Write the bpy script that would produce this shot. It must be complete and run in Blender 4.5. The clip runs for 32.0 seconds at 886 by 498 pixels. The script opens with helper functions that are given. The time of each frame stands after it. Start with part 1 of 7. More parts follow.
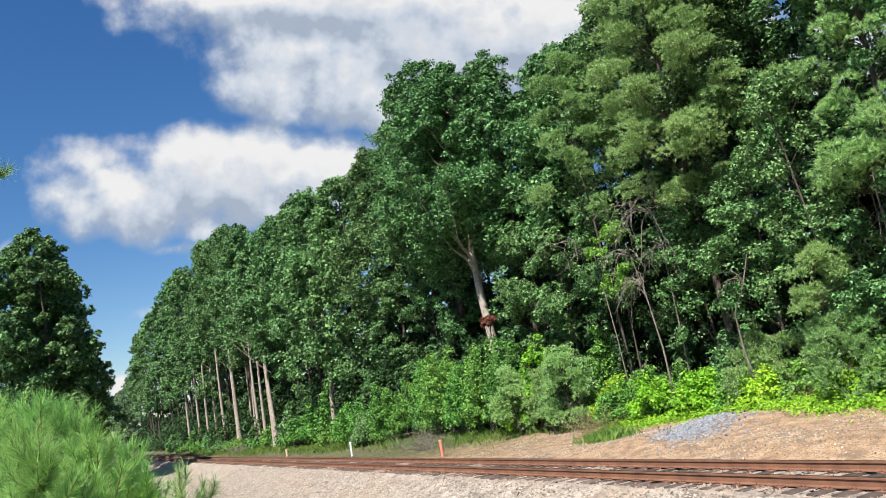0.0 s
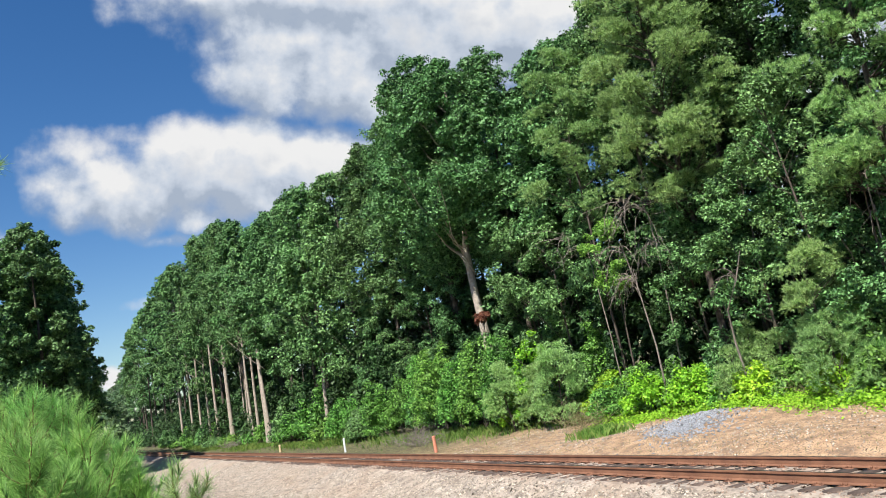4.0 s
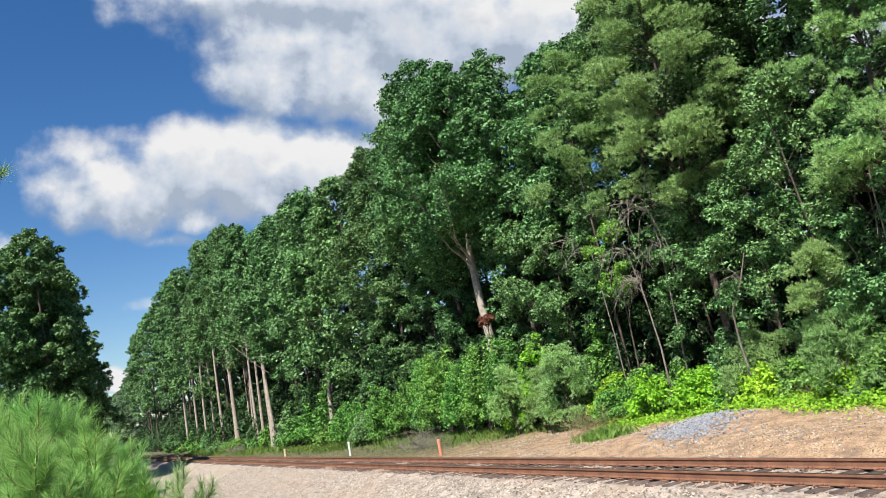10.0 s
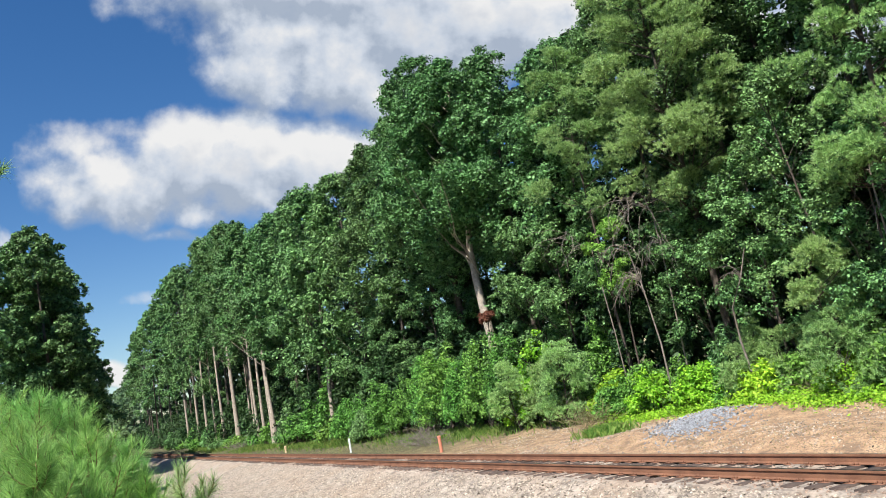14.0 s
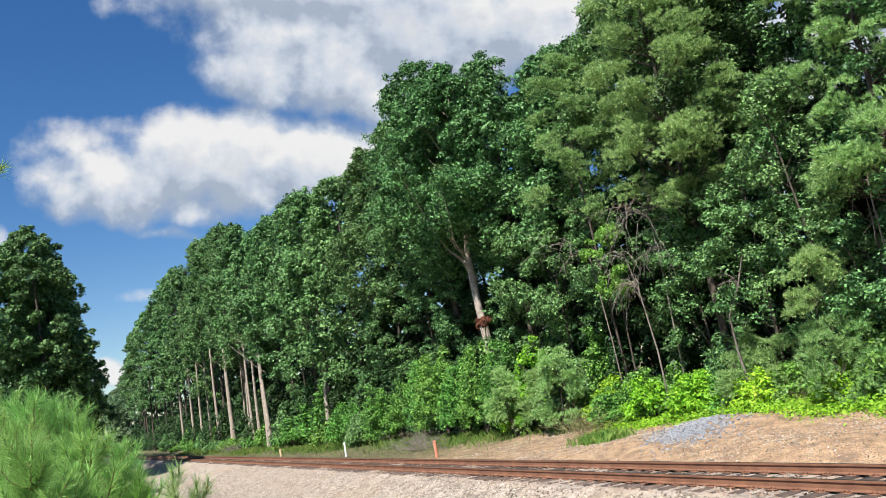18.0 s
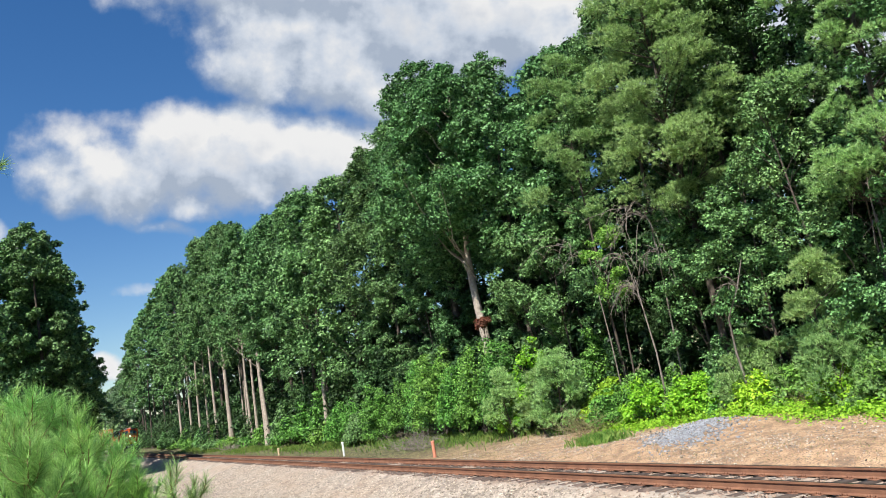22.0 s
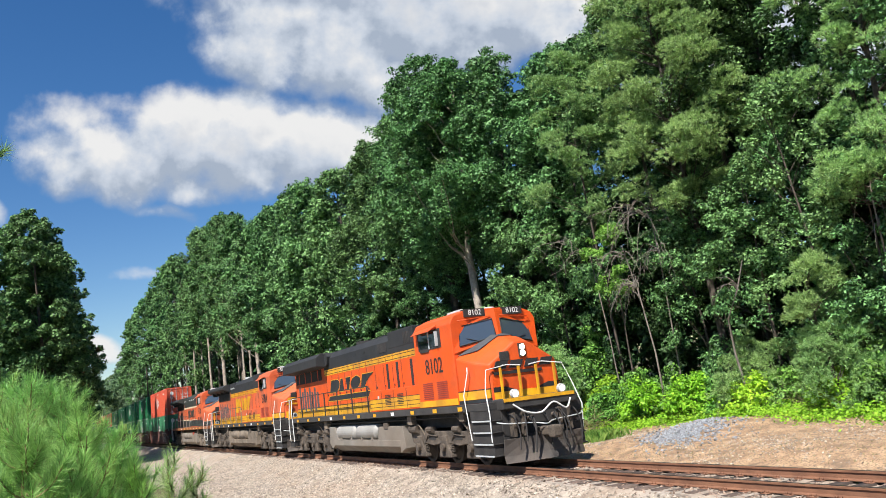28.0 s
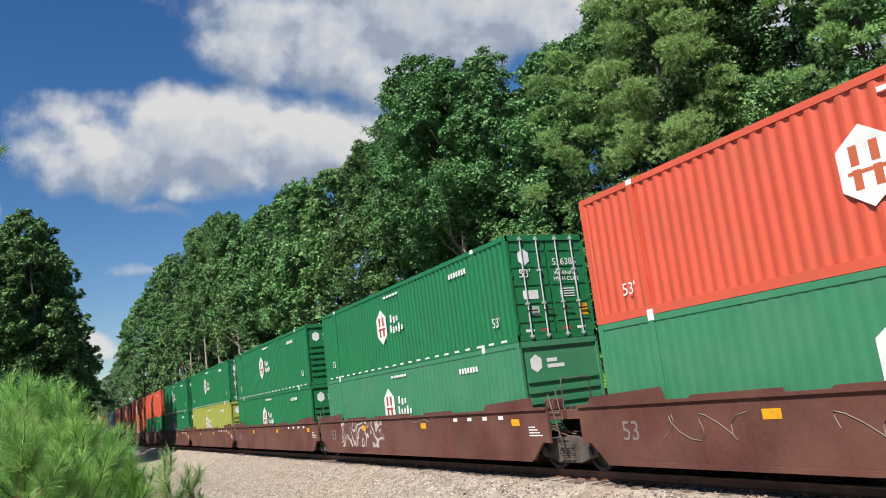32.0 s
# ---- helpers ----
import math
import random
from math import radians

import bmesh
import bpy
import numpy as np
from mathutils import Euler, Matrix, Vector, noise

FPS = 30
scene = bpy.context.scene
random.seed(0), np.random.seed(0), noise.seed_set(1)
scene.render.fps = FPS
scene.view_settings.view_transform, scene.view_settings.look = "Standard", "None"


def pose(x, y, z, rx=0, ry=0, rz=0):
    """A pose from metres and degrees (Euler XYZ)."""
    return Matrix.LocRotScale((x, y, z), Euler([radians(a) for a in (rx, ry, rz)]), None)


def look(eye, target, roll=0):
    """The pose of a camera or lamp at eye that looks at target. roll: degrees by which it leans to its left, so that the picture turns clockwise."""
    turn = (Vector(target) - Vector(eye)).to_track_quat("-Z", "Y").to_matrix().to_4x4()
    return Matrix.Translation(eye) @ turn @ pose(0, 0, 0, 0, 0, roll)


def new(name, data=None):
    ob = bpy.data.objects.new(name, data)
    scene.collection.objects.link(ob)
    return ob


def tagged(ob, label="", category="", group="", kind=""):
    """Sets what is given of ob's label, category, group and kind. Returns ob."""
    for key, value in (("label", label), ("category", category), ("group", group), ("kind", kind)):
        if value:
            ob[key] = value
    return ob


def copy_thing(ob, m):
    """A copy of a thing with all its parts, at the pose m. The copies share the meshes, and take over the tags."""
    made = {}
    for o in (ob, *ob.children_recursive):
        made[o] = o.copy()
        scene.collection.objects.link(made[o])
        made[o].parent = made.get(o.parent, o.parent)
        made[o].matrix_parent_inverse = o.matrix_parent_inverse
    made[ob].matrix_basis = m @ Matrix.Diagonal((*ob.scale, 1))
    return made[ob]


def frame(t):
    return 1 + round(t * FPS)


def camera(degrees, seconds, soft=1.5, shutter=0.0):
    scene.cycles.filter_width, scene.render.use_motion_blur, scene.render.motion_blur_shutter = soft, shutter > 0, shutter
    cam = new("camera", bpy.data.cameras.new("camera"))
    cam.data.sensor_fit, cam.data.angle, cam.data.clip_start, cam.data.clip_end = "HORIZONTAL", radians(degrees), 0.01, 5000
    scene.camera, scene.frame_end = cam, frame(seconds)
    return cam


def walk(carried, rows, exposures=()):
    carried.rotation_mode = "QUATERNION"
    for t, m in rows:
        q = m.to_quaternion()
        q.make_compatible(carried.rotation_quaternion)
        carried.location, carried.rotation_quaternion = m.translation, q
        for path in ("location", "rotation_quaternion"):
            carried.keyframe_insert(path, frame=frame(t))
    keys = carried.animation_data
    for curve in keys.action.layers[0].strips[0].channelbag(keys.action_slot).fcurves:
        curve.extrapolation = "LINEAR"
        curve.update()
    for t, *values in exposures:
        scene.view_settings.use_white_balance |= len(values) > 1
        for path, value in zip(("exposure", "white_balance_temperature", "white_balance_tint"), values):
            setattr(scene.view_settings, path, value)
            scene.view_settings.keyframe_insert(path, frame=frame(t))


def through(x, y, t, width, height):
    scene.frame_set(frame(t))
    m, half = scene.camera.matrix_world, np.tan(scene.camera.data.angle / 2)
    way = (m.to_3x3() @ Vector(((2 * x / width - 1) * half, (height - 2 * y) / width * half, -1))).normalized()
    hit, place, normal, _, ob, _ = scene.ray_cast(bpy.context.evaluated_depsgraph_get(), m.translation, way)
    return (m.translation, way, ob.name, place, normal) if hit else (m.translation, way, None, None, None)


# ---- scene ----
# camera: a hand-held phone, standing on the near bank and looking along the line
cam = camera(60.03, 32.0, soft=0.9)
EYE = Vector((0.0, -12.248, 2.726))


def aim(turn, tilt, roll):
    """The pose at EYE: degrees from the line towards its far side, upwards, and leaning."""
    a, b = radians(turn), radians(tilt)
    way = Vector((-math.cos(a) * math.cos(b), math.sin(a) * math.cos(b), math.sin(b)))
    return look(EYE, EYE + 10 * way, roll)


walk(cam, [
    (0, aim(27.73, 9.90, -10.61)), (0.5, aim(27.70, 9.86, -10.57)), (1, aim(27.76, 9.74, -10.41)),
    (1.5, aim(28.05, 9.61, -10.25)), (2, aim(28.08, 9.59, -10.31)), (2.5, aim(28.01, 9.52, -10.40)),
    (3, aim(28.03, 9.53, -10.58)), (3.5, aim(28.08, 9.53, -10.57)), (5.5, aim(28.22, 9.64, -10.37)),
    (6, aim(28.05, 9.70, -10.39)), (6.5, aim(27.87, 9.64, -10.46)), (7, aim(27.63, 9.71, -10.48)),
    (7.5, aim(27.50, 9.73, -10.50)), (8, aim(27.72, 9.75, -10.60)), (8.5, aim(27.95, 9.83, -10.66)),
    (9, aim(27.94, 9.90, -10.88)), (9.5, aim(27.89, 9.90, -10.94)), (10, aim(27.90, 9.82, -10.84)),
    (10.5, aim(27.91, 9.73, -10.77)), (11, aim(27.83, 9.64, -10.72)), (11.5, aim(27.87, 9.56, -10.78)),
    (12, aim(27.94, 9.54, -10.84)), (12.5, aim(27.92, 9.59, -10.88)), (13, aim(27.92, 9.59, -10.87)),
    (13.5, aim(27.87, 9.54, -10.73)), (14, aim(27.85, 9.58, -10.94)), (14.5, aim(27.86, 9.71, -10.97)),
    (16.5, aim(27.98, 9.59, -10.45)), (17, aim(28.01, 9.83, -10.43)), (17.5, aim(28.01, 9.89, -10.43)),
    (18, aim(28.07, 9.90, -10.26)), (18.5, aim(28.07, 9.90, -10.19)), (19, aim(27.99, 9.95, -10.33)),
    (19.5, aim(27.93, 9.94, -10.31)), (20, aim(27.90, 9.84, -10.13)), (20.5, aim(27.98, 9.82, -10.10)),
    (21, aim(28.07, 9.90, -10.18)), (21.5, aim(28.07, 9.96, -9.98)), (22, aim(28.10, 9.91, -9.81)),
    (22.5, aim(28.11, 9.79, -9.66)), (23, aim(28.07, 9.75, -9.52)), (23.5, aim(28.08, 9.78, -9.46)),
    (24, aim(28.07, 9.81, -9.45)), (24.5, aim(27.97, 9.78, -9.29)), (25, aim(27.90, 9.76, -9.18)),
    (25.5, aim(27.93, 9.80, -9.29)), (27.5, aim(27.95, 9.59, -8.84)), (28, aim(27.96, 9.54, -8.65)),
    (28.5, aim(28.05, 9.52, -8.66)), (29, aim(28.14, 9.59, -8.56)), (29.5, aim(28.18, 9.63, -8.42)),
    (30, aim(28.25, 9.60, -8.48)), (30.5, aim(28.31, 9.55, -8.47)), (31, aim(28.25, 9.47, -8.32)),
    (31.5, aim(28.21, 9.42, -8.47)), (32, aim(28.19, 9.48, -8.76)),
], exposures=((0, 0.76), (28, 0.74), (29, 0.66), (30.5, 0.57), (32, 0.47)))

# ---- light: a high summer sun behind the viewer's shoulder, blue sky with cumulus ----
SUN_EL, SUN_AZ = 53.0, 145.0          # degrees; azimuth from +y towards +x
world = bpy.data.worlds.new("world")
scene.world = world
world.use_nodes = True
wn, wl = world.node_tree.nodes, world.node_tree.links
sky = wn.new("ShaderNodeTexSky")
sky.sky_type, sky.sun_disc = "NISHITA", False
sky.sun_elevation, sky.sun_rotation = radians(SUN_EL), radians(SUN_AZ)
sky.air_density, sky.dust_density, sky.ozone_density = 1.0, 0.3, 2.0
wn["Background"].inputs["Strength"].default_value = 0.074
rich = wn.new("ShaderNodeHueSaturation")
rich.inputs["Saturation"].default_value, rich.inputs["Hue"].default_value = 1.33, 0.506
wl.new(sky.outputs[0], rich.inputs["Color"])
wl.new(rich.outputs[0], wn["Background"].inputs["Color"])
to_sun = Vector((math.sin(radians(SUN_AZ)) * math.cos(radians(SUN_EL)), math.cos(radians(SUN_AZ)) * math.cos(radians(SUN_EL)), math.sin(radians(SUN_EL))))
sun = new("sun", bpy.data.lights.new("sun", "SUN"))
sun.data.energy, sun.data.angle, sun.data.color = 5.0, radians(0.55), (1.0, 0.965, 0.91)
sun.matrix_world = look(to_sun * 100, (0, 0, 0))
scene.view_settings.exposure = 0.66

# ---- far backdrop: drifting cumulus, 3.8 km off ----
CLOUD_FAR, CLOUD_PX = 3800.0, 1357.0


def cloud_material():
    """Soft banks of cloud: rounded masses broken up by noise, brighter towards the sun; clear sky between."""
    g = bpy.data.node_groups.new("cloud_density", "ShaderNodeTree")
    g.interface.new_socket("P", in_out="INPUT", socket_type="NodeSocketVector")
    g.interface.new_socket("D", in_out="OUTPUT", socket_type="NodeSocketFloat")
    n, l = g.nodes, g.links
    gi, go = n.new("NodeGroupInput"), n.new("NodeGroupOutput")
    warp = n.new("ShaderNodeTexNoise")
    warp.inputs["Scale"].default_value, warp.inputs["Detail"].default_value = 0.011, 5
    l.new(gi.outputs[0], warp.inputs["Vector"])
    ws = n.new("ShaderNodeVectorMath")
    ws.operation = "MULTIPLY_ADD"
    l.new(warp.outputs["Color"], ws.inputs[0])
    ws.inputs[1].default_value, ws.inputs[2].default_value = (46, 46, 0), (-23, -23, 0)
    pos = n.new("ShaderNodeVectorMath")
    l.new(gi.outputs[0], pos.inputs[0])
    l.new(ws.outputs[0], pos.inputs[1])
    # centre x, centre y, half width, half height, thickness
    masses = [(-640, 95, 90, 62, 0.8), (-540, 90, 110, 70, 1.0), (-445, 150, 100, 88, 1.25), (-345, 140, 120, 95, 1.25), (-235, 140, 120, 80, 1.15), (-150, 140, 90, 70, 1.0), (-470, 60, 170, 34, 0.62),
              (-650, 165, 95, 46, 0.5), (-560, 190, 60, 22, 0.35),
              (-250, 385, 190, 85, 0.95), (-300, 305, 115, 70, 1.0), (-170, 310, 130, 90, 1.1), (-20, 380, 220, 115, 1.3), (-80, 260, 110, 62, 0.8), (-450, 425, 140, 46, 0.5), (130, 400, 170, 90, 1.2), (-140, 450, 420, 60, 1.2),
              (-575, -240, 42, 26, 0.9), (-775, 0, 26, 26, 0.5), (-520, -98, 44, 11, 0.34), (-470, 10, 60, 13, 0.32), (560, 260, 230, 170, 1.1), (760, 390, 180, 140, 1.1)]
    acc = None
    for cx, cy, rx, ry, w in masses:
        s = n.new("ShaderNodeVectorMath")
        s.operation = "SUBTRACT"
        l.new(pos.outputs[0], s.inputs[0])
        s.inputs[1].default_value = (cx, cy, 0)
        d = n.new("ShaderNodeVectorMath")
        d.operation = "DIVIDE"
        l.new(s.outputs[0], d.inputs[0])
        d.inputs[1].default_value = (rx, ry, 1)
        e = n.new("ShaderNodeVectorMath")
        e.operation = "DOT_PRODUCT"
        l.new(d.outputs[0], e.inputs[0])
        l.new(d.outputs[0], e.inputs[1])
        f = n.new("ShaderNodeMath")
        f.operation = "MULTIPLY_ADD"
        l.new(e.outputs["Value"], f.inputs[0])
        f.inputs[1].default_value, f.inputs[2].default_value = -0.75 * w, w
        if acc is None:
            acc = f.outputs[0]
        else:
            m = n.new("ShaderNodeMath")
            m.operation = "SMOOTH_MAX"
            l.new(acc, m.inputs[0])
            l.new(f.outputs[0], m.inputs[1])
            m.inputs[2].default_value = 0.25
            acc = m.outputs[0]
    fbm = n.new("ShaderNodeTexNoise")
    fbm.inputs["Scale"].default_value, fbm.inputs["Detail"].default_value, fbm.inputs["Roughness"].default_value = 0.0140, 8, 0.53
    l.new(gi.outputs[0], fbm.inputs["Vector"])
    k = n.new("ShaderNodeMath")
    k.operation = "MULTIPLY_ADD"
    l.new(fbm.outputs["Fac"], k.inputs[0])
    k.inputs[1].default_value, k.inputs[2].default_value = 1.42, -0.75
    add = n.new("ShaderNodeMath")
    l.new(acc, add.inputs[0])
    l.new(k.outputs[0], add.inputs[1])
    l.new(add.outputs[0], go.inputs[0])

    m = bpy.data.materials.new("cloud")
    n, l = nodes_of(m)
    n.remove(n["Principled BSDF"])
    tc = n.new("ShaderNodeTexCoord")
    sc = n.new("ShaderNodeVectorMath")
    sc.operation = "SCALE"
    l.new(tc.outputs["Object"], sc.inputs[0])
    sc.inputs["Scale"].default_value = CLOUD_PX / CLOUD_FAR
    sh = n.new("ShaderNodeVectorMath")
    l.new(sc.outputs[0], sh.inputs[0])
    sh.inputs[1].default_value = (22, 42, 0)
    d0, d1 = n.new("ShaderNodeGroup"), n.new("ShaderNodeGroup")
    d0.node_tree = d1.node_tree = g
    l.new(sc.outputs[0], d0.inputs[0])
    l.new(sh.outputs[0], d1.inputs[0])
    diff = n.new("ShaderNodeMath")
    diff.operation = "SUBTRACT"
    l.new(d0.outputs[0], diff.inputs[0])
    l.new(d1.outputs[0], diff.inputs[1])
    lit = n.new("ShaderNodeMapRange")
    lit.inputs["From Min"].default_value, lit.inputs["From Max"].default_value = -0.35, 0.38
    l.new(diff.outputs[0], lit.inputs[0])
    col = ramp_node(n, [(0.0, (0.46, 0.54, 0.67)), (0.45, (0.70, 0.77, 0.88)), (1.0, (1.0, 1.0, 1.0))])
    l.new(lit.outputs[0], col.inputs[0])
    em = n.new("ShaderNodeEmission")
    em.inputs["Strength"].default_value = 0.51
    thick = n.new("ShaderNodeMapRange")
    thick.interpolation_type = "SMOOTHSTEP"
    thick.inputs["From Min"].default_value, thick.inputs["From Max"].default_value = 0.95, 1.75
    thick.inputs["To Min"].default_value, thick.inputs["To Max"].default_value = 0.0, 0.8
    l.new(d0.outputs[0], thick.inputs[0])
    heavy = n.new("ShaderNodeMixRGB")
    l.new(thick.outputs[0], heavy.inputs[0])
    l.new(col.outputs[0], heavy.inputs[1])
    heavy.inputs[2].default_value = (0.48, 0.56, 0.70, 1)
    l.new(heavy.outputs[0], em.inputs["Color"])
    al = n.new("ShaderNodeMapRange")
    al.interpolation_type = "SMOOTHSTEP"
    al.inputs["From Min"].default_value, al.inputs["From Max"].default_value = -0.10, 0.74
    l.new(d0.outputs[0], al.inputs[0])
    tr, mx = n.new("ShaderNodeBsdfTransparent"), n.new("ShaderNodeMixShader")
    l.new(al.outputs[0], mx.inputs[0])
    l.new(tr.outputs[0], mx.inputs[1])
    l.new(em.outputs[0], mx.inputs[2])
    l.new(mx.outputs[0], n["Material Output"].inputs["Surface"])
    return m


cloud_me = bpy.data.meshes.new("backdrop_clouds")
cloud_me.from_pydata([(-2900, -1500, 0), (2900, -1500, 0), (2900, 2300, 0), (-2900, 2300, 0)], [], [(0, 1, 2, 3)])
clouds = tagged(new("backdrop_clouds", cloud_me), "white fair-weather cumulus drifting in a blue sky", "clouds", kind="structure")


def cloud_pose(right, up):
    """The backdrop's pose, shifted by that many metres across and up."""
    m = aim(27.9, 9.91, -10.83)
    return m @ Matrix.Translation((right, up, -CLOUD_FAR))

# ---- materials ----
def nodes_of(m):
    m.use_nodes = True
    return m.node_tree.nodes, m.node_tree.links


def ramp_node(n, stops):
    r = n.new("ShaderNodeValToRGB")
    while len(r.color_ramp.elements) < len(stops):
        r.color_ramp.elements.new(0.5)
    for e, (p, c) in zip(r.color_ramp.elements, stops):
        e.position, e.color = p, (*c, 1)
    return r


def surface(name, dark, light, scale=3.0, rough=0.8, metal=0.0, bump=0.2, fine=40.0, dirt=None, dirt_amount=0.0, island=0.0, per_object=0.0, dirt_scale=0.6):
    """Two scales of noise between two colours, grain relief, stains, and a shift per piece."""
    m = bpy.data.materials.new(name)
    n, l = nodes_of(m)
    p = n["Principled BSDF"]
    tc = n.new("ShaderNodeTexCoord")
    a, b = n.new("ShaderNodeTexNoise"), n.new("ShaderNodeTexNoise")
    a.inputs["Scale"].default_value, b.inputs["Scale"].default_value = scale, fine
    a.inputs["Detail"].default_value, b.inputs["Detail"].default_value = 6, 4
    for x in (a, b):
        l.new(tc.outputs["Object"], x.inputs["Vector"])
    mix = n.new("ShaderNodeMath")
    mix.operation = "MULTIPLY_ADD"
    l.new(b.outputs["Fac"], mix.inputs[0])
    mix.inputs[1].default_value = 0.4
    half = n.new("ShaderNodeMath")
    half.operation = "MULTIPLY"
    l.new(a.outputs["Fac"], half.inputs[0])
    half.inputs[1].default_value = 0.6
    l.new(half.outputs[0], mix.inputs[2])
    r = ramp_node(n, [(0.32, dark), (0.68, light)])
    l.new(mix.outputs[0], r.inputs[0])
    col = r.outputs[0]
    if dirt:
        d = n.new("ShaderNodeTexNoise")
        d.inputs["Scale"].default_value, d.inputs["Detail"].default_value = dirt_scale, 8
        l.new(tc.outputs["Object"], d.inputs["Vector"])
        dr = ramp_node(n, [(0.5 - 0.25 * dirt_amount, (0, 0, 0)), (0.75 - 0.25 * dirt_amount, (dirt_amount,) * 3)])
        l.new(d.outputs["Fac"], dr.inputs[0])
        mx = n.new("ShaderNodeMixRGB")
        l.new(dr.outputs[0], mx.inputs[0])
        l.new(col, mx.inputs[1])
        mx.inputs[2].default_value = (*dirt, 1)
        col = mx.outputs[0]
    if island or per_object:
        src = n.new("ShaderNodeNewGeometry").outputs["Random Per Island"] if island else n.new("ShaderNodeObjectInfo").outputs["Random"]
        v = n.new("ShaderNodeMapRange")
        k = island or per_object
        v.inputs["To Min"].default_value, v.inputs["To Max"].default_value = 1 - k, 1 + k
        l.new(src, v.inputs[0])
        hs = n.new("ShaderNodeHueSaturation")
        l.new(v.outputs[0], hs.inputs["Value"])
        l.new(col, hs.inputs["Color"])
        col = hs.outputs[0]
    l.new(col, p.inputs["Base Color"])
    p.inputs["Roughness"].default_value, p.inputs["Metallic"].default_value = rough, metal
    if bump:
        bp = n.new("ShaderNodeBump")
        bp.inputs["Strength"].default_value, bp.inputs["Distance"].default_value = bump, 0.02
        l.new(b.outputs["Fac"], bp.inputs["Height"])
        l.new(bp.outputs[0], p.inputs["Normal"])
    return m


def foliage(name, dark, light, gloss=0.25, through=0.35, yellow=None):
    """Leaf: diffuse with light coming through, a soft sheen, and a different tone per leaf and per clump."""
    m = bpy.data.materials.new(name)
    n, l = nodes_of(m)
    p, out = n["Principled BSDF"], n["Material Output"]
    g, tc, ns = n.new("ShaderNodeNewGeometry"), n.new("ShaderNodeTexCoord"), n.new("ShaderNodeTexNoise")
    ns.inputs["Scale"].default_value, ns.inputs["Detail"].default_value = 0.45, 3
    l.new(tc.outputs["Object"], ns.inputs["Vector"])
    mx = n.new("ShaderNodeMath")
    mx.operation = "MULTIPLY_ADD"
    l.new(g.outputs["Random Per Island"], mx.inputs[0])
    mx.inputs[1].default_value = 0.66
    sub = n.new("ShaderNodeMath")
    sub.operation = "MULTIPLY"
    l.new(ns.outputs["Fac"], sub.inputs[0])
    sub.inputs[1].default_value = 0.42
    l.new(sub.outputs[0], mx.inputs[2])
    r = ramp_node(n, [(0.2, dark), (0.75, light)] + ([(0.97, yellow)] if yellow else []))
    l.new(mx.outputs[0], r.inputs[0])
    info = n.new("ShaderNodeObjectInfo")
    vary = n.new("ShaderNodeMapRange")
    vary.inputs["To Min"].default_value, vary.inputs["To Max"].default_value = 0.82, 1.18
    l.new(info.outputs["Random"], vary.inputs[0])
    hs = n.new("ShaderNodeHueSaturation")
    l.new(vary.outputs[0], hs.inputs["Value"])
    l.new(r.outputs[0], hs.inputs["Color"])
    turn = n.new("ShaderNodeMath")
    turn.operation = "MULTIPLY"
    turn.inputs[1].default_value = 7.31
    l.new(info.outputs["Random"], turn.inputs[0])
    fr = n.new("ShaderNodeMath")
    fr.operation = "FRACT"
    l.new(turn.outputs[0], fr.inputs[0])
    hue = n.new("ShaderNodeMapRange")
    hue.inputs["To Min"].default_value, hue.inputs["To Max"].default_value = 0.488, 0.516
    l.new(fr.outputs[0], hue.inputs[0])
    l.new(hue.outputs[0], hs.inputs["Hue"])
    l.new(hs.outputs[0], p.inputs["Base Color"])
    p.inputs["Roughness"].default_value, p.inputs["Specular IOR Level"].default_value = 0.5, gloss
    t = n.new("ShaderNodeBsdfTranslucent")
    l.new(hs.outputs[0], t.inputs["Color"])
    mix = n.new("ShaderNodeMixShader")
    mix.inputs[0].default_value = through
    l.new(p.outputs[0], mix.inputs[1])
    l.new(t.outputs[0], mix.inputs[2])
    l.new(mix.outputs[0], out.inputs["Surface"])
    return m


LEAF = foliage("sweetgum_leaf", (0.009, 0.032, 0.010), (0.208, 0.392, 0.132), 0.25, 0.16)
# leaf colour darkened to stand in for shade inside the wood
LEAF_DARK = foliage("shade_dark_leaf", (0.004, 0.015, 0.005), (0.055, 0.115, 0.036), 0.2, 0.08)
# far leaves paled and greyed: distance haze put into the colour
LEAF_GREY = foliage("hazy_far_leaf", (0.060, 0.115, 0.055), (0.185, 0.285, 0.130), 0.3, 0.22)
SHRUB_LEAF = foliage("shrub_leaf", (0.016, 0.056, 0.010), (0.215, 0.440, 0.080), 0.3, 0.22)
MAPLE_LEAF = foliage("maple_leaf", (0.09, 0.20, 0.025), (0.34, 0.55, 0.10), 0.25, 0.3)
VINE_LEAF = foliage("vine_leaf", (0.13, 0.30, 0.020), (0.38, 0.66, 0.05), yellow=(0.48, 0.58, 0.07))
DEAD_LEAF = foliage("dead_leaf", (0.16, 0.06, 0.035), (0.30, 0.13, 0.08))
NEEDLE = foliage("pine_needle", (0.105, 0.215, 0.070), (0.460, 0.670, 0.250), 0.3, 0.3)
NEEDLE_YOUNG = foliage("young_pine_needle", (0.10, 0.27, 0.045), (0.47, 0.76, 0.22), 0.35, 0.38)
GRASS = foliage("grass_blade", (0.09, 0.19, 0.03), (0.25, 0.36, 0.08), yellow=(0.42, 0.38, 0.14))
STRAW = foliage("dry_grass", (0.22, 0.20, 0.09), (0.42, 0.38, 0.20))
BARK = surface("bark", (0.035, 0.027, 0.021), (0.13, 0.102, 0.08), 5, 0.95, bump=0.7, fine=22)
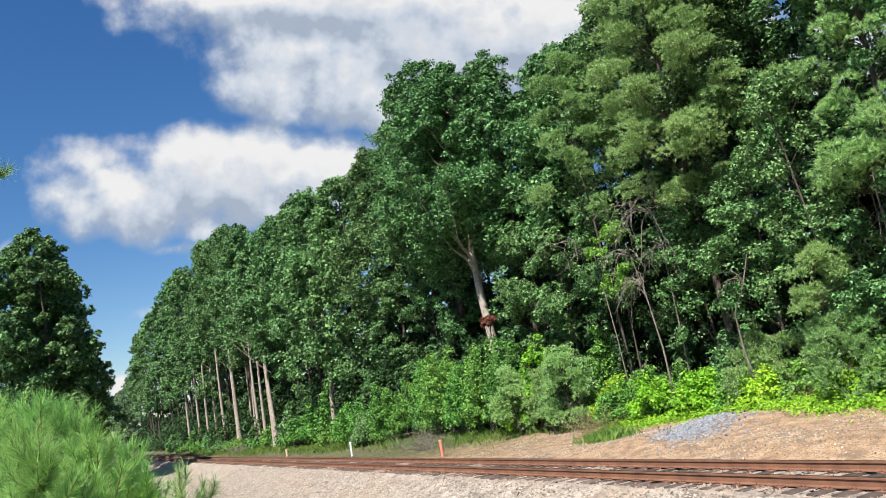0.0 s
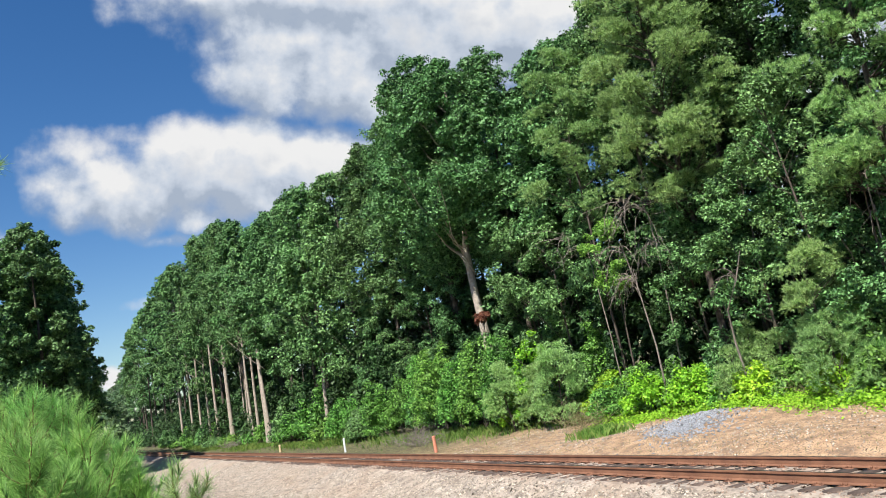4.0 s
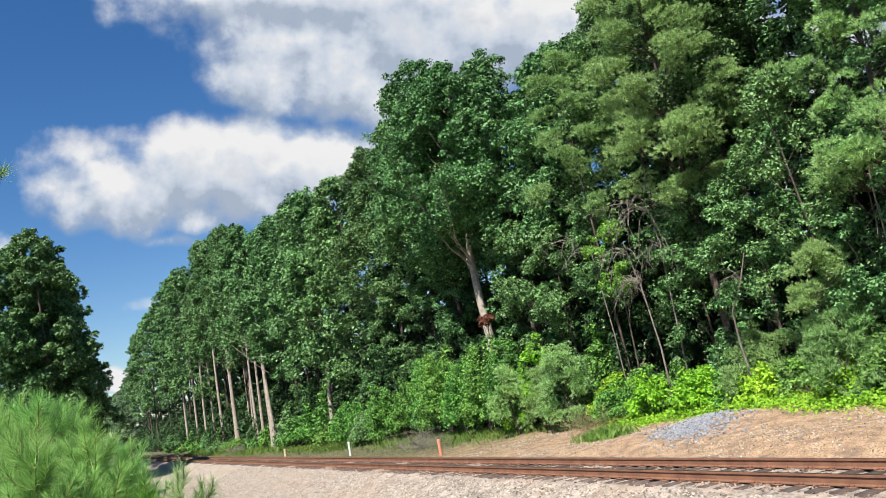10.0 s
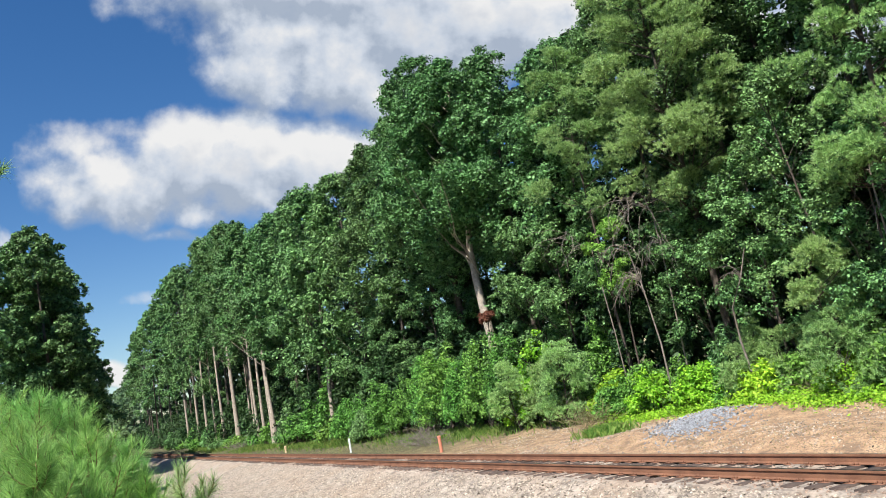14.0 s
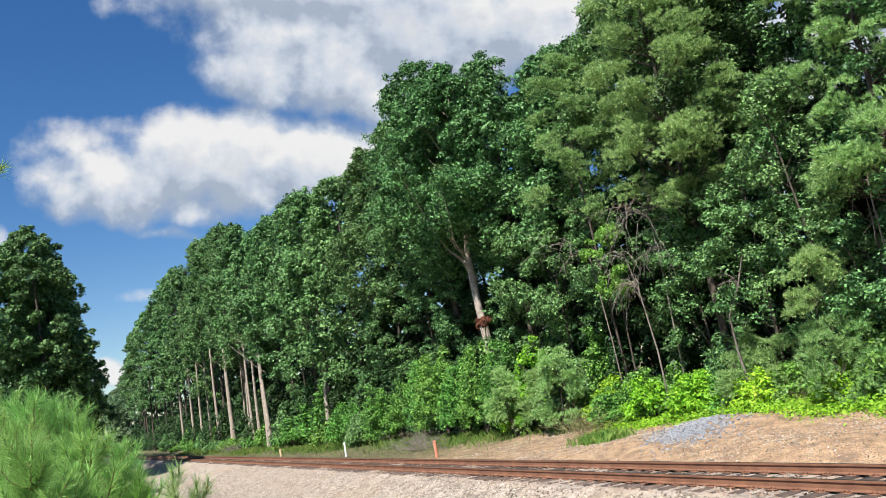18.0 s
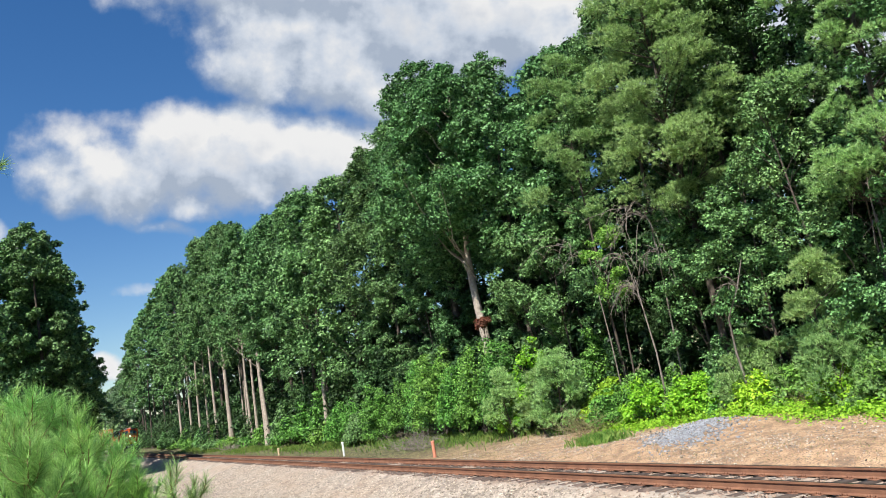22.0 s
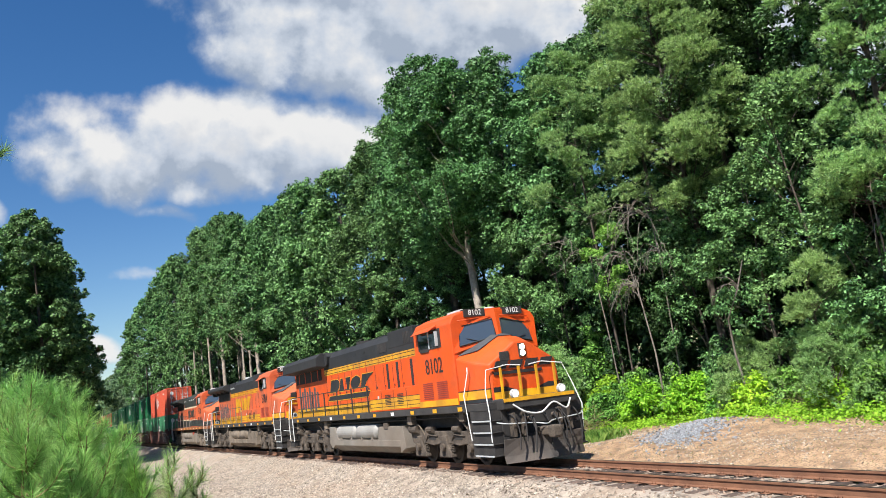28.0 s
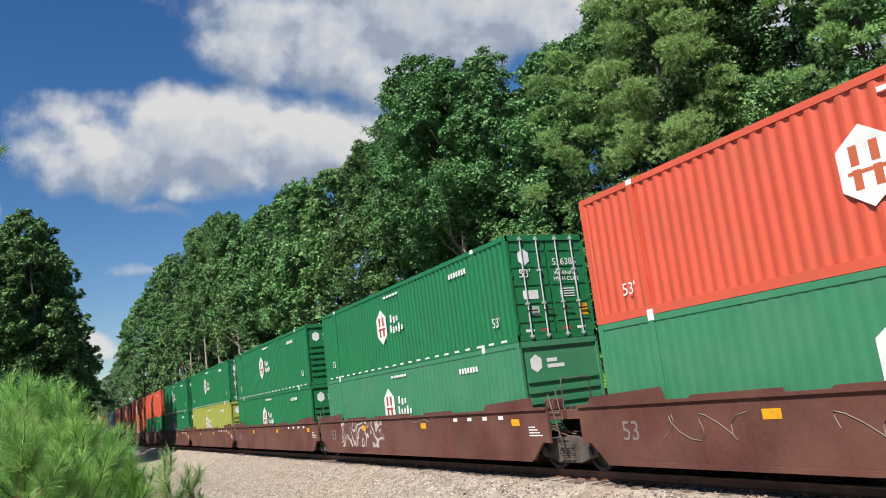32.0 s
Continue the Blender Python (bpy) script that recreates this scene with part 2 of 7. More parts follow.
BARK_GREY = surface("grey_brown_bark", (0.085, 0.066, 0.052), (0.34, 0.28, 0.23), 3, 0.95, bump=0.8, fine=14)
BARK_PALE = surface("pale_bark", (0.19, 0.155, 0.125), (0.52, 0.44, 0.36), 4, 0.95, bump=0.6, fine=22)
DEADWOOD = surface("dead_wood", (0.10, 0.08, 0.066), (0.30, 0.26, 0.22), 6, 0.95, bump=0.5)
TWIG = surface("pine_twig", (0.12, 0.10, 0.04), (0.26, 0.20, 0.08), 12, 0.9, bump=0.3)
BALLAST = surface("ballast", (0.10, 0.080, 0.062), (0.53, 0.450, 0.365), 2.4, 0.95, bump=1.0, fine=15, dirt=(0.32, 0.21, 0.13), dirt_amount=0.40)
STONE = surface("ballast_stone", (0.16, 0.128, 0.096), (0.54, 0.455, 0.365), 9, 0.95, bump=0.5, island=0.5)
RUST = surface("rail_rust", (0.125, 0.054, 0.030), (0.26, 0.122, 0.066), 3, 0.75, bump=0.2, fine=60)
RAIL_TOP = surface("rail_running_face", (0.045, 0.033, 0.03), (0.10, 0.078, 0.07), 2, 0.45, 0.6, 0.05)
TIE = surface("weathered_tie", (0.042, 0.029, 0.023), (0.145, 0.104, 0.083), 3, 0.95, bump=0.8, fine=30, per_object=0.3)
RUSTY_STONE = surface("rust_stained_stone", (0.15, 0.095, 0.065), (0.38, 0.28, 0.21), 9, 0.95, bump=0.5, island=0.4)
GREY_STONE = surface("grey_gravel", (0.15, 0.16, 0.175), (0.34, 0.35, 0.37), 6, 0.9, bump=0.6, island=0.3)

cloud_me.materials.append(cloud_material())

# ---- mesh helpers ----
def raw(name, v, f, material, parent=None, label="", smooth=False):
    """A mesh object from vertex and face arrays (faces all of one size)."""
    v, f = np.asarray(v, np.float32), np.asarray(f, np.int32)
    me = bpy.data.meshes.new(name)
    k = f.shape[1]
    me.vertices.add(len(v))
    me.vertices.foreach_set("co", v.ravel())
    me.loops.add(f.size)
    me.loops.foreach_set("vertex_index", f.ravel())
    me.polygons.add(len(f))
    me.polygons.foreach_set("loop_start", np.arange(0, f.size, k, dtype=np.int32))
    if smooth:
        me.polygons.foreach_set("use_smooth", np.ones(len(f), bool))
    me.update(calc_edges=True)
    me.materials.append(material)
    ob = new(name, me)
    if parent:
        ob.parent = parent
    if label:
        tagged(ob, label)
    return ob


def part(name, bm, material, parent, label="", smooth=False):
    """Links a bmesh as one mesh object under a thing or a part."""
    me = bpy.data.meshes.new(name)
    bm.to_mesh(me)
    bm.free()
    me.materials.append(material)
    if smooth:
        me.polygons.foreach_set("use_smooth", np.ones(len(me.polygons), bool))
    ob = new(name, me)
    if parent:
        ob.parent = parent
    if label:
        tagged(ob, label)
    return ob


def thing(name, label, category, m=None, group=""):
    ob = tagged(new(name), label, category, group)
    ob.empty_display_size = 0.3
    if m is not None:
        ob.matrix_basis = m
    return ob


def join(chunks):
    """Stacks (vertices, faces) pieces into one pair of arrays."""
    vs, fs, o = [], [], 0
    for v, f in chunks:
        vs.append(v)
        fs.append(np.asarray(f) + o)
        o += len(v)
    return np.concatenate(vs), np.concatenate(fs)


def tube(points, radii, sides=7):
    """A tapered tube along points; quads."""
    p, r = np.asarray(points, float), np.asarray(radii, float)
    d = np.gradient(p, axis=0)
    d /= np.linalg.norm(d, axis=1)[:, None] + 1e-9
    ref = np.where(np.abs(d[:, 2:3]) > 0.9, np.array([[1.0, 0, 0]]), np.array([[0, 0, 1.0]]))
    u = np.cross(d, ref)
    u /= np.linalg.norm(u, axis=1)[:, None]
    w = np.cross(d, u)
    a = np.arange(sides) * 2 * np.pi / sides
    v = p[:, None] + r[:, None, None] * (np.cos(a)[None, :, None] * u[:, None] + np.sin(a)[None, :, None] * w[:, None])
    i, j = np.meshgrid(np.arange(len(p) - 1), np.arange(sides), indexing="ij")
    q = np.stack([i * sides + j, i * sides + (j + 1) % sides, (i + 1) * sides + (j + 1) % sides, (i + 1) * sides + j], -1).reshape(-1, 4)
    return v.reshape(-1, 3), q


def bend(a, b, rng, n=6, wobble=0.12, sag=0.0):
    """Points from a to b with an uneven course."""
    a, b = np.asarray(a, float), np.asarray(b, float)
    t = np.linspace(0, 1, n)[:, None]
    k = np.linalg.norm(b - a) * wobble
    off = np.cumsum(rng.normal(0, k / n, (n, 3)), 0)
    off -= t * off[-1]
    p = a + (b - a) * t + off
    p[:, 2] += sag * np.sin(np.pi * t[:, 0])
    return p


def unit(v):
    return v / (np.linalg.norm(v, axis=-1, keepdims=True) + 1e-9)


def leaves(c, nrm, size, rng, slim=0.62, tri=False):
    """Folded diamond leaves at c with normals nrm: quads."""
    k = len(c)
    nrm = unit(nrm)
    u = unit(np.cross(nrm, rng.normal(size=(k, 3))))
    w = np.cross(nrm, u)
    s = (size * rng.uniform(0.65, 1.3, k))[:, None]
    if tri:
        v = np.stack([c - u * s * 0.5, c + u * s * 0.35 + w * s * slim * 0.6, c + u * s * 0.3 - w * s * slim * 0.6 - nrm * s * 0.15], 1)
        return v.reshape(-1, 3), np.arange(3 * k).reshape(-1, 3)
    v = np.stack([c - u * s * 0.5, c + w * s * slim * 0.5 - nrm * s * 0.1, c + u * s * 0.5 - nrm * s * 0.14, c - w * s * slim * 0.5 - nrm * s * 0.1], 1)
    return v.reshape(-1, 3), np.arange(4 * k).reshape(-1, 4)


def lump_leaves(lumps, radii, per, size, rng, up=0.35, flat=0.75, tri=False):
    """Leaves over the outer part of many rounded clumps."""
    k = len(lumps)
    d = unit(rng.normal(size=(k, per, 3)) + np.array([0, 0, up]))
    rr = radii[:, None, None] * rng.uniform(0.45, 1.08, (k, per, 1))
    c = lumps[:, None] + d * rr * np.array([1, 1, flat])
    nrm = d * 0.9 + rng.normal(0, 0.38, (k, per, 3)) + np.array([0, 0, 0.5])
    return leaves(c.reshape(-1, 3), nrm.reshape(-1, 3), size, rng, tri=tri)


def needles(base, axis, length, width, rng, per, spread=0.9):
    """Tufts of fine needles: slim triangles fanning from each base about its axis, laid like a mat that faces outwards."""
    k = len(base)
    ax = unit(axis)[:, None]
    d = unit(ax + spread * rng.normal(size=(k, per, 3)) * 0.6)
    face = ax + np.array([0, 0, 0.5]) + rng.normal(0, 0.35, (k, per, 3))
    side = unit(np.cross(d, face))
    ln = length * rng.uniform(0.7, 1.15, (k, per, 1))
    b = np.broadcast_to(base[:, None], d.shape)
    v = np.stack([b - side * width * 0.5, b + side * width * 0.5, b + d * ln], 2)
    return v.reshape(-1, 3), np.arange(3 * k * per).reshape(-1, 3)


def box_np(x0, x1, y0, y1, z0, z1):
    v = np.array([[x, y, z] for z in (z0, z1) for y in (y0, y1) for x in (x0, x1)], float)
    f = np.array([[0, 2, 3, 1], [4, 5, 7, 6], [0, 1, 5, 4], [2, 6, 7, 3], [0, 4, 6, 2], [1, 3, 7, 5]])
    return v, f


def box_bm(bm, x0, x1, y0, y1, z0, z1):
    """Adds a box to a bmesh; returns its vertices."""
    vs = [bm.verts.new((x, y, z)) for z in (z0, z1) for y in (y0, y1) for x in (x0, x1)]
    for f in ((0, 2, 3, 1), (4, 5, 7, 6), (0, 1, 5, 4), (2, 6, 7, 3), (0, 4, 6, 2), (1, 3, 7, 5)):
        bm.faces.new([vs[i] for i in f])
    return vs


def box_part(name, dims, material, parent, label="", bevel=0.0):
    bm = bmesh.new()
    box_bm(bm, *dims)
    if bevel:
        bmesh.ops.bevel(bm, geom=bm.edges[:], offset=bevel, segments=2, affect="EDGES", profile=0.5)
    return part(name, bm, material, parent, label)


def prism(bm, outline, y0, y1, flip=False):
    """Extrudes an outline of (x, z) points from y0 to y1."""
    a = [bm.verts.new((x, y0, z)) for x, z in outline]
    b = [bm.verts.new((x, y1, z)) for x, z in outline]
    k = len(outline)
    bm.faces.new(a)
    bm.faces.new(b[::-1])
    for i in range(k):
        bm.faces.new([a[i], b[i], b[(i + 1) % k], a[(i + 1) % k]])
    bmesh.ops.recalc_face_normals(bm, faces=bm.faces[:])
    return bm


def sweep(bm, outline, x0, x1):
    """Extrudes an outline of (y, z) points from x0 to x1."""
    a = [bm.verts.new((x0, y, z)) for y, z in outline]
    b = [bm.verts.new((x1, y, z)) for y, z in outline]
    k = len(outline)
    bm.faces.new(a)
    bm.faces.new(b[::-1])
    for i in range(k):
        bm.faces.new([a[i], b[i], b[(i + 1) % k], a[(i + 1) % k]])
    bmesh.ops.recalc_face_normals(bm, faces=bm.faces[:])
    return bm


def rod(points, radius, sides=6):
    p = np.asarray(points, float)
    return tube(p, np.full(len(p), radius), sides)

# ---- ground: one sheet to the horizon ----
def smooth(a, b, x):
    t = np.clip((x - a) / (b - a), 0, 1)
    return t * t * (3 - 2 * t)


def wave(x, y):
    return 0.5 * np.sin(0.31 * x + 1.3 * np.sin(0.17 * y)) + 0.3 * np.sin(0.83 * y + 0.57 * x) + 0.2 * np.sin(1.9 * x - 1.1 * y + 0.6)


def ground_z(x, y):
    x, y = np.asarray(x, float), np.asarray(y, float)
    z = np.full(np.broadcast(x, y).shape, -0.78)
    z = z + 1.85 * smooth(-8.2, -11.2, y) * smooth(-70, -20, x)          # near bank, where the viewer stands
    z = z + 0.6 * smooth(-9, -16, y) * (1 - smooth(-70, -20, x))
    z = z + 0.30 * smooth(7, 13, y) + 0.9 * smooth(14, 60, y)
    dirt = smooth(-32, -22, x) * smooth(3.6, 6.0, y) * (1 - smooth(11, 15, y))
    z = z + dirt * (0.30 + 0.07 * wave(1.1 * x, 0.9 * y))
    z = z + 0.26 * np.exp(-((x + 21.0) / 2.2) ** 2 - ((y - 8.4) / 1.6) ** 2)   # spoil heap under the gravel
    return z + 0.05 * wave(1.7 * x, 2.1 * y) * smooth(3.5, 6, np.abs(y))


def grid_mesh(xs, ys, zf):
    gx, gy = np.meshgrid(xs, ys, indexing="ij")
    v = np.stack([gx, gy, zf(gx, gy)], -1).reshape(-1, 3)
    i, j = np.meshgrid(np.arange(len(xs) - 1), np.arange(len(ys) - 1), indexing="ij")
    k = len(ys)
    return v, np.stack([i * k + j, (i + 1) * k + j, (i + 1) * k + j + 1, i * k + j + 1], -1).reshape(-1, 4)


def ground_material():
    m = bpy.data.materials.new("ground_cover")
    n, l = nodes_of(m)
    p = n["Principled BSDF"]
    tc = n.new("ShaderNodeTexCoord")
    sep = n.new("ShaderNodeSeparateXYZ")
    l.new(tc.outputs["Object"], sep.inputs[0])
    big, mid, fine = (n.new("ShaderNodeTexNoise") for _ in range(3))
    for x, s in ((big, 0.35), (mid, 2.2), (fine, 22)):
        x.inputs["Scale"].default_value, x.inputs["Detail"].default_value = s, 7
        l.new(tc.outputs["Object"], x.inputs["Vector"])
    dirt = ramp_node(n, [(0.30, (0.19, 0.125, 0.080)), (0.43, (0.33, 0.205, 0.120)), (0.54, (0.44, 0.280, 0.160)), (0.72, (0.55, 0.375, 0.23))])
    l.new(mid.outputs["Fac"], dirt.inputs[0])
    litter = ramp_node(n, [(0.35, (0.06, 0.05, 0.025)), (0.65, (0.15, 0.15, 0.06))])
    l.new(mid.outputs["Fac"], litter.inputs[0])
    speck = ramp_node(n, [(0.50, (0, 0, 0)), (0.60, (1, 1, 1))])
    l.new(fine.outputs["Fac"], speck.inputs[0])
    pebbly = n.new("ShaderNodeMixRGB")
    l.new(speck.outputs[0], pebbly.inputs[0])
    l.new(dirt.outputs[0], pebbly.inputs[1])
    pebbly.inputs[2].default_value = (0.17, 0.125, 0.085, 1)
    # bare clay lies on the far side near the line; its edge wanders
    def ranged(src, a, b):
        r = n.new("ShaderNodeMapRange")
        r.inputs["From Min"].default_value, r.inputs["From Max"].default_value = a, b
        l.new(src, r.inputs[0])
        return r.outputs[0]

    def math2(op, a, b):
        x = n.new("ShaderNodeMath")
        x.operation, x.use_clamp = op, True
        l.new(a, x.inputs[0])
        if isinstance(b, float):
            x.inputs[1].default_value = b
        else:
            l.new(b, x.inputs[1])
        return x.outputs[0]

    wob = n.new("ShaderNodeMath")
    wob.operation = "MULTIPLY_ADD"
    l.new(big.outputs["Fac"], wob.inputs[0])
    wob.inputs[1].default_value = 7.0
    l.new(sep.outputs["Y"], wob.inputs[2])
    wobx = n.new("ShaderNodeMath")
    wobx.operation = "MULTIPLY_ADD"
    l.new(big.outputs["Fac"], wobx.inputs[0])
    wobx.inputs[1].default_value = 10.0
    l.new(sep.outputs["X"], wobx.inputs[2])
    bare = math2("MULTIPLY", ranged(wob.outputs[0], 17.5, 15.0), ranged(wobx.outputs[0], -38.0, -25.0))
    bare = math2("MULTIPLY", bare, ranged(sep.outputs["Y"], 1.0, 2.0))
    mix = n.new("ShaderNodeMixRGB")
    l.new(bare, mix.inputs[0])
    l.new(litter.outputs[0], mix.inputs[1])
    l.new(pebbly.outputs[0], mix.inputs[2])
    l.new(mix.outputs[0], p.inputs["Base Color"])
    p.inputs["Roughness"].default_value = 0.97
    bp = n.new("ShaderNodeBump")
    bp.inputs["Strength"].default_value, bp.inputs["Distance"].default_value = 0.8, 0.05
    l.new(fine.outputs["Fac"], bp.inputs["Height"])
    l.new(bp.outputs[0], p.inputs["Normal"])
    return m


gx = np.concatenate([np.linspace(-4500, -420, 26), np.linspace(-400, -90, 80), np.linspace(-88, 20, 217), np.linspace(24, 120, 25), np.linspace(160, 4500, 24)])
gy = np.concatenate([np.linspace(-4500, -150, 22), np.linspace(-130, -22, 28), np.linspace(-20, 20, 101), np.linspace(22, 130, 28), np.linspace(150, 4500, 22)])
ground = raw("ground", *grid_mesh(gx, gy, ground_z), ground_material(), smooth=True)
tagged(ground, "bare orange clay, leaf litter and grassy earth beside the line", "ground", kind="structure")

# ---- ballast bed, canted towards the far side ----
CANT = 0.037


def ballast_z(x, y):
    """Crown of stone under the ties, shoulders falling to a wide gravel apron on the near side."""
    z = -0.222 - y * CANT + 0 * x
    near = np.clip(-1.45 - y, 0, None)
    far = np.clip(y - 1.75, 0, None)
    z = z - 0.30 * np.clip(near, 0, 2.0) - 0.05 * np.clip(near - 2.0, 0, 3.6) - 0.45 * np.clip(near - 5.6, 0, None) - 0.36 * far
    return z + 0.03 * wave(3.1 * x, 2.7 * y) + 0.02 * wave(9 * x, 8 * y)


bx = np.concatenate([np.linspace(-1100, -120, 60), np.linspace(-118, -60, 90), np.linspace(-59.6, 6, 260), np.linspace(8, 60, 20)])
by = np.concatenate([np.linspace(-8.6, -2, 40), np.linspace(-1.8, 3.9, 34)])
ballast = raw("ballast_bed", *grid_mesh(bx, by, ballast_z), BALLAST, smooth=True)
tagged(ballast, "pale pinkish-grey crushed stone ballast under the rails", "ballast", kind="structure")


def stones(name, x, y, z, size, rng, material, label, category):
    """Loose broken stones: squashed, uneven octahedra."""
    k = len(x)
    o = np.array([[1, 0, 0], [0, 1, 0], [-1, 0, 0], [0, -1, 0], [0, 0, 1], [0, 0, -1]], float)
    f = np.array([[0, 1, 4], [1, 2, 4], [2, 3, 4], [3, 0, 4], [1, 0, 5], [3, 2, 5]])
    a = rng.uniform(0, 2 * np.pi, k)
    v = o[None] * rng.uniform(0.55, 1.2, (k, 6, 1)) * (size * rng.uniform(0.6, 1.5, k))[:, None, None] * np.array([1, 0.8, 0.65])
    tilt = rng.normal(0, 0.5, (k, 1))
    vx = v[..., 0] * np.cos(a)[:, None] - v[..., 1] * np.sin(a)[:, None]
    vy = v[..., 0] * np.sin(a)[:, None] + v[..., 1] * np.cos(a)[:, None]
    vz = v[..., 2] + tilt * v[..., 0]
    p = np.stack([vx + x[:, None], vy + y[:, None], vz + z[:, None]], -1)
    ff = f[None] + 6 * np.arange(k)[:, None, None]
    return tagged(raw(name, p.reshape(-1, 3), ff.reshape(-1, 3), material), label, category, kind="stuff")


rng = np.random.default_rng(5)
k = 42000
sx = -5 - 50 * rng.uniform(0, 1, k) ** 1.5
sy = rng.uniform(-7.6, -1.55, k)
stones("ballast_stones", sx, sy, ballast_z(sx, sy) + 0.008, 0.036, rng, STONE, "loose pale crushed stones lying on the ballast shoulder", "ballast stones")
k = 8000
sx = -5 - 45 * rng.uniform(0, 1, k) ** 1.4
sy = rng.uniform(-1.6, 2.6, k)
stones("crib_stones", sx, sy, ballast_z(sx, sy) + 0.006, 0.034, rng, RUSTY_STONE, "rust-stained stones between the ties", "ballast stones")
k = 1700
sx, sy = -20.9 + rng.normal(0, 0.85, k), 7.3 + rng.normal(0, 0.9, k)
sx = sx - 0.25 * (sy - 7.2)
stones("gravel_pile", sx, sy, ground_z(sx, sy) + 0.02, 0.05, rng, GREY_STONE, "heap of loose blue-grey gravel spilled on the clay bank", "gravel")
k = 16000
sx, sy = rng.uniform(-34, -6, k), 3.0 + 8.5 * rng.uniform(0, 1, k) ** 1.4
keep = wave(2.2 * sx, 3 * sy) + rng.normal(0, 0.4, k) > 0.1
sx, sy = sx[keep], sy[keep]
stones("clay_stones", sx, sy, ground_z(sx, sy) + 0.008, 0.032, rng, STONE, "small stones and clods scattered over the bare clay", "stones")

# ---- track ----
track = thing("railway_track", "rusty steel rails spiked to weathered wooden ties", "railway track", pose(0, 0, 0, math.degrees(-CANT)))
track["kind"] = "structure"
RAIL = [(-0.076, -0.185), (0.076, -0.185), (0.076, -0.172), (0.015, -0.150), (0.010, -0.05), (0.037, -0.04), (0.037, -0.006), (0.030, 0.0), (-0.030, 0.0), (-0.037, -0.006), (-0.037, -0.04), (-0.010, -0.05), (-0.015, -0.150), (-0.076, -0.172)]
for s in (-1, 1):
    bm = bmesh.new()
    sweep(bm, [(s * 0.755 + y, z) for y, z in RAIL], -1100, 60)
    rail = part("rail", bm, RUST, track, "rust-brown steel rail")
    box_part("running_face", (-1100, 60, s * 0.755 - 0.031, s * 0.755 + 0.031, 0.0, 0.004), RAIL_TOP, rail, "dark worn running surface of the rail")
tie_v, tie_f = box_np(-0.115, 0.115, -1.30, 1.30, -0.178, 0.0)
tie_me = raw("tie", tie_v, tie_f, TIE, track).data
tie_me.materials[0] = TIE
first = bpy.data.objects["tie"]
rt = random.Random(4)
for i in range(290):
    x = 6 - 0.50 * i
    ob = first if i == 0 else new("tie", tie_me)
    ob.parent = track
    ob.location = (x + rt.uniform(-0.03, 0.03), rt.uniform(-0.05, 0.05), -0.197 + rt.uniform(-0.012, 0.006))
    ob.rotation_euler = (0, rt.uniform(-0.02, 0.02), rt.uniform(-0.025, 0.025))
far_ties = [(lambda vf: (vf[0] + np.array([-139.0 - 0.5 * i, 0, -0.197]), vf[1]))((tie_v, tie_f)) for i in range(500)]
tagged(raw("far_ties", *join(far_ties), TIE, track), "row of weathered wooden ties", kind="stuff")
# tie plates with spike heads, joined: they are only a few centimetres each
plates = []
for i in range(150):
    for s in (-1, 1):
        x = 6 - 0.5 * i
        plates.append(box_np(x - 0.09, x + 0.09, s * 0.755 - 0.17, s * 0.755 + 0.17, -0.197, -0.183))
        for dx, dy in ((-0.05, -0.095), (0.05, 0.095), (0.04, -0.10), (-0.05, 0.10)):
            plates.append(box_np(x + dx - 0.014, x + dx + 0.014, s * 0.755 + dy - 0.02, s * 0.755 + dy + 0.02, -0.184, -0.150))
tagged(raw("tie_plates", *join(plates), RUST, track), "rusty tie plates and spike heads", kind="stuff")

# ---- trees ----
SEEN_SIDE = -0.96        # foliage is massed on the side facing the camera, which the sun shares; radians from +x


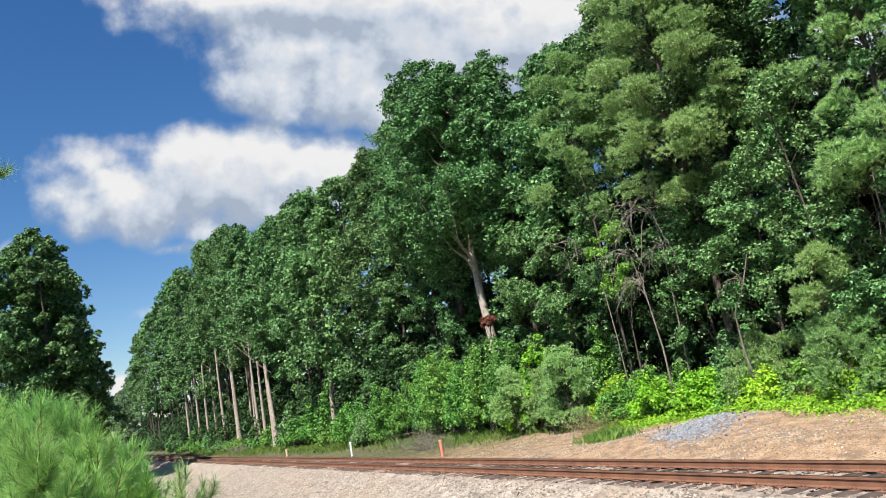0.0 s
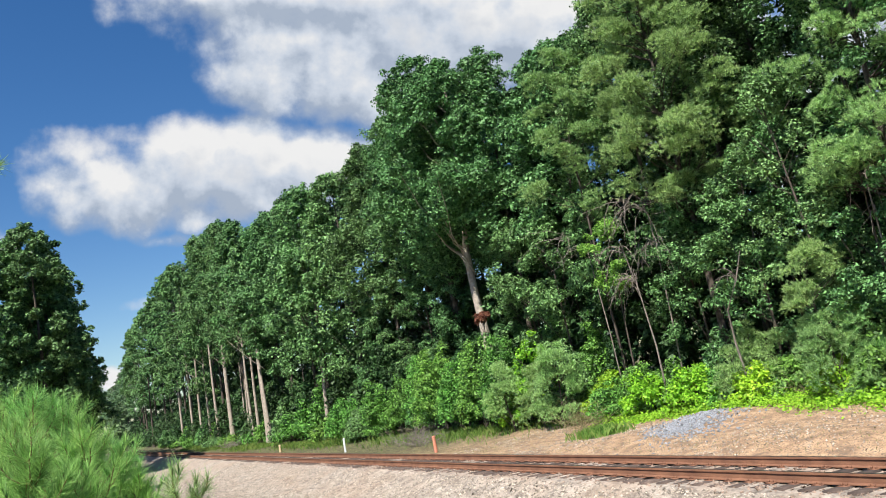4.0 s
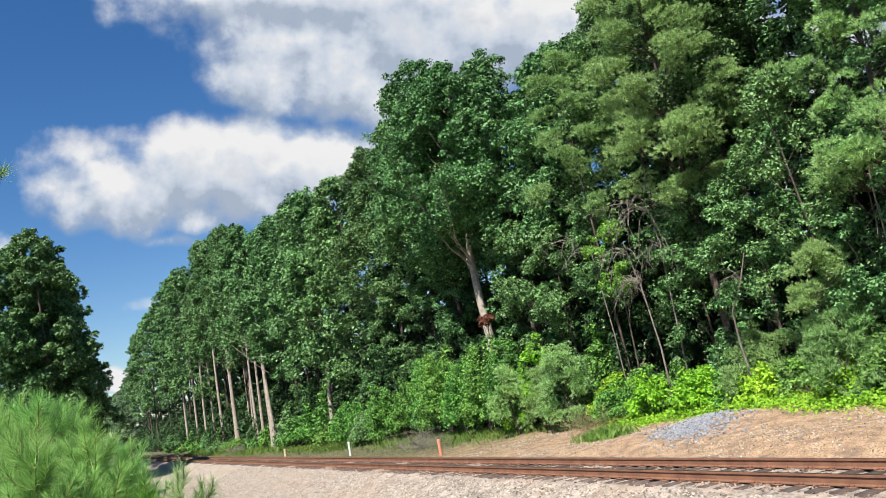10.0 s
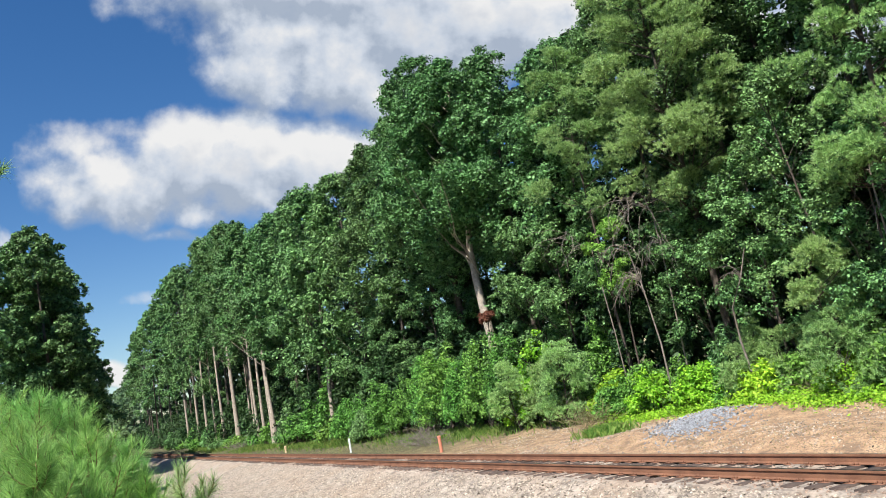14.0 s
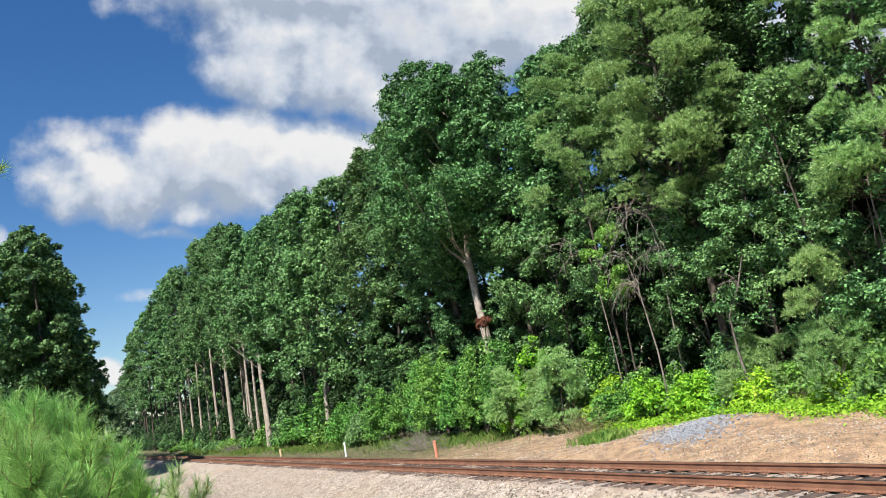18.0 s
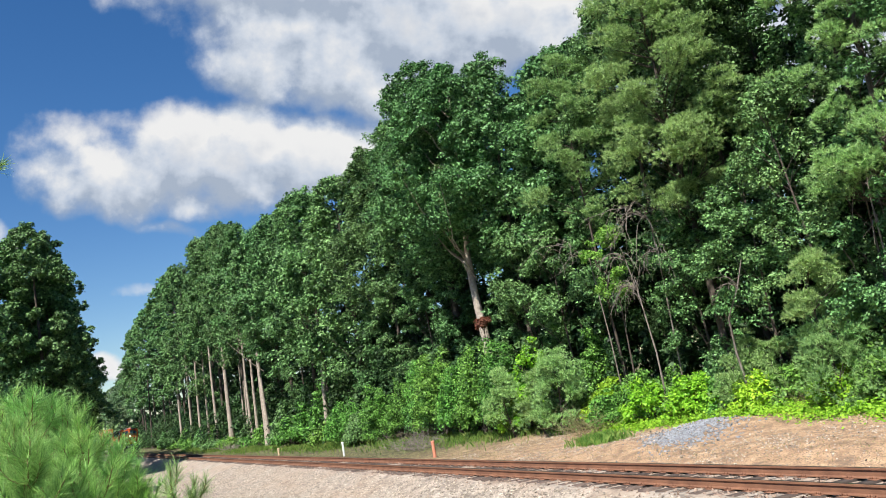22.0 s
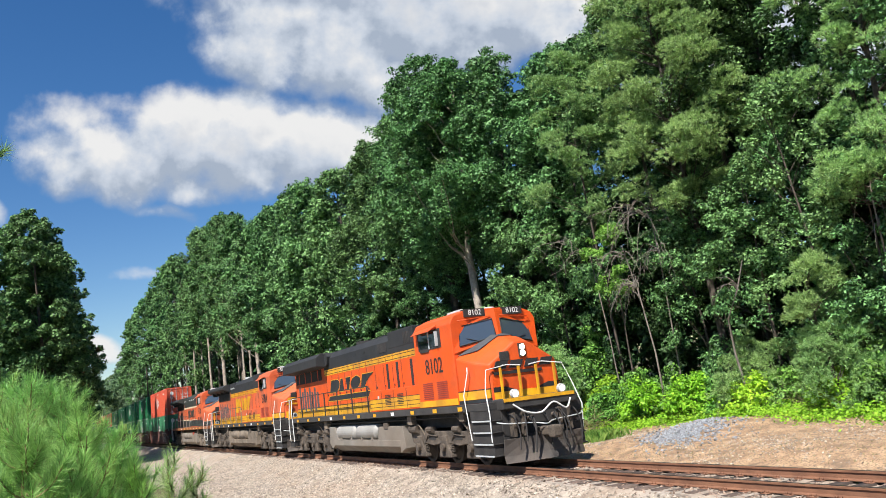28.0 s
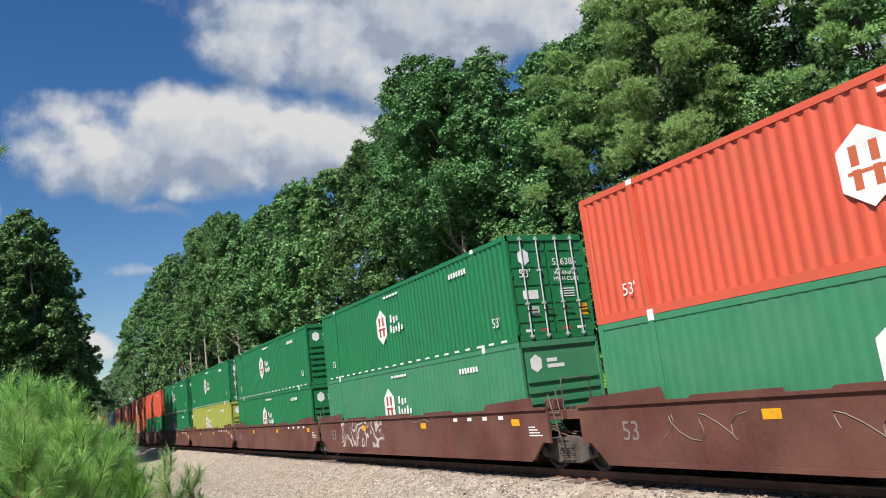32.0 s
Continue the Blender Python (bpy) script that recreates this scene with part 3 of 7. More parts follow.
def broadleaf(name, x, y, top, base, radius, rng, label, leaf=LEAF, lumps=300, per=42, size=0.30, lean=(0.0, 0.0), bark=BARK, trunk_r=0.22, shape=0.8, clump=0.75, tri=False, path=None, fork=None, lit=1.25):
    """A tall forest tree: trunk with limbs, and a ragged crown of leafy boughs from base to top, fuller on the side the
    camera sees.
    """
    z0 = float(ground_z(x, y)) - 0.1
    t = thing(name, label, "tree", pose(x, y, z0))
    top, base = top - z0, base - z0
    h = np.linspace(0, 1, 9)
    stem = np.stack([lean[0] * h + 0.25 * np.sin(3 * h + x), lean[1] * h + 0.25 * np.cos(2.5 * h + y) - 0.25 * math.cos(y), h * top * 0.93], 1)
    stem[:, 0] -= stem[0, 0]
    if path:
        q = np.array(path, float)
        zz = h * top * 0.93
        stem = np.stack([np.interp(zz, q[:, 2], q[:, 0]), np.interp(zz, q[:, 2], q[:, 1]), zz], 1)
    wood = [tube(stem, trunk_r * (1.15 - 0.95 * h) * np.where(h == 0, 1.35, 1), 9)]
    if fork:
        wood.append(tube(bend(fork[0], fork[1], rng, 6, 0.12), np.linspace(trunk_r * 0.5, trunk_r * 0.22, 6), 7))
    nb = max(7, lumps // 8)                     # boughs, each carrying several clumps
    ub = rng.uniform(0, 1, nb) ** shape
    ub[:4] = 0.99, 0.95, 0.91, 0.86
    ab = SEEN_SIDE + rng.normal(0, lit, nb)
    lobes = 1 + 0.16 * np.sin(3 * ab + 7 * ub + x) + 0.12 * np.sin(11 * ub + 2 * ab + y)
    r = radius * np.sqrt(np.clip(1 - ub ** 2.4, 0.02, 1)) * (0.62 + 0.38 * np.clip(ub / 0.3, 0, 1)) * lobes
    db = r * rng.uniform(0.35, 1.0, nb) ** 0.5
    db[:4] *= 0.6
    sx, sy = np.interp(ub, h, stem[:, 0]), np.interp(ub, h, stem[:, 1])
    cb = np.stack([sx + db * np.cos(ab), sy + db * np.sin(ab), base + (top - base) * ub * 0.97 - 0.10 * db], 1)
    own = rng.integers(0, nb, lumps)
    size_b = clump * rng.uniform(1.1, 2.0, nb) * (1 - 0.3 * ub)
    away = np.stack([np.cos(ab), np.sin(ab), 0 * ab], 1)[own] * 0.35
    off = unit(rng.normal(size=(lumps, 3)) + away + np.array([0, 0, 0.35])) * (size_b[own] * rng.uniform(0.15, 1.0, lumps) ** 0.6)[:, None] * np.array([1, 1, 0.72])
    off[:, 2] -= 0.10 * (off[:, 0] ** 2 + off[:, 1] ** 2)
    c = cb[own] + off
    u, z, d = ub[own], c[:, 2], np.hypot(c[:, 0], c[:, 1])
    lr = clump * rng.uniform(0.34, 0.85, lumps) * (1 - 0.25 * u)
    for i in rng.choice(lumps, min(12, lumps), replace=False):
        zb = max(base * 0.6, z[i] - 0.9 * d[i] - 0.5)
        k = np.clip(zb / (top * 0.93), 0, 0.95)
        s = [np.interp(k, h, stem[:, j]) for j in range(3)]
        wood.append(tube(bend(s, c[i], rng, 5, 0.2), np.linspace(trunk_r * 0.16, 0.015, 5), 5))
    raw("trunk", *join(wood), bark, t, smooth=True)
    raw("crown", *lump_leaves(c, lr, per, size, rng, 0.55, 0.8, tri), leaf, t)
    return t


def tall_pine(name, x, y, top, base, radius, rng, label, puffs=110, tufts=13, per=26, length=0.30, width=0.034, trunk_r=0.2, droop=0.12, puff=1.0, lit=1.3):
    """A loblolly pine: straight trunk, spreading boughs in uneven tiers, rounded puffs of long needles lit from above."""
    z0 = float(ground_z(x, y)) - 0.1
    t = thing(name, label, "pine tree", pose(x, y, z0))
    top, base = top - z0, base - z0
    h = np.linspace(0, 1, 9)
    stem = np.stack([0.2 * np.sin(3 * h + x) - 0.2 * math.sin(x), 0.2 * np.cos(3 * h + x) - 0.2 * math.cos(x), h * top], 1)
    wood = [tube(stem, trunk_r * (1.1 - 0.98 * h), 8)]
    nb = max(6, puffs // 4)                     # boughs; each ends in a few puffs
    ub = (np.arange(nb) + rng.uniform(0, 1, nb)) / nb
    ab = SEEN_SIDE + rng.normal(0, lit, nb)
    reach = radius * np.sqrt(np.clip(1.02 - ub ** 1.8, 0.03, 1)) * rng.uniform(0.55, 1.05, nb) * (0.75 + 0.25 * np.clip(ub / 0.2, 0, 1))
    own = np.arange(puffs) % nb
    along = rng.uniform(0.45, 1.0, puffs) ** 0.7
    a = ab[own] + rng.normal(0, 0.16, puffs)
    rr = reach[own] * along
    sx, sy = np.interp(ub[own], h, stem[:, 0]), np.interp(ub[own], h, stem[:, 1])
    z = base + (top - base) * ub[own]
    c = np.stack([sx + rr * np.cos(a), sy + rr * np.sin(a), z + 0.15 * rr - droop * rr + rng.normal(0, 0.18, puffs)], 1)
    for i in range(0, puffs, 2):
        zb = max(0.3, z[i] - 0.30 * rr[i] - 0.3)
        s = [np.interp(zb / top, h, stem[:, j]) for j in range(3)]
        wood.append(tube(bend(s, c[i], rng, 5, 0.15), np.linspace(0.010 + trunk_r * 0.16, 0.008, 5), 4))
    raw("trunk", *join(wood), BARK, t, smooth=True)
    pr = puff * rng.uniform(0.55, 1.0, puffs)
    d = unit(rng.normal(size=(puffs, tufts, 3)) + np.array([0.15, -0.22, 0.85]))
    b = c[:, None] + d * (pr[:, None] * rng.uniform(0.55, 1, (puffs, tufts)))[..., None] * np.array([1.15, 1.15, 0.62])
    raw("needles", *needles(b.reshape(-1, 3), d.reshape(-1, 3), length, width, rng, per), NEEDLE, t)
    return t


def shrub(name, x, y, height, radius, rng, label, leaf=SHRUB_LEAF, lumps=70, per=46, size=0.20, clump=0.42, category="shrub", stems=7, tri=False):
    """A leafy bush: stems from the ground and a mounded, uneven mass of leaf clumps."""
    z0 = float(ground_z(x, y)) - 0.05
    t = thing(name, label, category, pose(x, y, z0))
    a, u = rng.uniform(0, 2 * np.pi, lumps), rng.uniform(0, 1, lumps)
    d = radius * np.sqrt(rng.uniform(0.02, 1, lumps))
    dome = np.sqrt(np.clip(1 - (d / radius / 1.06) ** 2, 0.03, 1))
    z = height * dome * (0.25 + 0.75 * u ** 0.6) * (1 + 0.15 * np.sin(4 * a))
    c = np.stack([d * np.cos(a), d * np.sin(a), np.maximum(z, 0.12)], 1)
    st = [tube(bend((rng.normal(0, 0.12), rng.normal(0, 0.12), 0), c[i] * np.array([0.8, 0.8, 0.85]), rng, 5, 0.2), np.linspace(0.035, 0.008, 5), 5) for i in rng.choice(lumps, stems, replace=False)]
    raw("stem", *join(st), BARK, t, smooth=True)
    raw("leaf_mass", *lump_leaves(c, clump * rng.uniform(0.6, 1.35, lumps), per, size, rng, tri=tri), leaf, t)
    return t


def sapling_pine(name, x, y, tip_z, spread, rng, label, shoots=60, per=200, length=0.145, width=0.0042, material=NEEDLE_YOUNG, along=0.20, low=0.3):
    """A young pine: a leader, whorls of shoots curving up at their ends, and long needles fanning bottle-brush fashion round each."""
    z0 = float(ground_z(x, y)) - 0.03
    height = tip_z - z0
    t = thing(name, label, "young pine", pose(x, y, z0))
    stem = np.stack([0.03 * np.sin(np.linspace(0, 5, 7)), 0.03 * np.cos(np.linspace(0, 4, 7)), np.linspace(0, height - length * 0.8, 7)], 1)
    wood = [tube(stem, np.linspace(0.022, 0.006, 7), 6)]
    pos, axis, openness = [], [], []

    def brush(path, reach, n):
        seg = np.linalg.norm(path[-1] - path[0])
        s = 1 - (1 - rng.uniform(max(0.0, 1 - reach / max(seg, 0.05)), 1.0, n)) ** 1.15
        k = np.linspace(0, 1, len(path))
        pos.append(np.stack([np.interp(s, k, path[:, j]) for j in range(3)], 1))
        way = np.gradient(path, axis=0)
        axis.append(unit(np.stack([np.interp(s, k, way[:, j]) for j in range(3)], 1)))
        openness.append(np.where(s > 0.94, 0.45, 1.0) * rng.uniform(0.65, 1.35, n))

    for i in range(shoots):
        k = (i + 0.5) / shoots
        zb = (height - length) * (low + (0.96 - low) * (round(k * 9) / 9 * 0.8 + k * 0.2)) * rng.uniform(0.97, 1.0)
        a = i * 2.4 + rng.uniform(-0.5, 0.5)
        out = 0.95 * spread * (1.0 - 0.78 * k) * rng.uniform(0.5, 1.1)
        tip = np.array([out * np.cos(a), out * np.sin(a), zb + out * rng.uniform(0.35, 0.85) + 0.05])
        path = bend((0, 0, zb), tip, rng, 8, 0.06, -0.14 * out)
        path[-2:, 2] += np.array([0.012, 0.035])
        wood.append(tube(path, np.linspace(0.009, 0.004, 8), 5))
        brush(path, along * rng.uniform(0.75, 1.3), per)
        if out > 0.3:
            f = path[4]
            side = np.array([-np.sin(a), np.cos(a), 0.5]) * rng.choice((-1, 1)) * np.array([1, 1, rng.choice((-1, 1))])
            sub = bend(f, f + (unit(tip - f) * 0.5 + side * 0.6 + np.array([0, 0, 0.3])) * 0.45 * out, rng, 6, 0.05)
            wood.append(tube(sub, np.linspace(0.006, 0.003, 6), 4))
            brush(sub, along * 0.8, per * 2 // 3)
    brush(stem, 0.42, per * 2)
    raw("stem", *join(wood), TWIG, t, smooth=True)
    b, ax, op = np.concatenate(pos), np.concatenate(axis), np.concatenate(openness)[:, None]
    side = unit(np.cross(ax, rng.normal(size=ax.shape)))
    d = unit(ax + side * op + rng.normal(0, 0.06, ax.shape))
    w = unit(np.cross(d, ax + np.array([0, 0, 0.6]) + rng.normal(0, 0.5, d.shape))) * width * 0.5
    ln = length * rng.uniform(0.75, 1.1, (len(b), 1))
    v = np.stack([b - w, b + w, b + d * ln + np.array([0, 0, -0.010])], 1)
    raw("needles", v.reshape(-1, 3), np.arange(3 * len(b)).reshape(-1, 3), material, t)
    return t


def forest_edge(x):
    return float(np.interp(x, [-80, -60, -40, -30, 0], [8.8, 9.6, 11.2, 12.2, 12.6]))


# tree-top heights fitted to the skyline the camera sees, for y = 12
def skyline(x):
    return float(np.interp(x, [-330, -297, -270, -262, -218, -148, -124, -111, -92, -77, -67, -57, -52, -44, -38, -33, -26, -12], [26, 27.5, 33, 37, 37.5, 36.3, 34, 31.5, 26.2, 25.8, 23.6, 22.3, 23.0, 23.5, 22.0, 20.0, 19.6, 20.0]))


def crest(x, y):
    """Tree-top height at x, y: scaled along rays from the eye to fit the camera's view."""
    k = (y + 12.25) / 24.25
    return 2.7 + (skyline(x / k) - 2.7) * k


GUM = "tall sweetgum with glossy mid-green foliage and a grey-brown trunk"
rng = np.random.default_rng(11)
# front row, far to near
x = -330.0
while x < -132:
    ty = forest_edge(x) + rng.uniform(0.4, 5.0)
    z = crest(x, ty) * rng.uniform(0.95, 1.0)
    # past -265 the leaf colour carries painted haze
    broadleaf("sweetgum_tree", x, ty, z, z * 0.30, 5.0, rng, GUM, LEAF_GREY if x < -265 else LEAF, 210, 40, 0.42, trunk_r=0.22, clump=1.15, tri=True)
    x += rng.uniform(8, 11)
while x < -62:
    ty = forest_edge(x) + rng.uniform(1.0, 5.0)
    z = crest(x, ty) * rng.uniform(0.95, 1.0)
    broadleaf("sweetgum_tree", x, ty, z, z * (0.42 if -125 < x < -84 else rng.uniform(0.16, 0.30)), 4.0, rng, GUM, LEAF, 480, 52, 0.265, trunk_r=0.22, clump=1.05, tri=True)
    x += rng.uniform(5.4, 7.2)
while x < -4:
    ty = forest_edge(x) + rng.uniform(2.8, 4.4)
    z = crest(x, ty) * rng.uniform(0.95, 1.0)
    broadleaf("sweetgum_tree", x, ty, z, z * (0.40 if x < -28 else 0.24), 3.8, rng, GUM, LEAF, *((620, 64, 0.190) if x < -30 else (620, 84, 0.140)), trunk_r=0.16, clump=0.85, tri=True)
    x += rng.uniform(5.2, 6.4)
# smaller sunlit trees at the near end of the wood's face
for fx, fy, ftop, fbase, fr in ((-17.8, 11.9, 11.5, 3.4, 1.9), (-13.4, 11.8, 12.5, 4.6, 2.1), (-20.8, 12.6, 9.6, 3.0, 1.7), (-15.4, 12.0, 8.4, 2.6, 1.6), (-24.6, 13.0, 8.6, 3.6, 1.7)):
    broadleaf("young_sweetgum", fx, fy, ftop, fbase, fr, rng, "young sweetgum with bright star-shaped leaves at the wood's edge", LEAF, 230, 60, 0.125, trunk_r=0.07, clump=0.55, tri=True)
# lower crowns either side of the big gum's trunk
for fx, fy, ftop, fbase, fr in ((-46.5, 12.8, 11.4, 4.2, 1.9), (-50.5, 12.6, 12.0, 4.0, 2.0), (-37.6, 13.0, 11.2, 4.6, 1.9), (-34.2, 13.0, 10.4, 4.0, 1.7), (-55.5, 12.4, 12.4, 3.6, 2.1), (-79.0, 10.8, 11.5, 2.5, 2.2), (-85.5, 11.2, 12.5, 3.0, 2.2), (-92.5, 11.4, 13.0, 3.5, 2.3), (-30.6, 13.2, 10.6, 4.4, 1.7)):
    broadleaf("young_sweetgum", fx, fy, ftop, fbase, fr, rng, "slender sweetgum in half shade under taller crowns", LEAF, 200, 56, 0.15, trunk_r=0.07, clump=0.6, tri=True)
# depth of the wood; its shade is partly put into the dark leaf colour
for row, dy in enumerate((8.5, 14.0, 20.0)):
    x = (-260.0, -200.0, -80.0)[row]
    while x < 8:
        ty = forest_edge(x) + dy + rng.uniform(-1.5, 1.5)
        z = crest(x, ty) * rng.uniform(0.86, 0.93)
        broadleaf("woodland_tree", x, ty, z, z * 0.08, 5.0, rng, "broadleaf tree deep in the wood, leaves coloured dark for shade", LEAF_DARK, *((330, 40, 0.36) if x > -62 else (130, 30, 0.70)), trunk_r=0.2, clump=1.2 if x > -50 else 1.5, tri=True)
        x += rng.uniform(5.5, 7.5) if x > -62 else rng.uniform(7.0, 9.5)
# the big gum with a forked pale trunk, and the pines
broadleaf("sweetgum_tree", -41.6, 11.9, 23.6, 11.4, 4.4, rng, "large sweetgum with a leaning forked pale trunk and ragged crown", LEAF, 820, 64, 0.175, trunk_r=0.31, clump=0.75, bark=BARK_PALE, tri=True,
          path=((0.5, 0, 0), (-0.2, 0.1, 5.5), (-0.6, 0.1, 8.5), (-0.95, 0.2, 11.0), (-0.8, 0.6, 14.0), (-0.9, 1.0, 24.0)), fork=((-0.8, 0.15, 10.2), (-3.6, 0.0, 12.6)))
broadleaf("sweetgum_tree", -46.8, 13.2, 26.0, 9.5, 4.4, rng, GUM, LEAF, 860, 62, 0.180, trunk_r=0.26, clump=0.8, tri=True)
PINE = "tall pine with rounded tufts of long grey-green needles"
tall_pine("loblolly_pine", -23.6, 12.9, 20.4, 8.4, 4.6, rng, PINE, 230, 48, 22, 0.20, 0.022, 0.17, puff=0.72)
tall_pine("loblolly_pine", -14.8, 12.4, 21.0, 6.5, 4.0, rng, PINE, 170, 46, 22, 0.20, 0.022, 0.15, puff=0.68)
tall_pine("loblolly_pine", -30.0, 12.6, 18.2, 9.4, 3.0, rng, "pine half hidden among broadleaf crowns", 60, 46, 22, 0.20, 0.022, 0.08, puff=0.68)
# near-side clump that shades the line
# the -50 tree stands out of view, placed for its shadow
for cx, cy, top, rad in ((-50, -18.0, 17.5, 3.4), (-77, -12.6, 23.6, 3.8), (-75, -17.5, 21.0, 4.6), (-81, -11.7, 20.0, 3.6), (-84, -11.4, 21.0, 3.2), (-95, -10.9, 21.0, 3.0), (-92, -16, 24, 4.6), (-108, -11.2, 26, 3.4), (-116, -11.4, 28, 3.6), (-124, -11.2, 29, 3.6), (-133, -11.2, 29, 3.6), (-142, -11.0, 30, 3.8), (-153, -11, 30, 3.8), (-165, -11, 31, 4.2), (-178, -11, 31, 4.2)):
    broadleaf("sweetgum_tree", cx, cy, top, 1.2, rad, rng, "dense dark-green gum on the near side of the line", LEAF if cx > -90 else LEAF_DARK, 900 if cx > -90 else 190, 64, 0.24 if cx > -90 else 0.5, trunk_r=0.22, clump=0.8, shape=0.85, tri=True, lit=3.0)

for cx, cy, top, base_, rad in ((-80, -11.4, 20.6, 5.0, 3.6), (-79, -15.0, 22.6, 6.0, 4.0), (-88, -13.2, 21.0, 1.0, 4.6), (-86, -16.5, 21.0, 1.0, 4.6)):
    broadleaf("sweetgum_tree", cx, cy, top, base_, rad, rng, "dense dark-green gum on the near side of the line", LEAF, 560, 60, 0.24, trunk_r=0.2, clump=0.8, shape=0.75, tri=True, lit=3.0)

# unseen row of tall trees behind the near-side clump, added to shade the line beyond it
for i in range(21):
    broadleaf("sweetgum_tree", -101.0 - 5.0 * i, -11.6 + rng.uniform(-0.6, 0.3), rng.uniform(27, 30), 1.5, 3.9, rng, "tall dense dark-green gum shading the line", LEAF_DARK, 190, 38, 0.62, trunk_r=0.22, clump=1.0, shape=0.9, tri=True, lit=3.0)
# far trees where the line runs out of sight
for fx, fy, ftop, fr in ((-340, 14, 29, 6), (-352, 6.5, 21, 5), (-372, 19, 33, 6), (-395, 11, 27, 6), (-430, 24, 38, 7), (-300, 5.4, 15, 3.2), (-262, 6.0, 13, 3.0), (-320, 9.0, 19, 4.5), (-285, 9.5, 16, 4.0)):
    broadleaf("distant_tree", fx, fy, ftop, 2.0, fr, rng, "grey-green tree far down the line, haze put into its leaf colour", LEAF_GREY, 130, 26, 0.75, trunk_r=0.25, clump=1.5, shape=1.0)
# undergrowth along the wood's edge
x = -190.0
while x < -62:
    hgt = rng.uniform(1.2, 4.2) * (1 if rng.uniform() > 0.25 else 1.7) * (0.4 if -124 < x < -84 else 1)
    shrub("understory_shrub", x, forest_edge(x) + rng.uniform(-0.4, 2.2), hgt, rng.uniform(1.3, 2.5), rng, "leafy green undergrowth at the wood's edge", SHRUB_LEAF if rng.uniform() > 0.35 else LEAF, 80, 44, 0.27, 0.55, tri=True)
    x += rng.uniform(2.2, 4.2)
while x < -27:
    vine = rng.uniform() > 0.85
    hgt = rng.uniform(1.8, 2.6) if vine else rng.uniform(1.5, 5.0) * (1 if rng.uniform() > 0.25 else 1.35)
    shrub("understory_shrub", x, forest_edge(x) + rng.uniform(-1.0, 1.2), hgt, rng.uniform(1.0, 2.1), rng, "bright green bush draped in creeper at the wood's edge", VINE_LEAF if vine else SHRUB_LEAF if rng.uniform() > 0.45 else LEAF, 170, 50, 0.15, 0.42, tri=True)
    x += rng.uniform(1.5, 3.0)
# creeper-smothered mounds and bushes behind the clay bank
for mx, my, mh, mr, leaf in ((-26.9, 11.0, 1.9, 1.3, VINE_LEAF), (-24.2, 11.1, 1.8, 1.1, VINE_LEAF), (-25.5, 11.8, 2.2, 1.3, SHRUB_LEAF), (-22.6, 11.6, 1.5, 1.2, SHRUB_LEAF), (-21.0, 11.4, 1.4, 1.2, VINE_LEAF), (-19.2, 11.6, 1.7, 1.2, SHRUB_LEAF), (-17.6, 11.2, 1.5, 1.0, VINE_LEAF), (-16.0, 11.5, 1.9, 1.2, SHRUB_LEAF), (-14.2, 11.2, 1.5, 1.2, SHRUB_LEAF), (-12.2, 11.5, 2.0, 1.5, SHRUB_LEAF), (-9.5, 11.6, 2.2, 1.6, LEAF), (-29.0, 10.6, 1.9, 1.2, SHRUB_LEAF), (-23.2, 12.6, 3.0, 1.5, LEAF), (-18.4, 12.8, 3.2, 1.6, LEAF)):
    shrub("vine_mound", mx, my, mh, mr, rng, "yellow-green creeper smothering a low bush", leaf, 110, 48, 0.135, 0.28, "creeper")
# bushy pines at the edge
for ex, ey, et, er, n in ((-36.6, 9.7, 2.9, 1.5, 60), (-32.6, 10.0, 3.3, 1.7, 70), (-34.4, 10.2, 2.5, 1.3, 45), (-21.8, 11.7, 2.4, 1.6, 55), (-20.4, 12.0, 2.2, 1.3, 40), (-16.4, 11.8, 3.2, 1.5, 60), (-14.6, 11.4, 2.9, 1.5, 60), (-17.2, 12.2, 5.0, 1.4, 50), (-12.6, 12.0, 3.6, 1.6, 55)):
    tall_pine("bushy_pine", ex, ey, et, -0.3, er, rng, "bushy young pine with soft grey-green needles", n, 28, 20, 0.17, 0.018, 0.05, -0.05, 0.5)
tall_pine("bushy_pine", -17.3, 11.0, 4.7, 2.5, 1.4, rng, "bushy young pine with soft grey-green needles", 34, 36, 20, 0.17, 0.018, 0.05, -0.05, 0.5)
tall_pine("bushy_pine", -17.0, 10.7, 2.6, -0.2, 1.3, rng, "bushy young pine with soft grey-green needles", 46, 28, 20, 0.17, 0.018, 0.04, -0.05, 0.5)
# thicket behind the bare trunks, its leaf colour darkened in place of deep shade
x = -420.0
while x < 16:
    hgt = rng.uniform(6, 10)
    shrub("thicket", x, forest_edge(x) + rng.uniform(4.5, 6.5), hgt * (1 if x < -60 else 1.25), 3.6, rng, "thicket inside the wood, leaves coloured dark for shade", LEAF_DARK, *((50, 40) if x < -60 else (64, 50)), 0.6 if x < -90 else 0.42, 1.3, tri=True)
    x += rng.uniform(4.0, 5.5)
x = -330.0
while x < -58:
    shrub("thicket", x, forest_edge(x) + rng.uniform(2.2, 3.6), rng.uniform(4.5, 7.5), 3.0, rng, "thicket inside the wood, leaves coloured dark for shade", LEAF_DARK, 60, 46, 0.36, 1.0, tri=True)
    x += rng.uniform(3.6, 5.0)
# small trees filling the wood's face
x = -66.0
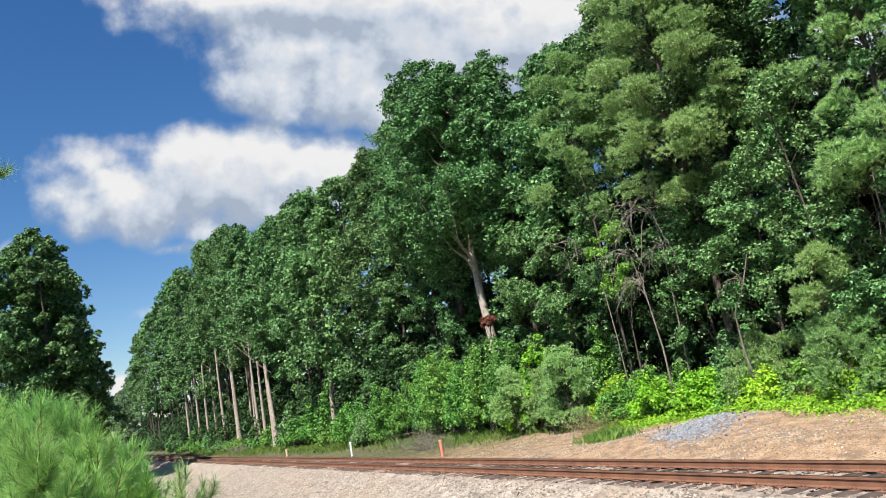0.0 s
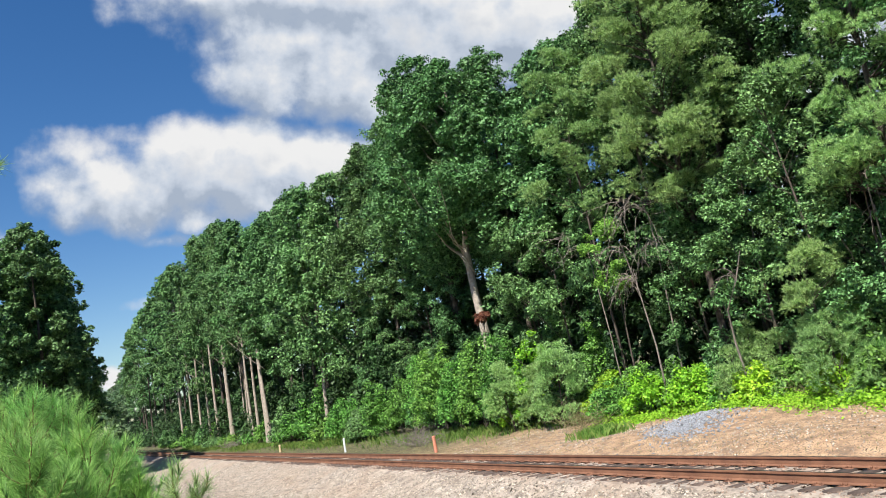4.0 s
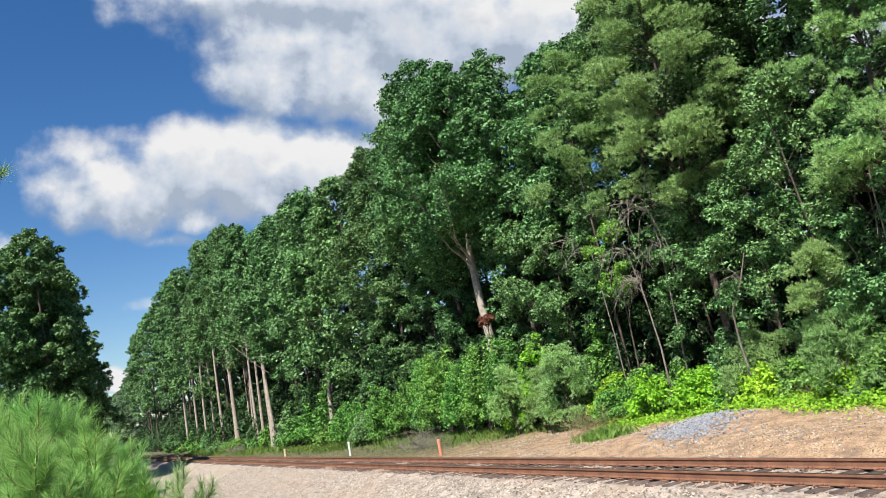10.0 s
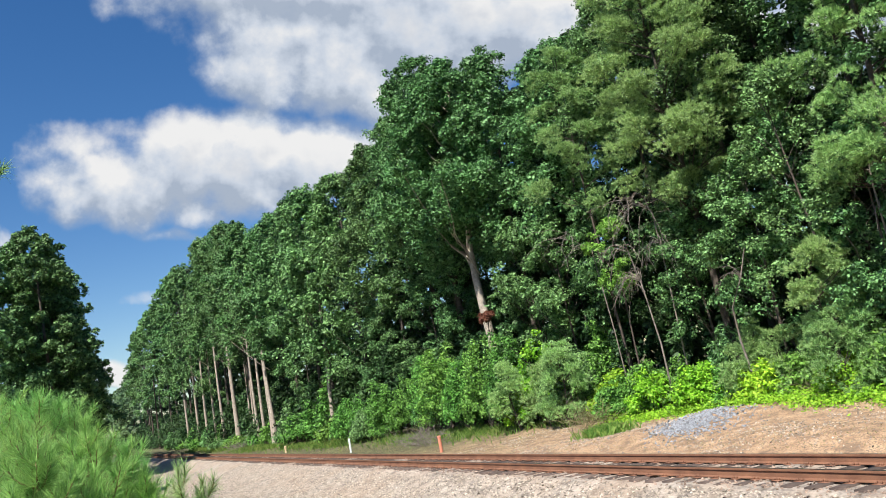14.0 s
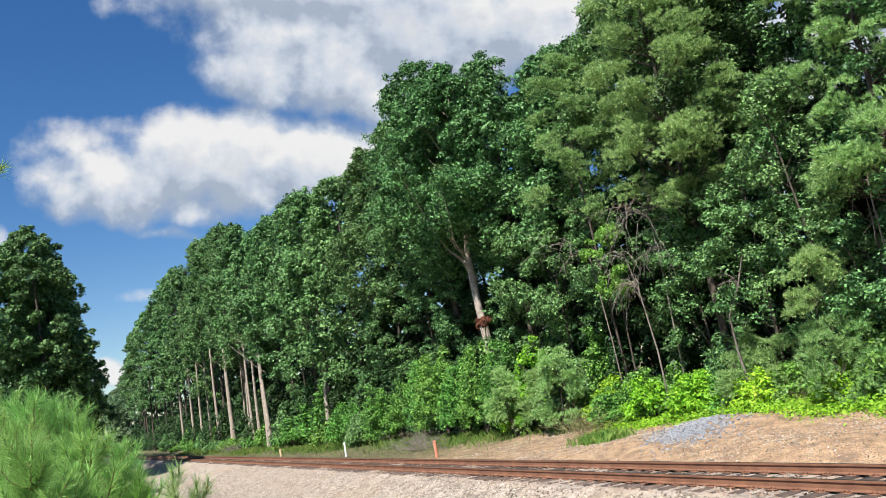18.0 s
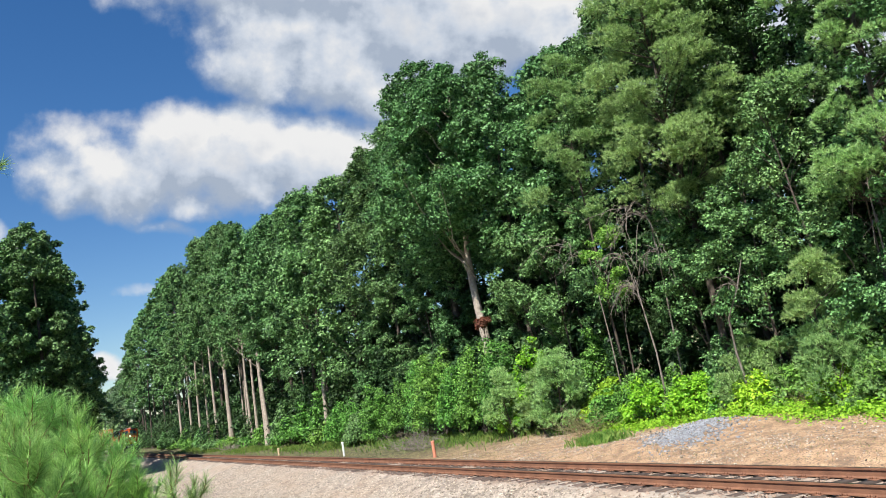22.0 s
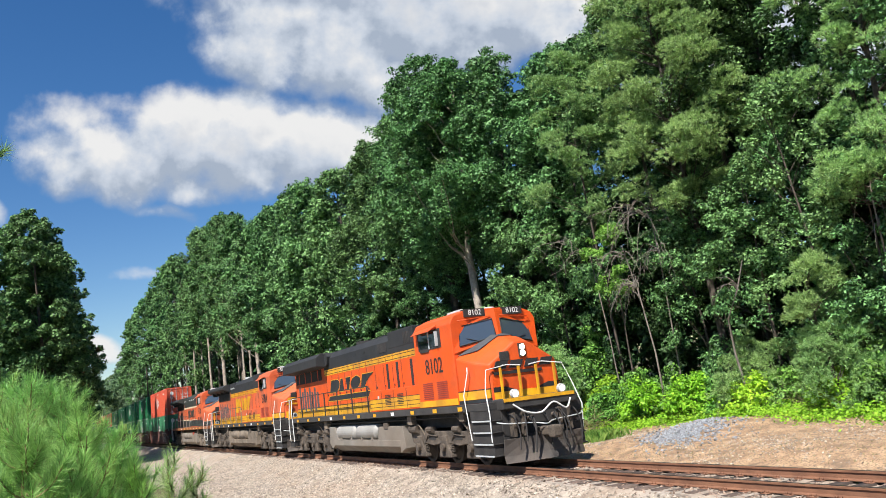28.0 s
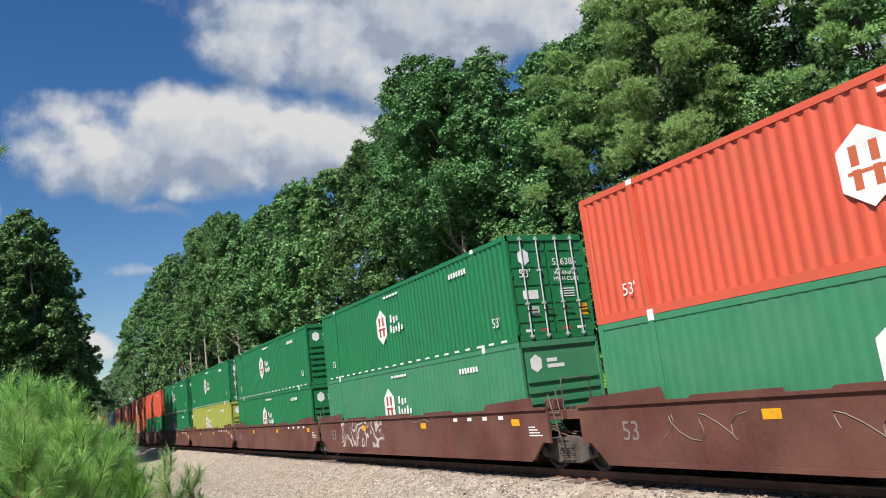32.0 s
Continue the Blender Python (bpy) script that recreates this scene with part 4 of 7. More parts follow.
while x < 6:
    hgt = rng.uniform(7, 11.5)
    # many take the darkened leaf, painting in the shade under the crowns
    broadleaf("understory_tree", x, forest_edge(x) + (rng.uniform(2.2, 4.2) if x < -26 else rng.uniform(0.9, 2.0)), hgt, 0.8, rng.uniform(2.0, 2.7), rng, "slender young broadleaf tree hung with creeper", LEAF if rng.uniform() > (0.8 if x < -30 else 0.3) else LEAF_DARK, *((210, 50, 0.17) if x < -30 else (210, 66, 0.125)), trunk_r=0.05, clump=0.6, shape=1.0, tri=True)
    x += rng.uniform(2.8, 4.0)

# young pines beside the viewer
YP = "young pine with long bright yellow-green needles"
for px, py, tip, sp, sh in ((-6.1, -12.08, 3.02, 0.62, 46), (-8.0, -12.42, 3.40, 0.80, 60), (-8.3, -12.15, 3.28, 0.7, 44), (-8.6, -12.72, 3.44, 0.85, 56), (-7.4, -12.85, 3.30, 0.8, 50), (-6.4, -11.82, 2.78, 0.48, 40), (-5.3, -12.40, 2.92, 0.55, 60), (-6.8, -12.50, 3.10, 0.6, 50), (-5.6, -12.14, 2.72, 0.45, 44), (-10.5, -12.3, 3.42, 1.0, 50), (-6.2, -11.74, 2.58, 0.34, 26)):
    sapling_pine("young_pine", px, py, tip, sp, rng, YP, int(sh * 0.85), 165)
for px, py, tip, sp, sh in ((-5.95, -11.52, 2.56, 0.36, 15), (-6.1, -11.34, 2.44, 0.30, 12)):
    sapling_pine("pine_seedling", px, py, tip, sp, rng, "thin pine seedling with sparse blue-green needles", sh, 170, 0.13, 0.0034, NEEDLE)
# an older pine beside the viewer whose lowest bough reaches into view
op = thing("roadside_pine", "pine trunk with one long low bough", "pine tree", pose(-9.0, -15.2, float(ground_z(-9.0, -15.2)) - 0.1))
tipb = np.array([0.45, 2.52, 4.66])
wood = [tube(np.stack([np.zeros(6), np.zeros(6), np.linspace(0, 8, 6)], 1), np.linspace(0.16, 0.05, 6), 8), tube(bend((0, 0, 4.3), tipb, rng, 7, 0.05), np.linspace(0.05, 0.012, 7), 6)]
raw("trunk", *join(wood), BARK, op, smooth=True)
bb = tipb + rng.normal(0, 1, (46, 3)) * np.array([0.11, 0.12, 0.05]) - np.array([0.0, 0.12, 0.0])
raw("needles", *needles(bb, np.repeat(np.array([[0.1, 1.0, 0.5]]), 46, 0), 0.17, 0.010, rng, 24), NEEDLE, op)

# fallen and hanging dead wood
def brush_pile(name, x, y, length, width, height, count, rng, label, material=DEADWOOD, thick=0.012):
    z0 = float(ground_z(x, y))
    t = thing(name, label, "brush pile", pose(x, y, z0))
    tw = []
    for i in range(count):
        a = np.array([rng.normal(0, length * 0.4), rng.normal(0, width * 0.4), rng.uniform(0, height * 0.4)])
        d = np.array([rng.normal(0, 1), rng.normal(0, 0.7), rng.uniform(0.1, 0.9)])
        b = a + d / np.linalg.norm(d) * rng.uniform(0.5, 1.5)
        b[2] = min(b[2], height)
        tw.append(tube(bend(a, b, rng, 5, 0.3), np.linspace(thick * rng.uniform(0.6, 1.6), 0.004, 5), 4))
    tagged(raw("twig_tangle", *join(tw), material, t), "tangle of dry grey twigs", kind="stuff")
    return t


brush_pile("brush_pile", -43.0, 6.6, 3.2, 1.0, 1.2, 170, rng, "heap of dry grey branches beside the line")
brush_pile("brush_pile", -29.0, 8.6, 1.4, 0.9, 1.7, 150, rng, "straw-coloured dry brush at the wood's edge", STRAW, 0.009)
brush_pile("brush_pile", -99.0, 6.8, 6.0, 1.0, 1.3, 130, rng, "heap of dry grey branches beside the line", DEADWOOD, 0.02)
brush_pile("brush_pile", -18.0, 10.6, 1.2, 0.6, 1.0, 60, rng, "dry stems among the creeper", STRAW, 0.007)


def dead_tree(name, x, y, path, radius, sprays, rng, label, droop=1.0):
    """A bare dead stem with sprays of drooping branches."""
    z0 = float(ground_z(x, y)) - 0.05
    t = thing(name, label, "dead tree", pose(x, y, z0))
    p = np.array(path, float)
    wood = [tube(p, np.linspace(radius, radius * 0.35, len(p)), 7)]
    for k, n, reach in sprays:
        s = np.array([np.interp(k, np.linspace(0, 1, len(p)), p[:, j]) for j in range(3)])
        for i in range(n):
            d = np.array([rng.normal(0, 0.8), rng.uniform(-1.3, 0.3), rng.normal(0.25, 0.3)])
            e = s + d / np.linalg.norm(d) * reach * rng.uniform(0.5, 1.1)
            pts = bend(s, e, rng, 7, 0.25, 0.25)
            pts[:, 2] -= droop * np.linspace(0, 1, 7) ** 2 * reach * rng.uniform(0.3, 1.1)
            wood.append(tube(pts, np.linspace(radius * 0.45, 0.006, 7), 4))
            for q in range(2):
                f = pts[rng.integers(3, 6)]
                wood.append(tube(bend(f, f + rng.normal(0, 0.35, 3) - np.array([0, 0, 0.35 * droop]), rng, 4, 0.25), np.linspace(0.012, 0.004, 4), 3))
    raw("trunk", *join(wood), DEADWOOD, t, smooth=True)
    return t


dead_tree("dead_tree", -25.6, 11.9, [(0, 0, 0), (0.2, -0.1, 3), (0.5, -0.3, 6), (0.9, -0.7, 8.6), (0.3, -1.2, 9.2)], 0.045, ((0.98, 10, 2.4), (0.8, 8, 2.0), (0.62, 10, 1.6)), rng, "dead tree with grey branches hanging down")
dead_tree("dead_tree", -25.7, 10.9, [(0, 0, 0), (0.1, -0.1, 3), (0, -0.3, 5.6), (-0.3, -0.5, 7.8)], 0.05, ((0.70, 16, 1.3), (0.92, 6, 1.5)), rng, "dead tree with a skirt of grey twigs hanging down")
dead_tree("dead_tree", -21.2, 11.0, [(0, 0, 0), (-0.1, -0.2, 2.3), (0.1, -0.4, 3.6), (0.9, -0.5, 4.6), (1.5, -0.6, 5.6)], 0.055, ((0.75, 3, 1.0),), rng, "bare pale forked stem", 0.2)
dead_tree("dead_tree", -29.5, 11.8, [(0, 0, 0), (0.2, -0.3, 4), (0.1, -0.5, 8.0), (-1.0, -0.9, 9.0)], 0.038, ((0.95, 7, 2.6), (0.7, 5, 1.6)), rng, "dead tree with grey branches among green crowns", 0.5)
dead_tree("dead_tree", -15.2, 11.6, [(0, 0, 0), (0.1, -0.1, 3), (0.2, -0.2, 6.4), (0.4, -0.3, 8.0)], 0.05, ((0.8, 4, 1.2), (0.6, 2, 0.8)), rng, "dead stem hung with dry vines", 1.2)
# two leaning pale trunks and others at the open edge of the far wood
for bx, by, lean_, r, h in ((-107.5, 8.7, (-0.8, 0.2), 0.34, 20), (-88.5, 8.9, (-1.8, 0.1), 0.30, 17), (-87.0, 8.7, (-2.3, 0.2), 0.26, 15), (-93.5, 9.0, (1.0, 0), 0.22, 15), (-97.5, 9.2, (-0.6, 0.1), 0.2, 16), (-69.5, 9.8, (-0.4, 0.2), 0.2, 12), (-118, 8.8, (0.4, 0), 0.25, 18), (-101.5, 9.6, (0.5, 0.1), 0.16, 15), (-104.5, 9.9, (-0.3, 0), 0.14, 14), (-112.0, 9.4, (0.3, 0.1), 0.18, 16), (-126, 9.0, (-0.5, 0), 0.22, 16), (-134, 9.0, (0.5, 0), 0.26, 16), (-143, 9.0, (0.2, 0), 0.24, 17), (-156, 9.0, (-0.4, 0), 0.26, 17)):
    broadleaf("bare_trunk_tree", bx, by, h + 6, h - 5, 2.8, rng, "tall tree with a long bare trunk", LEAF, 130, 44, 0.27, lean=lean_, bark=BARK_PALE, trunk_r=r * 0.9, clump=0.95, tri=True)
# russet dead clump on the gum's trunk
broadleaf("dead_leaf_clump", -40.3, 10.7, 6.2, 4.6, 1.0, rng, "russet dead leaves on a broken stem against the big gum", DEAD_LEAF, 60, 36, 0.14, trunk_r=0.03, clump=0.34)
for bx, by, bh, br in ((-40.6, 10.4, 5.2, 1.7), (-43.2, 10.3, 4.6, 1.6), (-38.4, 10.6, 5.0, 1.5), (-46.0, 10.2, 5.6, 1.9)):
    shrub("creeper_bush", bx, by, bh, br, rng, "tall bush smothered in light green creeper", SHRUB_LEAF, 190, 48, 0.15, 0.40, tri=True)
shrub("yellow_leaf_bush", -35.4, 10.9, 4.4, 1.5, rng, "tall bush with yellowing leaf sprays on top", VINE_LEAF, 80, 44, 0.17, 0.36)
broadleaf("young_maple", -27.9, 11.3, 8.6, 5.4, 1.3, rng, "slim sapling with bright yellow-green leaves", MAPLE_LEAF, 110, 44, 0.12, trunk_r=0.05, clump=0.42)


def grass_field(name, x, y, height, rng, material, label):
    k = len(x)
    z = ground_z(x, y) - 0.02
    a = rng.uniform(0, 2 * np.pi, k)
    h = height * rng.uniform(0.4, 1.3, k)
    w = 0.012 + 0.010 * h
    b = np.stack([x, y, z], 1)
    side = np.stack([np.cos(a), np.sin(a), 0 * a], 1) * w[:, None]
    lean_ = rng.normal(0, 0.35, (k, 2)) * h[:, None]
    mid = b + np.stack([lean_[:, 0] * 0.3, lean_[:, 1] * 0.3, h * 0.6], 1)
    tip = b + np.stack([lean_[:, 0], lean_[:, 1], h], 1)
    v = np.stack([b - side, b + side, mid + side * 0.6, tip], 1)
    return tagged(raw(name, v.reshape(-1, 3), np.arange(4 * k).reshape(-1, 4), material), label, "grass", kind="stuff")


k = 26000
gx_ = -8 - 130 * rng.uniform(0, 1, k) ** 1.3
edge = np.array([forest_edge(v) for v in gx_])
gy_ = edge - 0.4 - np.abs(rng.normal(0, 1, k)) * np.where(gx_ > -32, 0.6, 1.6)
keep = (gy_ > 4.2) & (wave(0.9 * gx_, 1.3 * gy_) + rng.normal(0, 0.3, k) > np.where(gx_ > -32, 0.0, -0.35))
grass_field("grass_verge", gx_[keep], gy_[keep], 0.34, rng, GRASS, "rough green grass along the wood's edge")
k = 1300
grass_field("weed_patch", -26.0 + rng.normal(0, 0.6, k), 7.2 + rng.normal(0, 0.4, k), 0.36, rng, GRASS, "tall weeds at the end of the clay bank")
k = 5000
grass_field("dry_grass", rng.uniform(-60, -8, k), 4.4 + np.abs(rng.normal(0, 1.2, k)), 0.07, rng, STRAW, "short dry grass and stubble on the clay")
# creeping vine carpet spilling onto the clay
k = 18000
cx_ = rng.uniform(-29.5, -12, k)
cy_ = 10.9 - np.abs(rng.normal(0, 0.75, k)) - 0.5 * wave(1.1 * cx_, 0 * cx_)
cz_ = ground_z(cx_, cy_) + np.abs(rng.normal(0, 0.16, k))
tagged(raw("vine_carpet", *leaves(np.stack([cx_, cy_, cz_], 1), rng.normal(0, 0.4, (k, 3)) + np.array([0, -0.3, 1.0]), 0.10, rng, 0.8), VINE_LEAF), "carpet of bright yellow-green creeper on the bank", "creeper", kind="stuff")

# marker posts beside the line
ORANGE_POST = surface("faded_orange_post", (0.50, 0.17, 0.10), (0.66, 0.27, 0.17), 4, 0.7, bump=0.1)
WHITE_POST = surface("white_post", (0.60, 0.62, 0.60), (0.78, 0.80, 0.78), 4, 0.6, bump=0.1)
PALE_POST = surface("pale_wood_post", (0.50, 0.36, 0.20), (0.66, 0.50, 0.32), 4, 0.8, bump=0.2)
for qx, qy, qh, qr, mat_, lab in ((-50.5, 4.7, 0.95, 0.075, WHITE_POST, "white marker post beside the track"), (-36.4, 4.7, 0.86, 0.085, ORANGE_POST, "faded orange marker post beside the track"), (-67.7, 4.7, 0.62, 0.10, PALE_POST, "short pale wooden post beside the track")):
    z0 = float(ground_z(qx, qy))
    po = thing("marker_post", lab, "post", pose(qx, qy, z0 - 0.05, 0, rng.uniform(-3, 3), 0))
    raw("post", *tube([(0, 0, 0), (0, 0, qh * 0.5), (0, 0, qh)], [qr, qr, qr * 0.97], 12), mat_, po, smooth=True)
    raw("cap", *tube([(0, 0, qh - 0.05), (0, 0, qh), (0, 0, qh + 0.03), (0, 0, qh + 0.035)], [qr * 1.12, qr * 1.15, qr * 0.7, 0.001], 12), mat_, po, smooth=True)

# ---- train: three locomotives and double-stacked well cars ----
def paint(name, c, rough=0.38, dirt=(0.16, 0.10, 0.07), amount=0.30, vary=0.16, **kw):
    d = tuple(v * (1 - vary) for v in c)
    b = tuple(min(1, v * (1 + vary)) for v in c)
    return surface(name, d, b, 1.1, rough, bump=0.03, fine=9, dirt=dirt, dirt_amount=amount, dirt_scale=1.3, **kw)


ORANGE = paint("orange_paint", (0.66, 0.080, 0.006), 0.55, amount=0.20)
ORANGE_WORN = paint("faded_orange_paint", (0.62, 0.108, 0.030), 0.6, amount=0.42)
YELLOW = paint("yellow_stripe_paint", (0.74, 0.38, 0.015), dirt=(0.34, 0.13, 0.03), amount=0.55)
BLACK = surface("black_roof_paint", (0.008, 0.009, 0.010), (0.024, 0.025, 0.028), 1.5, 0.75, bump=0.05, dirt=(0.035, 0.033, 0.030), dirt_amount=0.35)
DARK_GREEN = surface("dark_green_paint", (0.013, 0.019, 0.018), (0.034, 0.044, 0.040), 1.5, 0.6, bump=0.04, dirt=(0.08, 0.065, 0.05), dirt_amount=0.35)
CREAM = paint("cream_stripe_paint", (0.72, 0.62, 0.42))
GRIME = surface("dusty_running_gear", (0.024, 0.019, 0.015), (0.150, 0.116, 0.088), 2.5, 0.9, bump=0.4, fine=24)
TANK = surface("dusty_grey_tank", (0.14, 0.125, 0.105), (0.26, 0.235, 0.205), 1.6, 0.75, bump=0.1, dirt=(0.17, 0.12, 0.08), dirt_amount=0.45)
TAN_DUST = surface("tan_dust_on_steel", (0.10, 0.080, 0.060), (0.30, 0.235, 0.175), 2.5, 0.9, bump=0.4, fine=24, dirt=(0.05, 0.04, 0.03), dirt_amount=0.4)
RUSTY_SILL = surface("rusty_orange_sill", (0.20, 0.065, 0.025), (0.42, 0.145, 0.05), 2, 0.8, bump=0.1, dirt=(0.10, 0.07, 0.05), dirt_amount=0.4)
# near-black metal: dark fittings, and shade under sills and frames put into the colour
SHADE_METAL = surface("dark_and_shaded_metal", (0.012, 0.011, 0.011), (0.045, 0.040, 0.037), 3, 0.85, bump=0.3)
PALE_TANK = surface("pale_grey_paint", (0.23, 0.225, 0.21), (0.36, 0.35, 0.33), 1.6, 0.6, bump=0.05, dirt=(0.25, 0.20, 0.16), dirt_amount=0.35)
STEEL = surface("wheel_steel", (0.035, 0.028, 0.024), (0.10, 0.082, 0.07), 4, 0.7, 0.3, 0.2)
WHITE = surface("white_paint", (0.62, 0.61, 0.58), (0.82, 0.81, 0.78), 4, 0.5, bump=0.03)
PALE_METAL = surface("pale_metal", (0.40, 0.41, 0.41), (0.62, 0.63, 0.62), 4, 0.5, 0.2, 0.05)
BROWN = surface("oxide_brown_paint", (0.062, 0.018, 0.011), (0.135, 0.040, 0.026), 0.9, 0.85, bump=0.08, fine=12, dirt=(0.20, 0.10, 0.07), dirt_amount=0.38)
REFLECT = surface("amber_reflector", (0.62, 0.27, 0.01), (0.80, 0.40, 0.02), 6, 0.35, bump=0.02)
RUST_RED = surface("rust_red_paint", (0.28, 0.035, 0.02), (0.42, 0.07, 0.04), 3, 0.6, bump=0.05)


def glass_material(name="cab_glass", c=(0.055, 0.075, 0.10), shine=0.9):
    m = bpy.data.materials.new(name)
    n, l = nodes_of(m)
    p = n["Principled BSDF"]
    p.inputs["Base Color"].default_value = (*c, 1)
    p.inputs["Roughness"].default_value, p.inputs["Specular IOR Level"].default_value = 0.04, shine
    p.inputs["Coat Weight"].default_value = 0.6 * shine
    return m


def lamp_material(name, c, k):
    m = bpy.data.materials.new(name)
    n, l = nodes_of(m)
    p = n["Principled BSDF"]
    p.inputs["Emission Color"].default_value = (*c, 1)
    p.inputs["Emission Strength"].default_value = k
    return m


DULL_GREY = surface("matt_grey_paint", (0.045, 0.045, 0.048), (0.085, 0.085, 0.09), 2, 0.8, bump=0.03)
PLOW = surface("dusty_plow_steel", (0.020, 0.018, 0.018), (0.085, 0.075, 0.068), 1.8, 0.75, bump=0.2, dirt=(0.16, 0.12, 0.09), dirt_amount=0.4)
SILL_GREY = surface("dusty_black_sill", (0.022, 0.020, 0.019), (0.060, 0.055, 0.051), 1.5, 0.8, bump=0.05)
GLASS = glass_material()
HEADLIGHT = lamp_material("headlight_glow", (1.0, 0.86, 0.62), 3.0)
SIDE_GLASS = glass_material("cab_side_glass", (0.012, 0.014, 0.017), 0.35)
CONT = {
    "orange": paint("orange_red_container", (0.62, 0.095, 0.048), 0.5, (0.42, 0.12, 0.06), 0.25, 0.07),
    "green": paint("green_container", (0.012, 0.165, 0.055), 0.5, (0.03, 0.11, 0.05), 0.3, 0.08),
    "pale": paint("faded_green_container", (0.045, 0.215, 0.100), 0.5, (0.10, 0.24, 0.14), 0.3, 0.08),
    "lime": paint("lime_container", (0.36, 0.38, 0.070), 0.5, (0.24, 0.28, 0.08), 0.3, 0.08),
    "red": paint("dark_red_container", (0.30, 0.045, 0.028), 0.5, amount=0.3),
    "blue": paint("blue_container", (0.03, 0.06, 0.25), 0.5, amount=0.3),
    "rust": paint("brick_orange_container", (0.52, 0.12, 0.05), 0.5, amount=0.3),
}


def cyl(bm, a, b, r, sides=14, r2=None):
    """Adds a closed cylinder or cone from a to b."""
    a, b = Vector(a), Vector(b)
    m = Matrix.Translation((a + b) / 2) @ (b - a).to_track_quat("Z", "Y").to_matrix().to_4x4()
    bmesh.ops.create_cone(bm, cap_ends=True, segments=sides, radius1=r, radius2=r if r2 is None else r2, depth=(b - a).length, matrix=m)


def cyl_part(name, a, b, r, material, parent, label="", sides=14, r2=None):
    bm = bmesh.new()
    cyl(bm, a, b, r, sides, r2)
    return part(name, bm, material, parent, label)


def pipe(name, points, r, material, parent, label="", sides=6):
    if name in ("cable", "air_hose", "brake_hose", "air_pipe", "cut_lever", "sand_hose"):
        p = np.array(points, float)
        e = np.concatenate([p[:1] * 2 - p[1:2], p, p[-1:] * 2 - p[-2:-1]])
        u = np.linspace(0, 1, 5)[:-1, None]
        points = [q for a, b, c, d in zip(e, e[1:], e[2:], e[3:]) for q in 0.5 * (2 * b + (c - a) * u + (2 * a - 5 * b + 4 * c - d) * u ** 2 + (3 * b - a - 3 * c + d) * u ** 3)] + [p[-1]]
    return raw(name, *rod(points, r, sides), material, parent, label, smooth=True)


def sweep_part(name, outline, x0, x1, material, parent, label="", bevel=0.0):
    bm = sweep(bmesh.new(), outline, x0, x1)
    if bevel:
        bmesh.ops.bevel(bm, geom=bm.edges[:], offset=bevel, segments=2, affect="EDGES", profile=0.5)
    return part(name, bm, material, parent, label)


def prism_part(name, outline, y0, y1, material, parent, label="", bevel=0.0):
    bm = prism(bmesh.new(), outline, y0, y1)
    if bevel:
        bmesh.ops.bevel(bm, geom=bm.edges[:], offset=bevel, segments=2, affect="EDGES", profile=0.5)
    return part(name, bm, material, parent, label)


text_meshes = {}


def writing(text, height, m, material, parent, name="lettering", label=""):
    """Painted characters as a thin mesh, in the built-in font; m places them (x along, y up)."""
    key = (text, height, material.name)
    if key not in text_meshes:
        cu = bpy.data.curves.new("text", "FONT")
        cu.body, cu.size, cu.extrude, cu.align_x, cu.align_y = text, height * 1.38, 0.003, "CENTER", "CENTER"
        cu.resolution_u = 4
        tmp = bpy.data.objects.new("text", cu)
        me = bpy.data.meshes.new_from_object(tmp)
        bpy.data.objects.remove(tmp)
        me.materials.clear()
        me.materials.append(material)
        text_meshes[key] = me
    ob = new(name, text_meshes[key])
    ob.parent = parent
    ob.matrix_basis = m
    if label:
        tagged(ob, label)
    return ob


def on_side(x, y, z, s=-1, stretch=1.0):
    """Pose on the near (s=-1) or far side of a vehicle, reading upright from outside."""
    m = pose(x, y, z, 90, 0, 0) if s < 0 else pose(x, y, z, 90, 0, 180)
    return m @ Matrix.Diagonal((stretch, 1, 1, 1))


def on_front(x, y, z):
    return pose(x, y, z, 90, 0, 90)


WHEEL_PROFILE = [(0.0, 0.09), (0.10, 0.10), (0.13, 0.05), (0.40, 0.03), (0.44, 0.07), (0.50, 0.075), (0.505, -0.055), (0.535, -0.06), (0.535, -0.085), (0.44, -0.08), (0.40, -0.02), (0.13, -0.05), (0.0, -0.07)]


def wheel_mesh():
    k, v, f = 24, [], []
    prof = [(r, w) for r, w in WHEEL_PROFILE]
    for i in range(k):
        a = 2 * math.pi * i / k
        v += [(r * math.cos(a), w, r * math.sin(a)) for r, w in prof]
    n = len(prof)
    for i in range(k):
        for j in range(n - 1):
            a, b = i * n + j, ((i + 1) % k) * n + j
            f.append((a, b, b + 1, a + 1))
    me = bpy.data.meshes.new("wheel")
    me.from_pydata(v, [], f)
    me.materials.append(STEEL)
    return me


WHEEL = wheel_mesh()
spinning = []


def add_wheel(parent, x, s, r=0.53):
    w = new("wheel", WHEEL)
    w.parent = parent
    w.matrix_basis = pose(x, s * 0.745, r, 0, 0, 0 if s < 0 else 180)
    k = r / 0.535
    w.scale = (k, 1, k)
    spinning.append((w, x, s, r))
    return w


